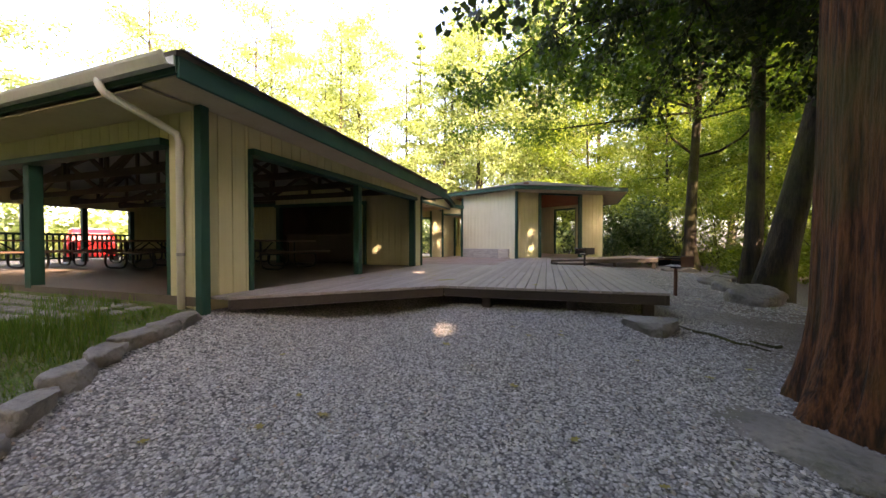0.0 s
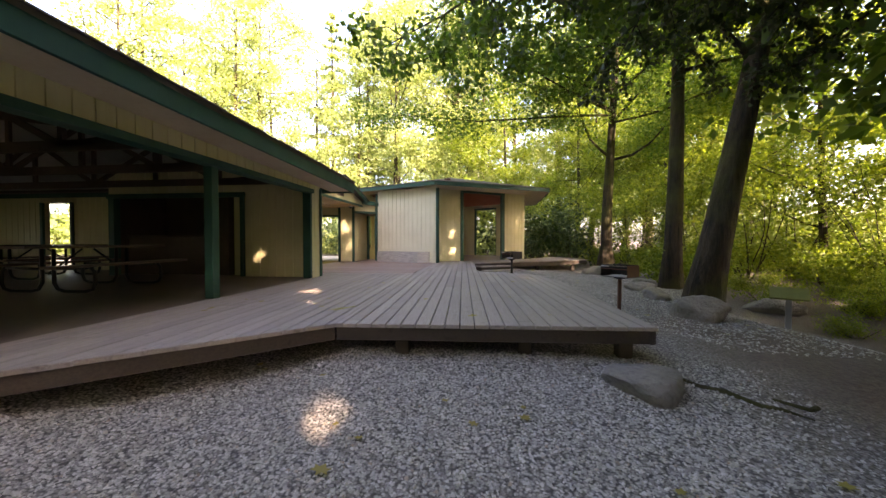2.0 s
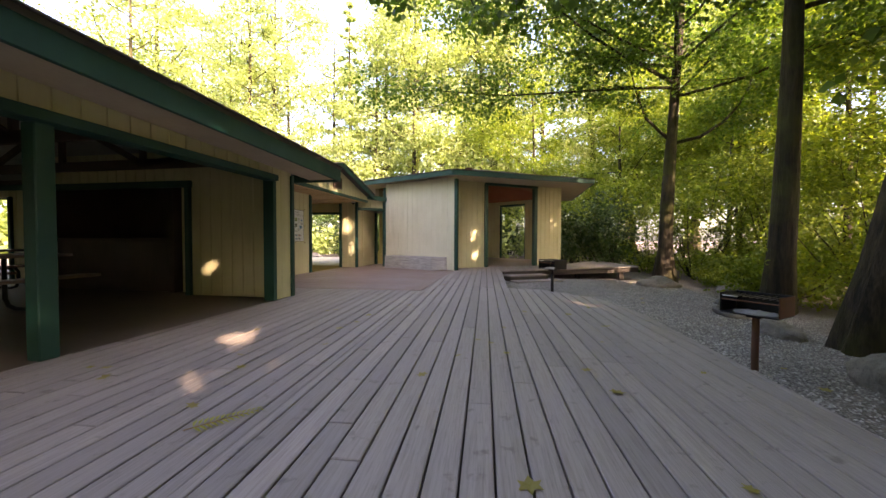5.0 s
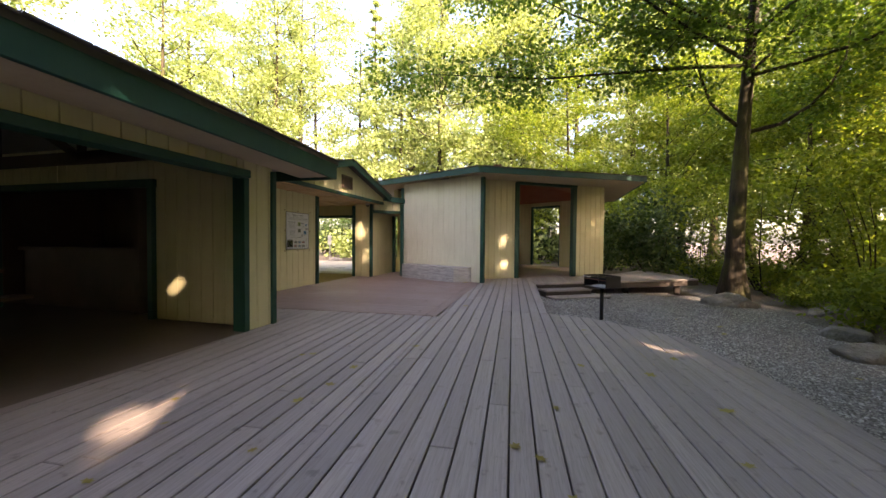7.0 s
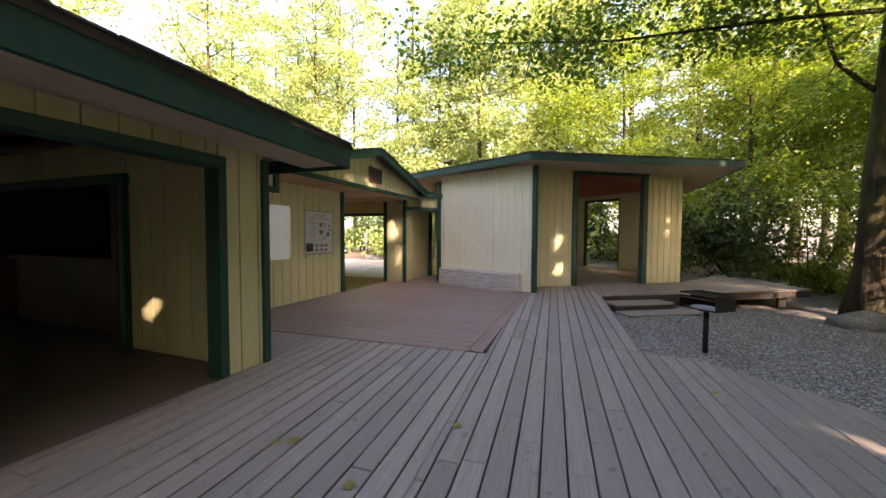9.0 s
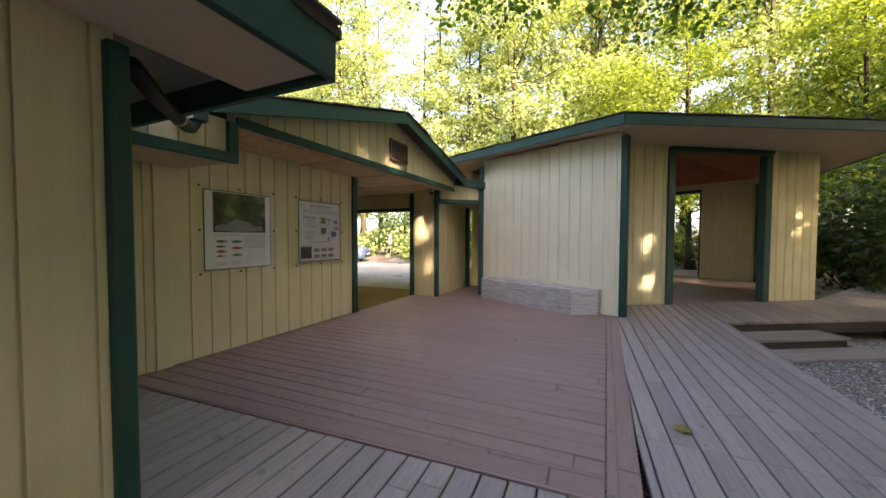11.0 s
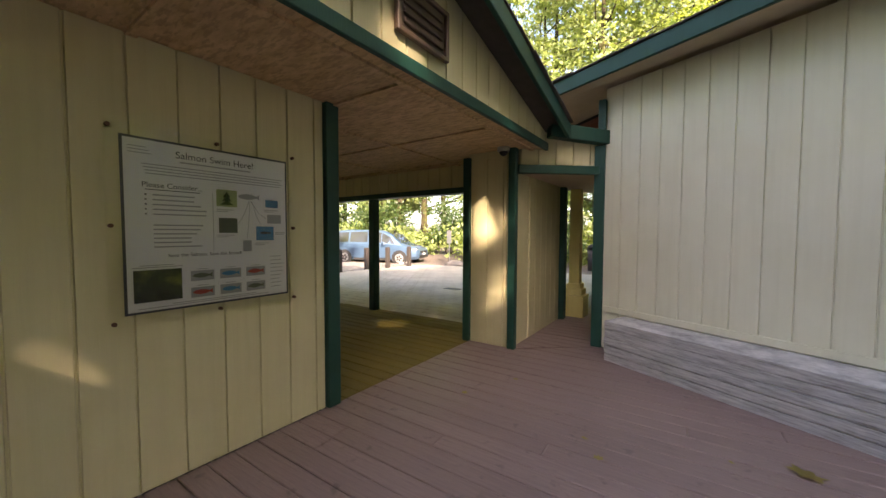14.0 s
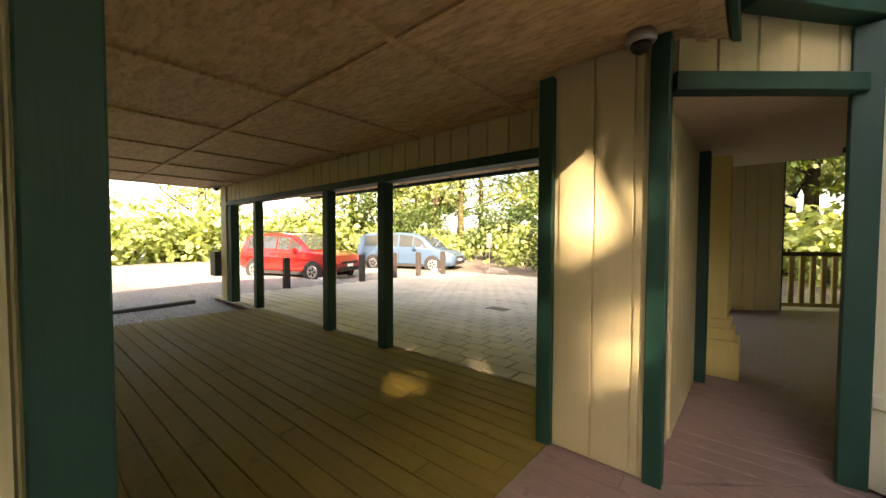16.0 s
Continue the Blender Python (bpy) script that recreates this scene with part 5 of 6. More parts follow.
    for k in range(16):
        again(s2, 7.6 + 1.1 * math.sin(k * 2.3), 7.2 + 0.75 * k, r.uniform(0, 6), r.uniform(0.25, 0.42), gg)
    # unseen hedge row behind the camera, added to block low sky light
    for k in range(20):
        again(s3, -34 + 46 * k / 19, -13 + 2 * math.sin(k * 1.3), r.uniform(0, 6), r.uniform(2.0, 2.8), gg)
    # tall row on the east side, added to cut low light from there
    for k in range(12):
        again(s3, 17 + 1.5 * math.sin(k * 2.3), 2 + 26 * k / 11, r.uniform(0, 6), r.uniform(1.5, 2.2), gg)
    # west row, added to keep low sky light out of the pavilion
    for k in range(12):
        again(s3, -31 + math.sin(k * 2), -8 + 38 * k / 11, r.uniform(0, 6), r.uniform(1.6, 2.4), gg)
    for k in range(26):
        x = -42 + 50 * k / 25
        again((s3, s1)[k % 3 == 0], x, 33 + 2 * math.sin(k * 2.1), r.uniform(0, 6), r.uniform(1.0, 1.8), gg)


def open_gaps():
    """Cut leaves out along sun rays, so chosen flecks reach deck, walls and gravel."""
    bpy.context.view_layer.update()
    r = np.random.default_rng(12)
    to_sun = np.array((math.cos(sa) * math.cos(se), math.sin(sa) * math.cos(se), math.sin(se)))
    spots = ((-2.6, 6.95, 0, 0.38), (-1.7, 8.65, 0, 0.12), (-0.7, 8.8, 0, 0.14), (-0.55, 9.45, 0, 0.1), (0.98, 9.66, 0, 0.2),
             (-5.27, 9.4, 0.5, 0.2), (-3.9, 9.39, 1.2, 0.13), (-5.63, 15.65, 1.35, 0.32), (-5.5, 15.65, 0.75, 0.2),
             (-5.9, 11.95, 0.3, 0.14), (-5.9, 12.14, 0.62, 0.16), (-5.9, 11.4, 0.6, 0.1), (-7.87, 16.17, 0, 0.34),
             (-1.25, 16.5, 0.45, 0.15), (-1.35, 16.5, 1.2, 0.13), (-1.95, 3.88, -0.5, 0.1), (-1.25, 4.02, -0.5, 0.14), (-1.35, 4.3, -0.5, 0.12), (-3.9, 6.33, 0.3, 0.15))
    # each opening is a handful of small gaps strung along a slant
    across = np.cross((0, 0, 1), to_sun)
    across /= np.linalg.norm(across)
    up = np.cross(to_sun, across)
    slant, cross = across * 0.75 + up * 0.66, up * 0.75 - across * 0.66
    flecks = []
    for x, y, z, rad in spots:
        for _ in range(7):
            a, b = r.normal(0, 0.75) * rad, r.normal(0, 0.45) * rad
            flecks.append((np.array((x, y, z)) + slant * a + cross * b, 0.05 + 0.3 * rad))
    for ob in [o for o in bpy.data.objects if o.name.split(".")[0] in ("crown", "spray", "foliage")]:
        me = ob.data
        co = np.empty(len(me.vertices) * 3)
        me.vertices.foreach_get("co", co)
        v = co.reshape(-1, 4, 3)
        mw = np.array(ob.matrix_world)
        mid = v.mean(1) @ mw[:3, :3].T + mw[:3, 3]
        drop = np.zeros(len(mid), bool)
        for c, rad in flecks:
            d = mid - c
            t = d @ to_sun
            off = np.linalg.norm(d - t[:, None] * to_sun, axis=1)
            drop |= (t > 1) & (off < rad * r.uniform(0.7, 1.3, len(off)))
        if drop.any():
            ob.data = leaf_mesh(me.name, v[~drop], me.materials[0])


build_trees()
open_gaps()

# ---- plaza and parking ----
def build_plaza():
    z0 = -0.30
    bm = bmesh.new()
    add_prism(bm, [(-60, 13.0), (-14.2, 13.0), (-14.4, 16.6), (-14.4, 24.6), (-10.0, 30.5), (-60, 30.5)], -0.5, z0)
    structure(part("road", bm, ASPHALT), "grey asphalt parking lot in bright sun", "road")
    bm = bmesh.new()
    add_prism(bm, [(-60, -6.0), (-17.0, -6.0), (-17.0, 12.99), (-60, 12.99)], -0.5, z0)
    structure(part("road_west", bm, ASPHALT), "grey asphalt drive beyond the pavilion", "road")
    for k in range(5):
        bm = bmesh.new()
        a = Vector((-16.2 - 0.3 * k, 15.2 + 2.7 * k))
        d = Vector((-0.94, -0.33))
        m, length = along(a, a + d * 5.2)
        add_box(bm, 0, length, -0.05, 0.05, z0 + 0.004, z0 + 0.008, m)
        structure(part("parking_line", bm, LINE_WHITE), "white painted parking bay line on asphalt", "road marking")
    for k in range(7):
        bm = bmesh.new()
        add_box(bm, -0.9, 0.9, -0.05, 0.05, z0 + 0.004, z0 + 0.008, pose(-16.4 - 0.25 * k, 16.6 + 0.30 * k - 0.06 * k * k, 0, 0, 0, 60))
        structure(part("parking_line", bm, LINE_WHITE), "white painted hatching on asphalt", "road marking")
    # paving
    def zs(x, y):
        return -0.022 - 0.035 * max(0, math.hypot(min(0, x + 6) * 0.6, y - 16.3) - 0.3) * 0.55
    bm = bmesh.new()
    xs, ys = np.arange(-14.4, -3.0, 0.6), np.arange(16.25, 31, 0.6)
    g = [[bm.verts.new((x, y, zs(x, y) - 0.012)) for x in xs] for y in ys]
    for a, b in zip(g, g[1:]):
        for i in range(len(xs) - 1):
            bm.faces.new((a[i], a[i + 1], b[i + 1], b[i]))
    pv = structure(part("pavement", bm, concrete("paving_joint", (0.22, 0.19, 0.13), 3)), "tan stamped pavers of the sunny plaza", "pavement")
    rnd = random.Random(8)
    bm = bmesh.new()
    n = 0
    for j, y in enumerate(np.arange(16.4, 25.5, 0.235)):
        for i, x in enumerate(np.arange(-14.3 + 0.16 * (j % 2), -5.6, 0.32)):
            w, h = 0.31, 0.226
            z = zs(x, y) + rnd.uniform(-0.002, 0.002)
            near = y < 18.2 and -9.5 < x
            tgt = bmesh.new() if near else bm
            e = 0.006
            v = [tgt.verts.new((x + a, y + b, z - 0.02)) for a, b in ((0, 0), (w, 0), (w, h), (0, h))]
            u = [tgt.verts.new((x + a, y + b, z)) for a, b in ((e, e), (w - e, e), (w - e, h - e), (e, h - e))]
            tgt.faces.new(u)
            for q in range(4):
                tgt.faces.new((v[q], v[(q + 1) % 4], u[(q + 1) % 4], u[q]))
            if near:
                part("paver", tgt, PAVER, pv)
    part("far_pavers", bm, PAVER, pv)["kind"] = "stuff"
    # drain
    dr = box_part("drain_grate", -8.75, -8.35, 19.15, 19.4, zs(-8.5, 19.3) - 0.01, zs(-8.5, 19.3) + 0.008, BLACK_STEEL)
    tagged(dr, "small black iron drain grate in the pavers", "drain")
    # bollards
    for x, y in ((-14.3, 18.0), (-14.2, 20.35), (-14.45, 21.9), (-14.25, 22.9), (-14.1, 24.1)):
        b = new("bollard")
        b.location = (x, y, -0.33)
        tagged(b, "short dark square timber bollard", "bollard", "bollards beside the parking")
        box_part("shaft", -0.075, 0.075, -0.075, 0.075, 0, 1.0, BOLLARD, b)
        box_part("cap", -0.065, 0.065, -0.065, 0.065, 1.0, 1.03, BOLLARD, b)
    # wheel stops
    for a, b in (((-13.9, 14.3), (-14.2, 15.9)), ((-16.0, 19.9), (-16.3, 21.2)), ((-15.4, 25.0), (-15.8, 26.4))):
        m, length = along(a, b)
        bm = bmesh.new()
        add_box(bm, 0, length, -0.08, 0.08, -0.30, -0.13, m)
        soften(bm, 0.02, 2)
        tagged(part("wheel_stop", bm, ASPHALT if a[1] < 15 else LINE_WHITE), "worn concrete wheel stop at a parking bay", "wheel stop", "wheel stops")
    # sign post
    s = new("sign_post")
    s.location = (-13.6, 26.6, -0.3)
    tagged(s, "grey metal post with a small blank notice plate", "sign")
    bm = bmesh.new()
    add_tube(bm, [(0, 0, 0), (0, 0, 1.75)], 0.03, 8)
    part("pole", bm, GREY_STEEL, s)
    box_part("plate", -0.13, 0.13, -0.045, -0.033, 1.1, 1.72, GREY_STEEL, s)
    # electric box on the far pillar
    bx = box_part("meter_box", -13.45, -13.15, 16.0, 16.12, 0.45, 0.95, plain("grey_green_enamel", (0.10, 0.12, 0.10), 0.5))
    tagged(bx, "grey-green metal box fixed beside the corner pillar", "electrical box")
    # bin
    t = new("rubbish_bin")
    t.location = (-7.0, 27.5, -0.25)
    tagged(t, "dark rubbish bin standing on the plaza", "bin")
    bm = bmesh.new()
    add_tube(bm, [(0, 0, 0), (0, 0, 0.9)], [0.26, 0.29], 16)
    part("body", bm, BOLLARD, t, smooth=True)
    bm = bmesh.new()
    add_tube(bm, [(0, 0, 0.9), (0, 0, 1.05), (0, 0, 1.12)], [0.30, 0.28, 0.15], 16)
    part("lid", bm, BLACK_STEEL, t, smooth=True)


build_plaza()


def loft(stations, name):
    """A closed body from cross sections: each a list of points across from left to right."""
    bm = bmesh.new()
    rows = [[bm.verts.new(p) for p in s] for s in stations]
    n = len(rows[0])
    for a, b in zip(rows, rows[1:]):
        for i in range(n):
            j = (i + 1) % n
            bm.faces.new((a[i], a[j], b[j], b[i]))
    bm.faces.new(rows[0])
    bm.faces.new(rows[-1][::-1])
    return bm


def car(name, label, x, y, z, heading, paint_mat, length, height, van):
    root = new(name)
    root.matrix_world = pose(x, y, z, 0, 0, heading)
    tagged(root, label, "car", "parked cars")
    L, W = length, 0.92
    f = L / 2
    #        x        low   belt  roof  half width
    if van:
        st = [(-f, 0.42, 0.95, 1.10, 0.80), (-f + 0.08, 0.30, 1.02, 1.55, 0.88), (-f + 0.4, 0.25, 1.05, height - 0.04, W), (-f + 1.2, 0.22, 1.05, height, W), (-0.2, 0.22, 1.04, height, W), (0.55, 0.22, 1.03, height - 0.04, W), (1.0, 0.22, 1.02, height - 0.22, W), (1.55, 0.23, 1.0, 1.06, W), (f - 0.45, 0.26, 0.92, 0.95, 0.89), (f - 0.12, 0.30, 0.80, 0.83, 0.80), (f, 0.36, 0.62, 0.64, 0.68)]
    else:
        st = [(-f, 0.48, 0.95, 1.05, 0.78), (-f + 0.1, 0.34, 1.02, 1.42, 0.86), (-f + 0.45, 0.28, 1.05, height - 0.07, W), (-f + 1.2, 0.25, 1.05, height, W), (-0.3, 0.25, 1.03, height, W), (0.3, 0.25, 1.02, height - 0.07, W), (0.75, 0.25, 1.01, height - 0.36, W), (1.1, 0.26, 1.0, 1.05, W), (f - 0.5, 0.28, 0.95, 0.99, 0.90), (f - 0.15, 0.32, 0.86, 0.90, 0.82), (f, 0.40, 0.64, 0.68, 0.70)]
    secs = []
    for sx, lo, belt, roof, w in st:
        wr = w * (0.80 if roof > belt + 0.15 else 0.86)
        half = [(w * 0.86, lo), (w, lo + 0.14), (w, belt - 0.22), (w * 0.965, belt), (wr, roof - 0.06), (wr * 0.86, roof)]
        secs.append([(sx, -a, b) for a, b in half] + [(sx, a, b) for a, b in half[::-1]])
    body = part("body", loft(secs, "body"), paint_mat, root, smooth=False)
    # glass laid just outside the upper sides
    def side_pt(i, t, s):
        a = Vector(secs[i][3 if s < 0 else 8])
        b = Vector(secs[i][4 if s < 0 else 7])
        q = a.lerp(b, t)
        return q + Vector((0, 0.008 * s, 0.004))
    def pane(nm, quad):
        bm = bmesh.new()
        v = [bm.verts.new(q) for q in quad]
        bm.faces.new(v)
        part(nm, bm, CAR_GLASS, root, "dark tinted glass")
    for s in (-1, 1):
        for i, j, ta, tb in ((2, 3, 0.12, 0.9), (3, 4, 0.12, 0.92), (4, 5, 0.12, 0.92)):
            a0, a1 = side_pt(i, ta, s), side_pt(i, tb, s)
            b0, b1 = side_pt(j, ta, s), side_pt(j, tb, s)
            pane("side_window", (a0.lerp(b0, 0.05), a0.lerp(b0, 0.95), a1.lerp(b1, 0.95), a1.lerp(b1, 0.05)))
        c = (side_pt(5, 0.12, s), side_pt(6, 0.12, s), side_pt(5, 0.9, s))
        pane("quarter_window", (c[0], side_pt(7, 0.6, s).lerp(c[1], 0.5), side_pt(6, 0.8, s), c[2]))
    i, j = (5, 7)
    q = [Vector(secs[i][5]).lerp(Vector(secs[i][6]), 0.02), Vector(secs[i][6]), Vector(secs[j][6]), Vector(secs[j][5])]
    mid = [Vector(secs[6][5]), Vector(secs[6][6])]
    up = Vector((0.02, 0, 0.014))
    pane("windscreen", [v + up for v in (q[0], q[1], mid[1], mid[0])])
    pane("windscreen", [v + up for v in (mid[0], mid[1], q[2].lerp(mid[1], 0.08), q[3].lerp(mid[0], 0.08))])
    # wheels
    wb = 0.305 * L
    for sx in (-wb, wb):
        for s in (-1, 1):
            wh = new("wheel")
            wh.parent = root
            wh.location = (sx, s * (W - 0.10), 0.34)
            bm = bmesh.new()
            add_tube(bm, [(0, -0.10, 0), (0, -0.115, 0), (0, 0.10, 0), (0, 0.115, 0)] if False else [(0, -0.115, 0), (0, -0.09, 0), (0, 0.09, 0), (0, 0.115, 0)], [0.29, 0.345, 0.345, 0.29], 24)
            part("tyre", bm, RUBBER, wh, smooth=False)
            bm = bmesh.new()
            add_tube(bm, [(0, s * 0.112, 0), (0, s * 0.122, 0)], [0.225, 0.21], 20)
            rim_ = part("rim", bm, GREY_STEEL, wh)
            for k in range(5):
                a = k * 2 * math.pi / 5 + 0.3
                bm = bmesh.new()
                add_box(bm, -0.035, 0.035, s * 0.124 - 0.003, s * 0.124 + 0.003, 0.05, 0.16, Matrix.Rotation(a, 4, "Y"))
                part("rim_gap", bm, RUBBER, wh)
            bm = bmesh.new()
            add_tube(bm, [(sx, s * (W - 0.02), 0.34), (sx, s * (W + 0.006), 0.34)], 0.40, 24)
            part("wheel_arch", bm, RUBBER, root)
    # front and rear details
    for s in (-1, 1):
        bm = bmesh.new()
        add_box(bm, f - 0.36, f - 0.10, s * 0.70 - 0.15, s * 0.70 + 0.15, 0.70, 0.84)
        soften(bm, 0.05, 2)
        part("headlight", bm, plain("clear_lamp", (0.6, 0.62, 0.65), 0.1, 0.3), root, "clear headlight")
        bm = bmesh.new()
        add_box(bm, 0.62, 0.80, s * (W + 0.10) - 0.10, s * (W + 0.10) + 0.06, 1.0, 1.16)
        soften(bm, 0.04, 2)
        part("mirror", bm, paint_mat, root)
        box_part("door_handle", -0.55, -0.35, s * (W + 0.012) - 0.012, s * (W + 0.012) + 0.012, 0.90, 0.93, paint_mat, root)
        box_part("door_seam", -0.16, -0.145, s * W - 0.004, s * W + 0.003, 0.36, 1.0, RUBBER, root, r=0)
        box_part("sill", -1.0, 1.0, s * 0.86 - 0.06, s * 0.86 + 0.055, 0.22, 0.33, RUBBER, root)
    box_part("grille", f - 0.06, f + 0.012, -0.45, 0.45, 0.60, 0.70, RUBBER, root)
    box_part("bumper", f - 0.12, f + 0.02, -0.62, 0.62, 0.36, 0.50, RUBBER, root, "black lower bumper intake")
    box_part("number_plate", f + 0.012, f + 0.025, -0.16, 0.16, 0.50, 0.60, SIGN_WHITE, root, "plain white number plate")
    if not van:
        for s in (-1, 1):
            bm = bmesh.new()
            add_tube(bm, [(-1.4, s * 0.62, height + 0.02), (-1.2, s * 0.62, height + 0.06), (0.1, s * 0.62, height + 0.05), (0.25, s * 0.62, height)], 0.018, 6)
            part("roof_rail", bm, BLACK_STEEL, root)
    return root


HEADING = 19.0
hd = Vector((math.cos(radians(HEADING)), math.sin(radians(HEADING))))
nv = Vector((-hd.y, hd.x))
p = Vector((-15.65, 25.27)) - hd * 1.55 + nv * 0.8
car("minivan", "light blue minivan parked in the sunny lot", p.x, p.y, -0.30, HEADING, CAR_BLUE, 5.0, 1.76, True)
p = Vector((-16.37, 19.99)) - hd * 1.40 + nv * 0.8
car("red_suv", "bright red compact suv parked in the sunny lot", p.x, p.y, -0.30, HEADING, CAR_RED, 4.5, 1.68, False)
car("red_suv", "red car parked beyond the pavilion railing", -22.2, 10.7, -0.30, 154, CAR_RED, 4.5, 1.68, False)

# ---- signs on the wall ----


def text_part(words, size, m, material, parent, label=""):
    cu = bpy.data.curves.new("lettering", "FONT")
    cu.body, cu.size, cu.align_x, cu.extrude = words, size, "CENTER", 0.0006
    tmp = bpy.data.objects.new("lettering", cu)
    scene.collection.objects.link(tmp)
    me = bpy.data.meshes.new_from_object(tmp.evaluated_get(bpy.context.evaluated_depsgraph_get()))
    bpy.data.objects.remove(tmp)
    me.materials.append(material)
    ob = new("lettering", me)
    ob.parent = parent
    ob.matrix_local = m
    if label:
        ob["label"] = label
    return ob


def panel_sign(label, y0, y1, z0, z1):
    """A printed sign on the wall under clear acrylic; local x runs along the wall, y up, z out."""
    root = new("information_sign")
    root.matrix_world = Matrix.Translation((WX + 0.017, y0, z0)) @ Matrix(((0, 0, 1, 0), (1, 0, 0, 0), (0, 1, 0, 0), (0, 0, 0, 1)))
    tagged(root, label, "sign", "signs on the cream wall")
    w, h = y1 - y0, z1 - z0
    box_part("backing", 0, w, 0, h, 0.0, 0.004, SIGN_DARK, root, "dark blue border", r=0.001)
    box_part("sheet", 0.012, w - 0.012, 0.012, h - 0.012, 0.004, 0.006, SIGN_WHITE, root, "white printed sheet", r=0)
    bm = bmesh.new()
    bm.faces.new([bm.verts.new(p) for p in ((-0.06, -0.05, 0.012), (w + 0.06, -0.05, 0.012), (w + 0.06, h + 0.05, 0.012), (-0.06, h + 0.05, 0.012))])
    cover = part("cover", bm, ACRYLIC, root, "clear acrylic cover sheet")
    cover.visible_shadow = False
    for x in (-0.04, w * 0.5, w + 0.04):
        for y in (-0.03, h * 0.5, h + 0.03):
            if x == w * 0.5 and y == h * 0.5:
                continue
            bm = bmesh.new()
            add_tube(bm, [(x, y, 0.0), (x, y, 0.018)], 0.010, 8)
            part("screw", bm, RUST, root)
    def bar(x0, x1, y, t=0.006, mat=SIGN_GREY, name="print_line"):
        box_part(name, x0, x1, y, y + t, 0.006, 0.0066, mat, root, r=0)
    def pic(x0, x1, ya, yb, mat, name="picture"):
        box_part(name, x0, x1, ya, yb, 0.006, 0.0068, mat, root, r=0)
    return root, w, h, bar, pic


def fish(parent, x, y, s, mat):
    bm = bmesh.new()
    pts = [(-0.5, 0.0), (-0.38, 0.09), (-0.1, 0.14), (0.15, 0.11), (0.33, 0.04), (0.5, 0.13), (0.46, 0.0), (0.5, -0.13), (0.33, -0.04), (0.12, -0.11), (-0.15, -0.13), (-0.4, -0.07)]
    a = [bm.verts.new((x + s * p[0], y + s * p[1], 0.0072)) for p in pts]
    bm.faces.new(a)
    part("fish_print", bm, mat, parent)


def build_signs():
    r = random.Random(2)
    root, w, h, bar, pic = panel_sign("white information sign with a stream photo and fish drawings", 11.18, 12.00, 0.90, 1.765)
    pic(0.10, 0.74, 0.41, 0.845, PHOTO)
    bm = bmesh.new()
    top = [(0.12 + 0.058 * i, 0.475 + 0.075 * math.sin(i * 0.33) ** 2 + 0.012 * math.sin(i * 2.1)) for i in range(11)]
    bm.faces.new([bm.verts.new((px, py, 0.0072)) for px, py in [(0.12, 0.43), (0.38, 0.415), (0.70, 0.43)] + top[::-1]])
    part("stream_print", bm, WATER_PRINT, root)
    text_part("SAVE THE SALMON", 0.05, Matrix.Translation((0.42, 0.775, 0.0075)), SIGN_DARK, root)
    for i, (x, y, s, m) in enumerate(((0.19, 0.31, 0.13, SIGN_FISH), (0.18, 0.255, 0.11, SIGN_FISH), (0.19, 0.20, 0.12, SIGN_RED), (0.18, 0.15, 0.09, SIGN_RED), (0.37, 0.305, 0.13, SIGN_FISH), (0.37, 0.235, 0.13, SIGN_RED), (0.37, 0.155, 0.12, SIGN_FISH))):
        fish(root, x, y, s, m)
    for x0, x1 in ((0.12, 0.26), (0.29, 0.43)):
        for k in range(2):
            bar(x0, x1 - 0.02 * k, 0.385 - 0.016 * k, 0.005)
        for k in range(4):
            bar(x0, x1 - 0.015 * (k % 2), 0.085 - 0.013 * k, 0.004)
    for k in range(11):
        bar(0.455, 0.735 - 0.03 * (k % 3 == 2), 0.375 - 0.0145 * k, 0.0055, SIGN_GREY)
    for k in range(6):
        bar(0.46, 0.46 + r.uniform(0.05, 0.12), 0.195 - 0.026 * k, 0.004)
        bar(0.63, 0.63 + r.uniform(0.05, 0.11), 0.19 - 0.026 * k, 0.004)
    root, w, h, bar, pic = panel_sign("white information sign with text, arrows and small wildlife pictures", 12.44, 13.275, 0.905, 1.77)
    text_part("Salmon Swim Here!", 0.05, Matrix.Translation((0.42, 0.785, 0.0072)), SIGN_DARK, root)
    text_part("Please Consider...", 0.037, Matrix.Translation((0.21, 0.625, 0.0072)), SIGN_DARK, root)
    text_part("Save the Salmon, Save the Sound!", 0.027, Matrix.Translation((0.36, 0.275, 0.0072)), SIGN_DARK, root)
    bar(0.03, 0.10, 0.815, 0.004); bar(0.03, 0.11, 0.80, 0.004); bar(0.03, 0.12, 0.785, 0.004)
    bar(0.24, 0.60, 0.762, 0.007)
    for k in range(4):
        bar(0.08 + 0.005 * k, 0.80 - 0.015 * (k % 2), 0.735 - 0.015 * k, 0.005)
    bar(0.09, 0.33, 0.612, 0.004, SIGN_DARK)
    for k in range(5):
        bar(0.12, 0.12 + r.uniform(0.14, 0.24), 0.585 - 0.024 * k, 0.007)
        bar(0.088, 0.097, 0.586 - 0.024 * k, 0.006, SIGN_DARK)
    for k in range(6):
        bar(0.12, 0.12 + r.uniform(0.16, 0.27), 0.435 - 0.022 * k, 0.007)
    bar(0.39, 0.393, 0.30, 0.32, SIGN_GREY)
    pic(0.41, 0.52, 0.55, 0.645, SIGN_GREEN); pic(0.42, 0.52, 0.40, 0.485, SIGN_FISH); pic(0.63, 0.74, 0.355, 0.44, SIGN_BLUE)
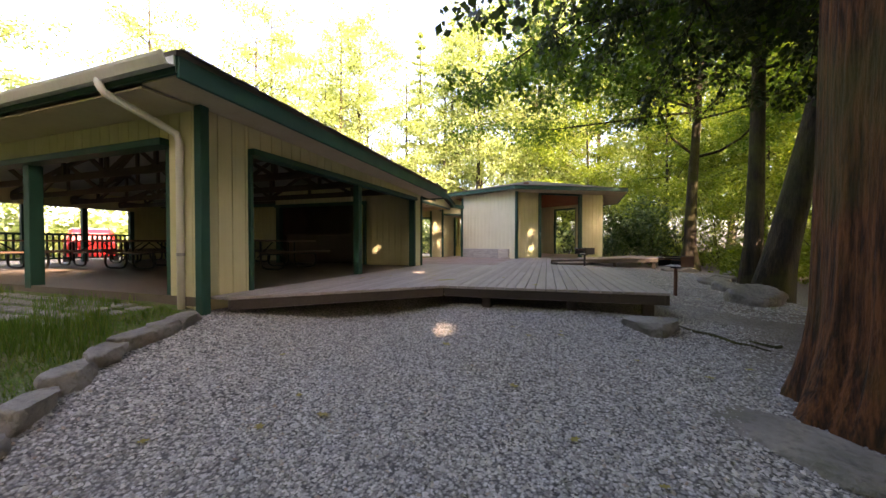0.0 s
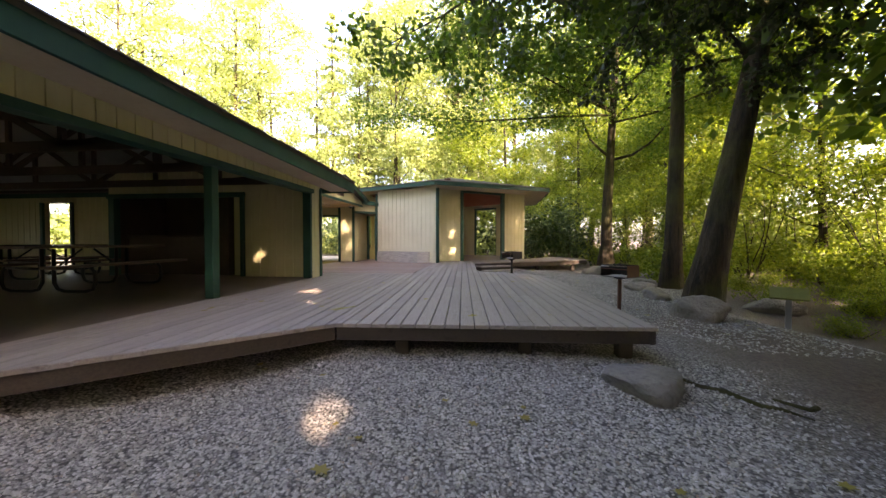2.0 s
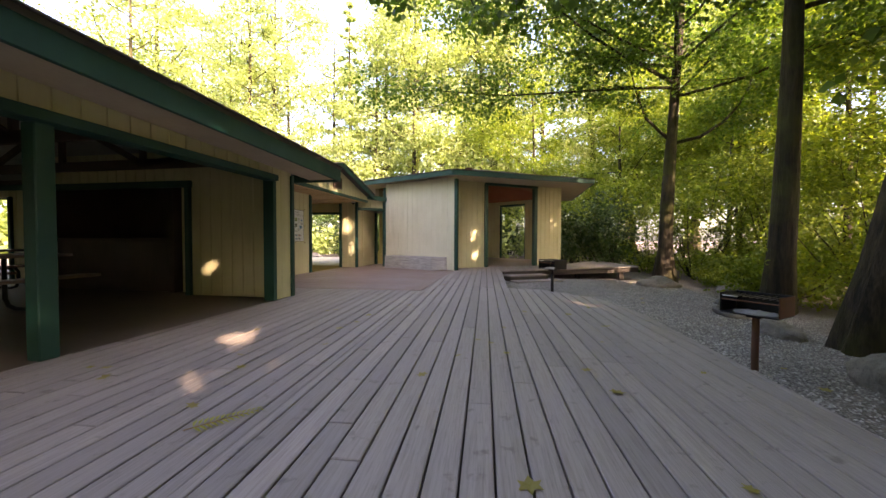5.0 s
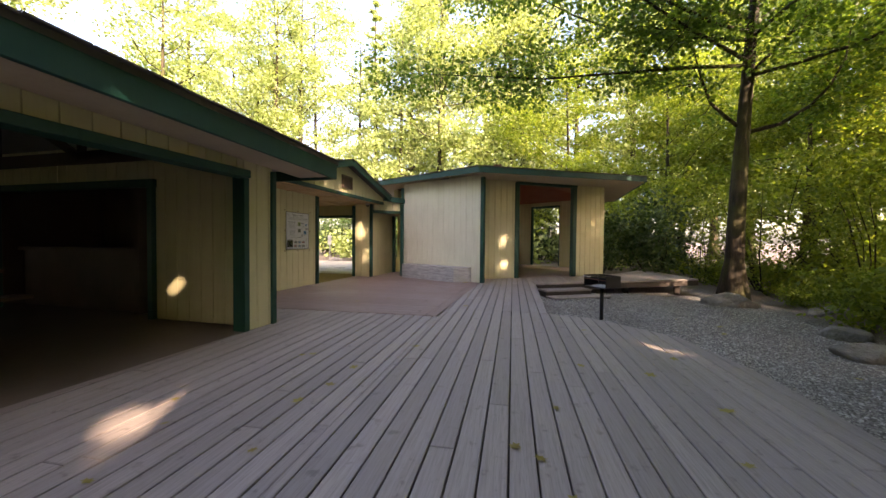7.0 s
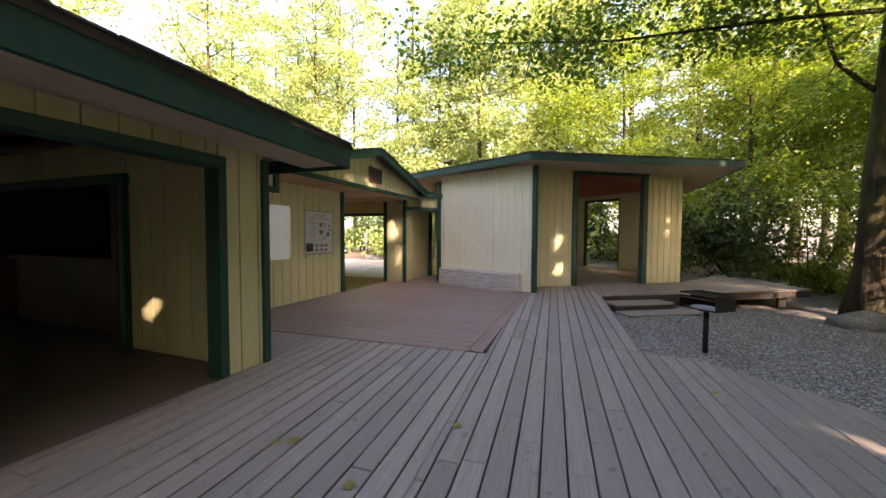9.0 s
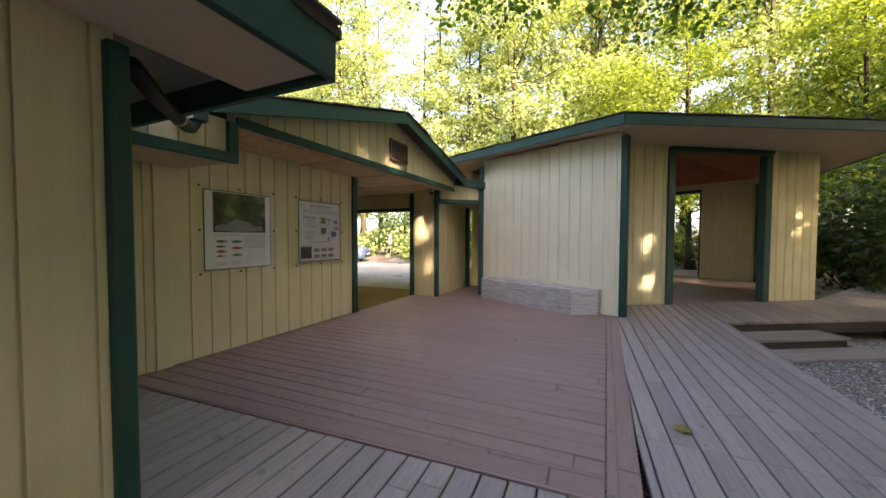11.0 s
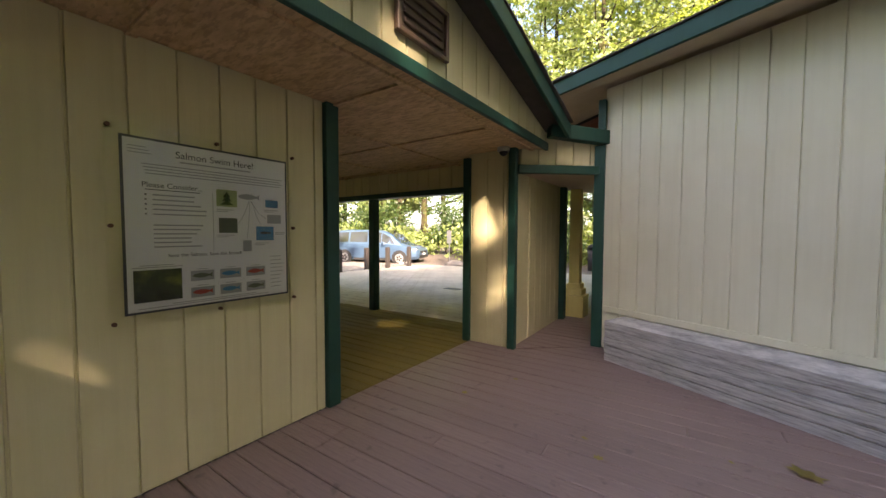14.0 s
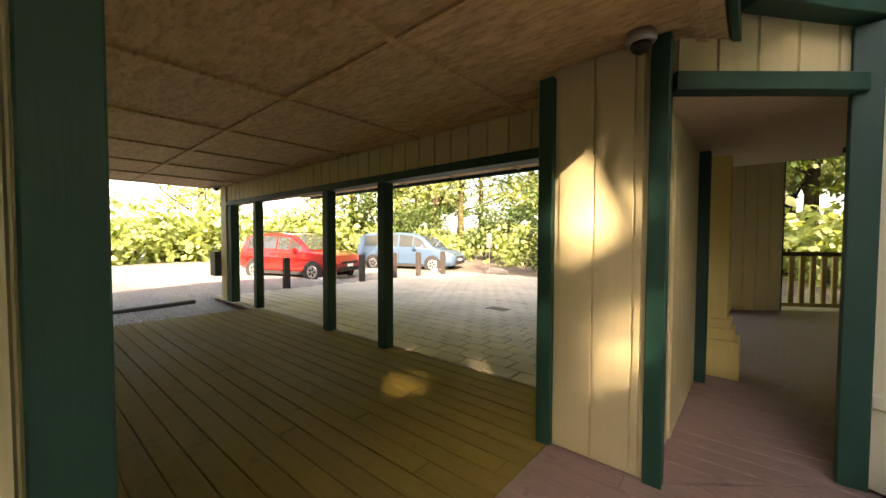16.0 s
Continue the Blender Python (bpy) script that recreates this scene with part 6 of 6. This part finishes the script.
    pic(0.69, 0.77, 0.56, 0.605, SIGN_BLUE); pic(0.70, 0.79, 0.46, 0.515, SIGN_GREY); pic(0.55, 0.60, 0.29, 0.355, SIGN_GREY)
    bm = bmesh.new()
    for k in range(3):
        a = [bm.verts.new((0.465 + q * (0.035 - 0.008 * k), 0.56 + 0.022 * k + (0.03 if q == 0 else 0), 0.0074)) for q in (-1, 1, 0)]
        bm.faces.new(a)
    part("tree_print", bm, LEAF_DARK, root)
    fish(root, 0.59, 0.615, 0.13, SIGN_GREY)
    fish(root, 0.685, 0.40, 0.07, SIGN_DARK)
    for a, b in (((0.59, 0.59), (0.52, 0.45)), ((0.60, 0.59), (0.69, 0.49)), ((0.595, 0.59), (0.575, 0.37)), ((0.605, 0.59), (0.66, 0.45))):
        bm = bmesh.new()
        mid = ((a[0] + b[0]) / 2, (a[1] + b[1]) / 2 - 0.02)
        add_tube(bm, [(*a, 0.0066), (*mid, 0.0066), (*b, 0.0066)], 0.0016, 4)
        part("arrow", bm, SIGN_GREY, root)
    for x, y in ((0.41, 0.53), (0.41, 0.385), (0.68, 0.54), (0.75, 0.40), (0.62, 0.335)):
        bar(x, x + 0.09, y, 0.004); bar(x, x + 0.06, y - 0.01, 0.004)
    pic(0.035, 0.235, 0.055, 0.215, PHOTO)
    for i in range(3):
        for j in range(2):
            x0, y0 = 0.275 + 0.145 * i, 0.14 - 0.09 * j
            pic(x0, x0 + 0.115, y0, y0 + 0.055, SIGN_GREY)
            fish(root, x0 + 0.057, y0 + 0.028, 0.10, (SIGN_FISH, SIGN_BLUE, SIGN_RED, SIGN_RED, SIGN_BLUE, SIGN_FISH)[i + 3 * j])
            bar(x0 + 0.03, x0 + 0.085, y0 + 0.062, 0.004)
    for k in range(9):
        bar(0.715, 0.715 + r.uniform(0.06, 0.095), 0.25 - 0.024 * k, 0.004)
    bar(0.06, 0.20, 0.235, 0.004); bar(0.03, 0.24, 0.225, 0.004)
    bar(0.19, 0.62, 0.032, 0.004); bar(0.05, 0.70, 0.022, 0.004)


build_signs()

# ---- yard and pavilion things ----


def picnic_table():
    root = new("picnic_table")
    tagged(root, "dark plank picnic table on bent black steel legs", "table", "picnic tables in the pavilion")
    for k in range(4):
        box_part("table_plank", -0.38 + 0.192 * k, -0.38 + 0.192 * k + 0.184, -1.22, 1.22, 0.71, 0.75, TABLE_WOOD, root)
    for s in (-1, 1):
        b = box_part("bench_plank", s * 0.72 - 0.13, s * 0.72 + 0.13, -1.22, 1.22, 0.42, 0.46, TABLE_WOOD, root)
        for y in (-0.62, 0.62):
            bm = bmesh.new()
            pts = [(s * 0.10, y, 0.70), (s * 0.10, y, 0.16), (s * 0.16, y, 0.06), (s * 0.28, y, 0.025), (s * 0.62, y, 0.025), (s * 0.74, y, 0.06), (s * 0.79, y, 0.16), (s * 0.78, y, 0.34), (s * 0.70, y, 0.41)]
            add_tube(bm, pts, 0.028, 8)
            part("leg", bm, BLACK_STEEL, root, smooth=True)
            bm = bmesh.new()
            add_tube(bm, [(s * 0.10, y, 0.38), (s * 0.75, y, 0.40)], 0.022, 8)
            part("seat_brace", bm, BLACK_STEEL, root, smooth=True)
    for s in (-1, 1):
        bm = bmesh.new()
        add_tube(bm, [(0, s * 0.62, 0.30), (0, s * 0.1, 0.69)], 0.018, 8)
        part("brace", bm, BLACK_STEEL, root, smooth=True)
    return root


def grill(label, x, y, rot, rust):
    root = new("park_grill")
    root.matrix_world = pose(x, y, ground_z(x, y), 0, 0, rot)
    tagged(root, label, "grill", "charcoal grills in the yard")
    h = 0.62
    bm = bmesh.new()
    add_tube(bm, [(0, 0, -0.1), (0, 0, h)], 0.035, 10)
    part("post", bm, rust, root, smooth=True)
    box_part("collar", -0.07, 0.07, -0.07, 0.07, h - 0.03, h + 0.005, BLACK_STEEL, root)
    box_part("tray", -0.26, 0.26, -0.19, 0.19, h + 0.005, h + 0.017, BLACK_STEEL, root, "ash-covered tray")
    box_part("back_plate", -0.26, 0.26, 0.18, 0.192, h + 0.017, h + 0.23, BLACK_STEEL, root)
    for s in (-1, 1):
        box_part("side_plate", s * 0.26 - 0.006, s * 0.26 + 0.006, -0.19, 0.18, h + 0.017, h + 0.23, BLACK_STEEL if s < 0 else rust, root)
    box_part("front_bar", -0.255, 0.255, -0.19, -0.175, h + 0.15, h + 0.165, RUST, root)
    for k in range(9):
        xx = -0.23 + k * 0.0575
        bm = bmesh.new()
        add_tube(bm, [(xx, -0.18, h + 0.20), (xx, 0.175, h + 0.20)], 0.006, 6)
        part("grate_bar", bm, BLACK_STEEL, root)
    bm = bmesh.new()
    add_tube(bm, [(-0.2, -0.19, h + 0.20), (-0.2, -0.27, h + 0.21), (-0.1, -0.27, h + 0.21), (-0.1, -0.19, h + 0.20)], 0.008, 6)
    part("handle", bm, GREY_STEEL, root)
    bm = bmesh.new()
    bmesh.ops.create_icosphere(bm, subdivisions=3, radius=1.0)
    for v in bm.verts:
        v.co = Vector((v.co.x * 0.22, v.co.y * 0.15, max(0, v.co.z) * 0.03 * (1 + noise.noise(v.co * 3)) + h + 0.012))
    part("ash", bm, concrete("ash", (0.4, 0.39, 0.38), 9), root)
    return root


def boulder(x, y, sx, sy, sz, seed, rot=0, sink=0.3, label="grey-brown weathered boulder half sunk in the ground", flat=0.0, z=None, group=""):
    bm = bmesh.new()
    bmesh.ops.create_icosphere(bm, subdivisions=4, radius=1.0)
    for v in bm.verts:
        d = v.co.normalized()
        cut = 1.0
        for k in range(15):
            rr = random.Random(seed * 31 + k)
            n = Vector((rr.gauss(0, 1), rr.gauss(0, 1), rr.gauss(0, 0.8))).normalized()
            q = d.dot(n)
            if q > 0.1:
                cut = min(cut, rr.uniform(0.6, 0.85) / q)
        cut = cut * (1 + 0.09 * noise.noise(d * 2.2 + Vector((seed, 0, 0))) + 0.035 * noise.noise(d * 6) + 0.015 * noise.noise(d * 15))
        v.co = d * cut
        if flat and v.co.z > flat:
            v.co.z = flat + (v.co.z - flat) * 0.12
        v.co = Vector((v.co.x * sx, v.co.y * sy, v.co.z * sz))
    ob = part("boulder", bm, ROCK, smooth=True)
    ob.location = (x, y, (ground_z(x, y) if z is None else z) + sz * (1 - 2 * sink) * 0.5)
    ob.rotation_euler = (0, 0, rot)
    return tagged(ob, label, "rock", group)


def build_yard():
    t = picnic_table()
    t.matrix_world = pose(-7.0, 7.15, -0.004, 0, 0, 4)
    for x, y, a in ((-10.4, 6.3, 8), (-13.4, 6.6, -4), (-10.2, 8.7, 3), (-13.0, 4.3, 5), (-14.6, 8.6, 0)):
        copy_thing(t, pose(x, y, -0.004, 0, 0, a))
    grill("black charcoal grill box on a dark steel post", 0.80, 12.86, -53, BLACK_STEEL)
    grill("rusty charcoal grill box on a rusted steel post", 2.44, 8.55, -52, RUST)
    boulder(1.26, 4.72, 0.42, 0.33, 0.26, 3, 0.2, 0.36, "flat tan stepping stone below the deck corner", 0.3)
    g = "boulders round the yard"
    boulder(3.72, 8.35, 0.74, 0.5, 0.34, 5, 0.9, 0.35, "large grey boulder beside the leaning maple", group=g)
    boulder(4.3, 12.1, 0.55, 0.40, 0.28, 7, 0.2, 0.4, group=g)
    boulder(4.0, 10.6, 0.45, 0.33, 0.26, 8, 1.2, 0.4, group=g)
    boulder(4.3, 16.2, 0.75, 0.42, 0.33, 9, -0.1, 0.4, "long mossy boulder below the slim maple", group=g)
    boulder(4.9, 13.4, 0.5, 0.36, 0.25, 11, 0.5, 0.4, group=g)
    boulder(6.4, 10.4, 0.7, 0.4, 0.25, 12, -0.3, 0.4, group=g)
    boulder(6.6, 9.0, 0.35, 0.28, 0.18, 13, 0.8, 0.4, group=g)
    boulder(6.2, 15.5, 0.6, 0.4, 0.25, 15, 0.3, 0.4, group=g)
    boulder(-12.9, 25.9, 0.6, 0.35, 0.25, 16, 0.3, 0.4, "pale rock in the planting bed", z=-0.25, group=g)
    boulder(4.6, 5.2, 0.9, 0.5, 0.16, 17, 0.4, 0.45, group=g)
    boulder(1.6, 2.42, 0.78, 0.34, 0.075, 18, -0.75, 0.4, "flat brown rock worn level with the gravel", 0.3, group=g)
    # edging stones beside the grass
    line = [(-2.55, 0.55), (-2.85, 0.95), (-3.12, 1.28), (-3.33, 1.60), (-3.50, 1.92), (-3.58, 2.22), (-3.68, 2.50), (-2.3, 0.2)]
    for k, (x, y) in enumerate(line):
        boulder(x, y, 0.31, 0.16, 0.17, 40 + k, 2.15 + 0.15 * math.sin(k), 0.3, "grey edging stone between grass and gravel", 0.4, group="edging stones")
    # roots
    for k, pts in enumerate((((1.62, 5.05), (1.75, 4.86), (1.93, 4.80), (2.08, 4.62), (2.2, 4.60), (2.34, 4.48)), ((2.25, 4.75), (2.42, 4.62), (2.5, 4.66)))):
        bm = bmesh.new()
        add_tube(bm, [(x, y, ground_z(x, y) + 0.004) for x, y in pts], [0.012, 0.022, 0.026, 0.022, 0.018, 0.006][:len(pts)], 8)
        tagged(part("tree_root", bm, BARK, smooth=True), "bare brown root lying on the dirt", "root")
    # information stand
    x, y = 5.6, 8.95
    st = new("trail_sign")
    st.matrix_world = pose(x, y, -0.86, 0, 0, -35)
    tagged(st, "slanted moss-covered trail sign on a grey post", "sign")
    box_part("post", -0.045, 0.045, -0.03, 0.03, -0.1, 0.68, GREY_STEEL, st)
    box_part("panel", -0.27, 0.27, -0.19, 0.19, -0.018, 0.018, MOSS_SIGN, st, "moss-green tilted panel", m=pose(0, 0, 0.70, 28, 0, 0))
    # security domes
    def dome(x, y, z, a):
        c = new("security_camera")
        c.matrix_world = pose(x, y, z, 0, 0, a)
        tagged(c, "small grey dome camera under the soffit", "camera")
        bm = bmesh.new()
        add_tube(bm, [(0, 0, 0), (0, 0, -0.035), (0, 0, -0.05)], [0.065, 0.07, 0.06], 16)
        part("housing", bm, GREY_STEEL, c, smooth=True)
        bm = bmesh.new()
        bmesh.ops.create_uvsphere(bm, u_segments=16, v_segments=8, radius=0.048)
        for v in bm.verts:
            v.co.z = min(v.co.z, 0.0) - 0.05
        part("lens_dome", bm, BLACK_STEEL, c, smooth=True)
    dome(-5.42, 15.55, CEIL - 0.002, 0)
    dome(-13.0, 16.0, CEIL - 0.002, 0)
    # drain pipe under the eave
    bm = bmesh.new()
    add_tube(bm, [(-3.95, 9.70, 2.0), (-4.3, 9.98, 2.01), (-4.62, 10.26, 2.03), (-4.78, 10.40, 2.04), (-4.85, 10.47, 2.06), (-4.89, 10.52, 2.11), (-4.90, 10.535, 2.17)], 0.042, 12)
    pipe = tagged(part("drain_pipe", bm, BLACK_STEEL, smooth=True), "black plastic drain pipe under the eave", "pipe")
    bm = bmesh.new()
    add_tube(bm, [(-4.60, 10.242, 2.029), (-4.63, 10.268, 2.031)], 0.048, 12)
    part("clamp", bm, GREY_STEEL, pipe, "grey metal clamp ring")
    gut = tagged(new("gutter"), "short dark green gutter end below the gable eave", "gutter")
    box_part("trough", -5.9, -4.84, 10.47, 10.595, 2.13, 2.235, GREEN, gut)
    for y0, y1, z0, z1 in ((10.468, 10.476, 2.13, 2.245), (10.468, 10.597, 2.237, 2.245)):
        box_part("rim", -5.9, -4.832, y0, y1, z0, z1, WHITE_METAL, gut, "worn white rim", r=0.001)
    # serving counter in the recess
    c = new("serving_counter")
    tagged(c, "dark wooden serving counter in the recess", "counter")
    c.location = (0, 0, -0.004)
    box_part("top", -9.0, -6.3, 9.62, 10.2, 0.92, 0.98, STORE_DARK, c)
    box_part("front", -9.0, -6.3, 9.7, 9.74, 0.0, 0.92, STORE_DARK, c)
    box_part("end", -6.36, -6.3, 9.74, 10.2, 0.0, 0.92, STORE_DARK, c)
    # railing of the pavilion's west end
    ys = (3.0, 4.6, 6.0, 7.5, 8.95)
    for a, b in zip(ys, ys[1:]):
        rl = new("railing")
        rl.location = (-16.04, a, -0.004)
        tagged(rl, "dark green railing with upright balusters", "railing", "pavilion railings")
        L = b - a
        box_part("top_rail", -0.04, 0.04, 0.08, L - 0.08, 0.93, 1.0, GREEN, rl)
        box_part("bottom_rail", -0.03, 0.03, 0.08, L - 0.08, 0.12, 0.18, GREEN, rl)
        n = int(L / 0.16)
        for k in range(1, n):
            yy = 0.08 + (L - 0.16) * k / n
            box_part("baluster", -0.02, 0.02, yy - 0.025, yy + 0.025, 0.18, 0.93, GREEN, rl, r=0)
    # vent stack and ridge things on the shelter roof
    bm = bmesh.new()
    add_box(bm, -0.12, 0.12, -0.06, 0.06, 0, 0.1)
    soften(bm, 0.01)
    v = part("roof_vent", bm, RUST)
    v.location = (-1.55, 16.2, 3.30)
    tagged(v, "small rusty vent on the shelter roof", "vent")
    # low block pavers in the grass before the pavilion
    pv = structure(new("paver_strip"), "grassy concrete grid pavers before the pavilion", "pavement")
    rnd = random.Random(4)
    for i in range(14):
        for j in range(4):
            x, y = -4.55 - 0.30 * i, 1.75 + 0.27 * j
            gz = max(ground_z(x, y), -0.16) + rnd.uniform(-0.004, 0.008)
            box_part("paver", x - 0.12, x + 0.12, y - 0.10, y + 0.10, gz - 0.08, gz + 0.015, GRID_PAVER, pv, r=0.012)


build_yard()

# ---- loose small stuff ----


def scatter_stones(name, label, pts, smin, smax, seed):
    r = np.random.default_rng(seed)
    base = np.array([(1, 0, 0), (-1, 0, 0), (0, 1, 0), (0, -1, 0), (0, 0, 1), (0, 0, -1)], float)
    tri = np.array([(0, 2, 4), (2, 1, 4), (1, 3, 4), (3, 0, 4), (2, 0, 5), (1, 2, 5), (3, 1, 5), (0, 3, 5)])
    n = len(pts)
    s = r.uniform(smin, smax, (n, 1, 1)) * r.uniform(0.7, 1.3, (n, 6, 1))
    a = r.uniform(0, 2 * np.pi, n)
    c, q = np.cos(a)[:, None], np.sin(a)[:, None]
    v = base[None] * s * np.array([1.0, 0.75, 0.6])
    v = v + r.normal(size=v.shape) * 0.18 * s
    x, y = v[..., 0] * c - v[..., 1] * q, v[..., 0] * q + v[..., 1] * c
    v = np.stack([x, y, v[..., 2]], -1) + np.asarray(pts)[:, None, :]
    f = (np.arange(n)[:, None, None] * 6 + tri[None]).reshape(-1, 3)
    me = bpy.data.meshes.new(name)
    me.from_pydata(v.reshape(-1, 3).tolist(), [], f.tolist())
    me.materials.append(PEBBLE)
    return tagged(new(name, me), label, "gravel", kind="stuff")


def build_gravel():
    r = random.Random(77)
    pts = []
    edge = lambda y: -2.35 - 0.5 * max(0, y)
    while len(pts) < 42000:
        x, y = r.uniform(-3.9, 2.6), 0.2 + 5.2 * r.random()
        if x < edge(y) or (y > 5.35) or (x < -1.4 and y > x + 6.75):
            continue
        if x > 1.4 and r.random() < (x - 1.4) * 0.75:
            continue
        pts.append((x, y, ground_z(x, y) + 0.002))
    scatter_stones("gravel", "loose grey crushed gravel", pts, 0.007, 0.019, 1)
    pts = []
    while len(pts) < 14000:
        x, y = r.uniform(-0.3, 5.0), r.uniform(6.0, 17.0)
        if x < 1.65 and y < 11.4 or x + 0.55 * (y - 11.4) < -0.2 and y < 12:
            continue
        if y - 15.4 > 0.58 * (x + 0.4):
            continue
        pts.append((x, y, ground_z(x, y) + 0.002))
    scatter_stones("gravel", "loose grey gravel in the yard", pts, 0.010, 0.022, 2)
    # grass beside the pavilion
    g = np.random.default_rng(6)
    n = 70000
    x = g.uniform(-9.5, -2.3, n)
    y = g.uniform(-1.5, 2.7, n)
    keep = (x < -2.5 - 0.5 * np.maximum(0, y)) & ~((y > 1.7) & (x < -4.4) & (g.random(n) < 0.75))
    x, y = x[keep], y[keep]
    n = len(x)
    z = np.array([ground_z(a, b) for a, b in zip(x, y)])
    h = g.uniform(0.03, 0.12, n) * (0.6 + 0.8 * (np.sin(x * 2.3 + 1.7 * np.sin(y * 3.1)) > 0))
    a = g.uniform(0, 6.28, n)
    w = 0.005
    lx, ly = g.normal(0, 0.025, n), g.normal(0, 0.025, n)
    v = np.stack([np.stack([x - w * np.cos(a), y - w * np.sin(a), z - 0.005], 1), np.stack([x + w * np.cos(a), y + w * np.sin(a), z - 0.005], 1), np.stack([x + lx, y + ly, z + h], 1)], 1).reshape(-1, 3)
    me = bpy.data.meshes.new("grass")
    me.from_pydata(v.tolist(), [], np.arange(3 * n).reshape(-1, 3).tolist())
    me.materials.append(GRASS)
    tagged(new("grass", me), "short patchy green grass", "grass", kind="stuff")
    # fallen leaves
    outline = [(0, -0.5), (0.16, -0.2), (0.5, -0.28), (0.36, 0.0), (0.5, 0.25), (0.2, 0.2), (0.0, 0.5), (-0.2, 0.2), (-0.5, 0.25), (-0.36, 0.0), (-0.5, -0.28), (-0.16, -0.2)]
    bm = bmesh.new()
    c = bm.verts.new((0, 0, 0.0))
    ring = [bm.verts.new((px, py, 0.10 * abs(px) + 0.06 * (py > 0.3))) for px, py in outline]
    for i in range(len(ring)):
        bm.faces.new((c, ring[i], ring[(i + 1) % len(ring)]))
    me = mesh_of("fallen_leaf", bm, FALLEN)
    def leaf(x, y, z, s):
        ob = new("fallen_leaf", me)
        ob.matrix_world = pose(x, y, z + 0.004, r.uniform(-8, 8), r.uniform(-8, 8), r.uniform(0, 360)) @ Matrix.Diagonal((s, s, s, 1))
        tagged(ob, "dry fallen maple leaf lying flat", "leaf", "fallen leaves")
    for _ in range(34):
        x, y = r.uniform(-3.4, 1.3), r.uniform(5.4, 10.4)
        leaf(x, y, 0.002, r.uniform(0.05, 0.10))
    for _ in range(22):
        x, y = r.uniform(-5.5, -2.2), r.uniform(11.0, 15.0)
        leaf(x, y, 0.004, r.uniform(0.03, 0.06))
    leaf(-3.15, 14.6, 0.006, 0.16)
    fr = new("fern_frond")
    fr.matrix_world = pose(-1.78, 5.72, 0.006, 0, 0, -40)
    tagged(fr, "yellowing fern frond lying on the deck", "leaf")
    bm = bmesh.new()
    add_tube(bm, [(0, -0.16, 0.002), (0.01, 0.0, 0.008), (0.0, 0.2, 0.003)], [0.003, 0.002, 0.001], 5)
    part("stalk", bm, FALLEN, fr)
    for k in range(13):
        for s in (-1, 1):
            y0, ln = -0.12 + 0.025 * k, 0.085 * (1 - 0.055 * k)
            bm = bmesh.new()
            bm.faces.new([bm.verts.new(p) for p in ((0, y0, 0.006), (s * ln * 0.5, y0 + 0.004, 0.011), (s * ln, y0 + 0.03, 0.003), (s * ln * 0.45, y0 + 0.022, 0.010))])
            part("leaflet", bm, FERN, fr)
    leaf(-2.25, 15.0, 0.006, 0.16)
    leaf(-1.6, 11.6, 0.004, 0.14)
    for _ in range(26):
        x, y = r.uniform(-2.6, 2.2), r.uniform(0.8, 4.8)
        leaf(x, y, ground_z(x, y) + 0.015, r.uniform(0.05, 0.11))
    for _ in range(14):
        x, y = r.uniform(1.8, 4.6), r.uniform(6.5, 14)
        leaf(x, y, ground_z(x, y) + 0.015, r.uniform(0.06, 0.12))


build_gravel()
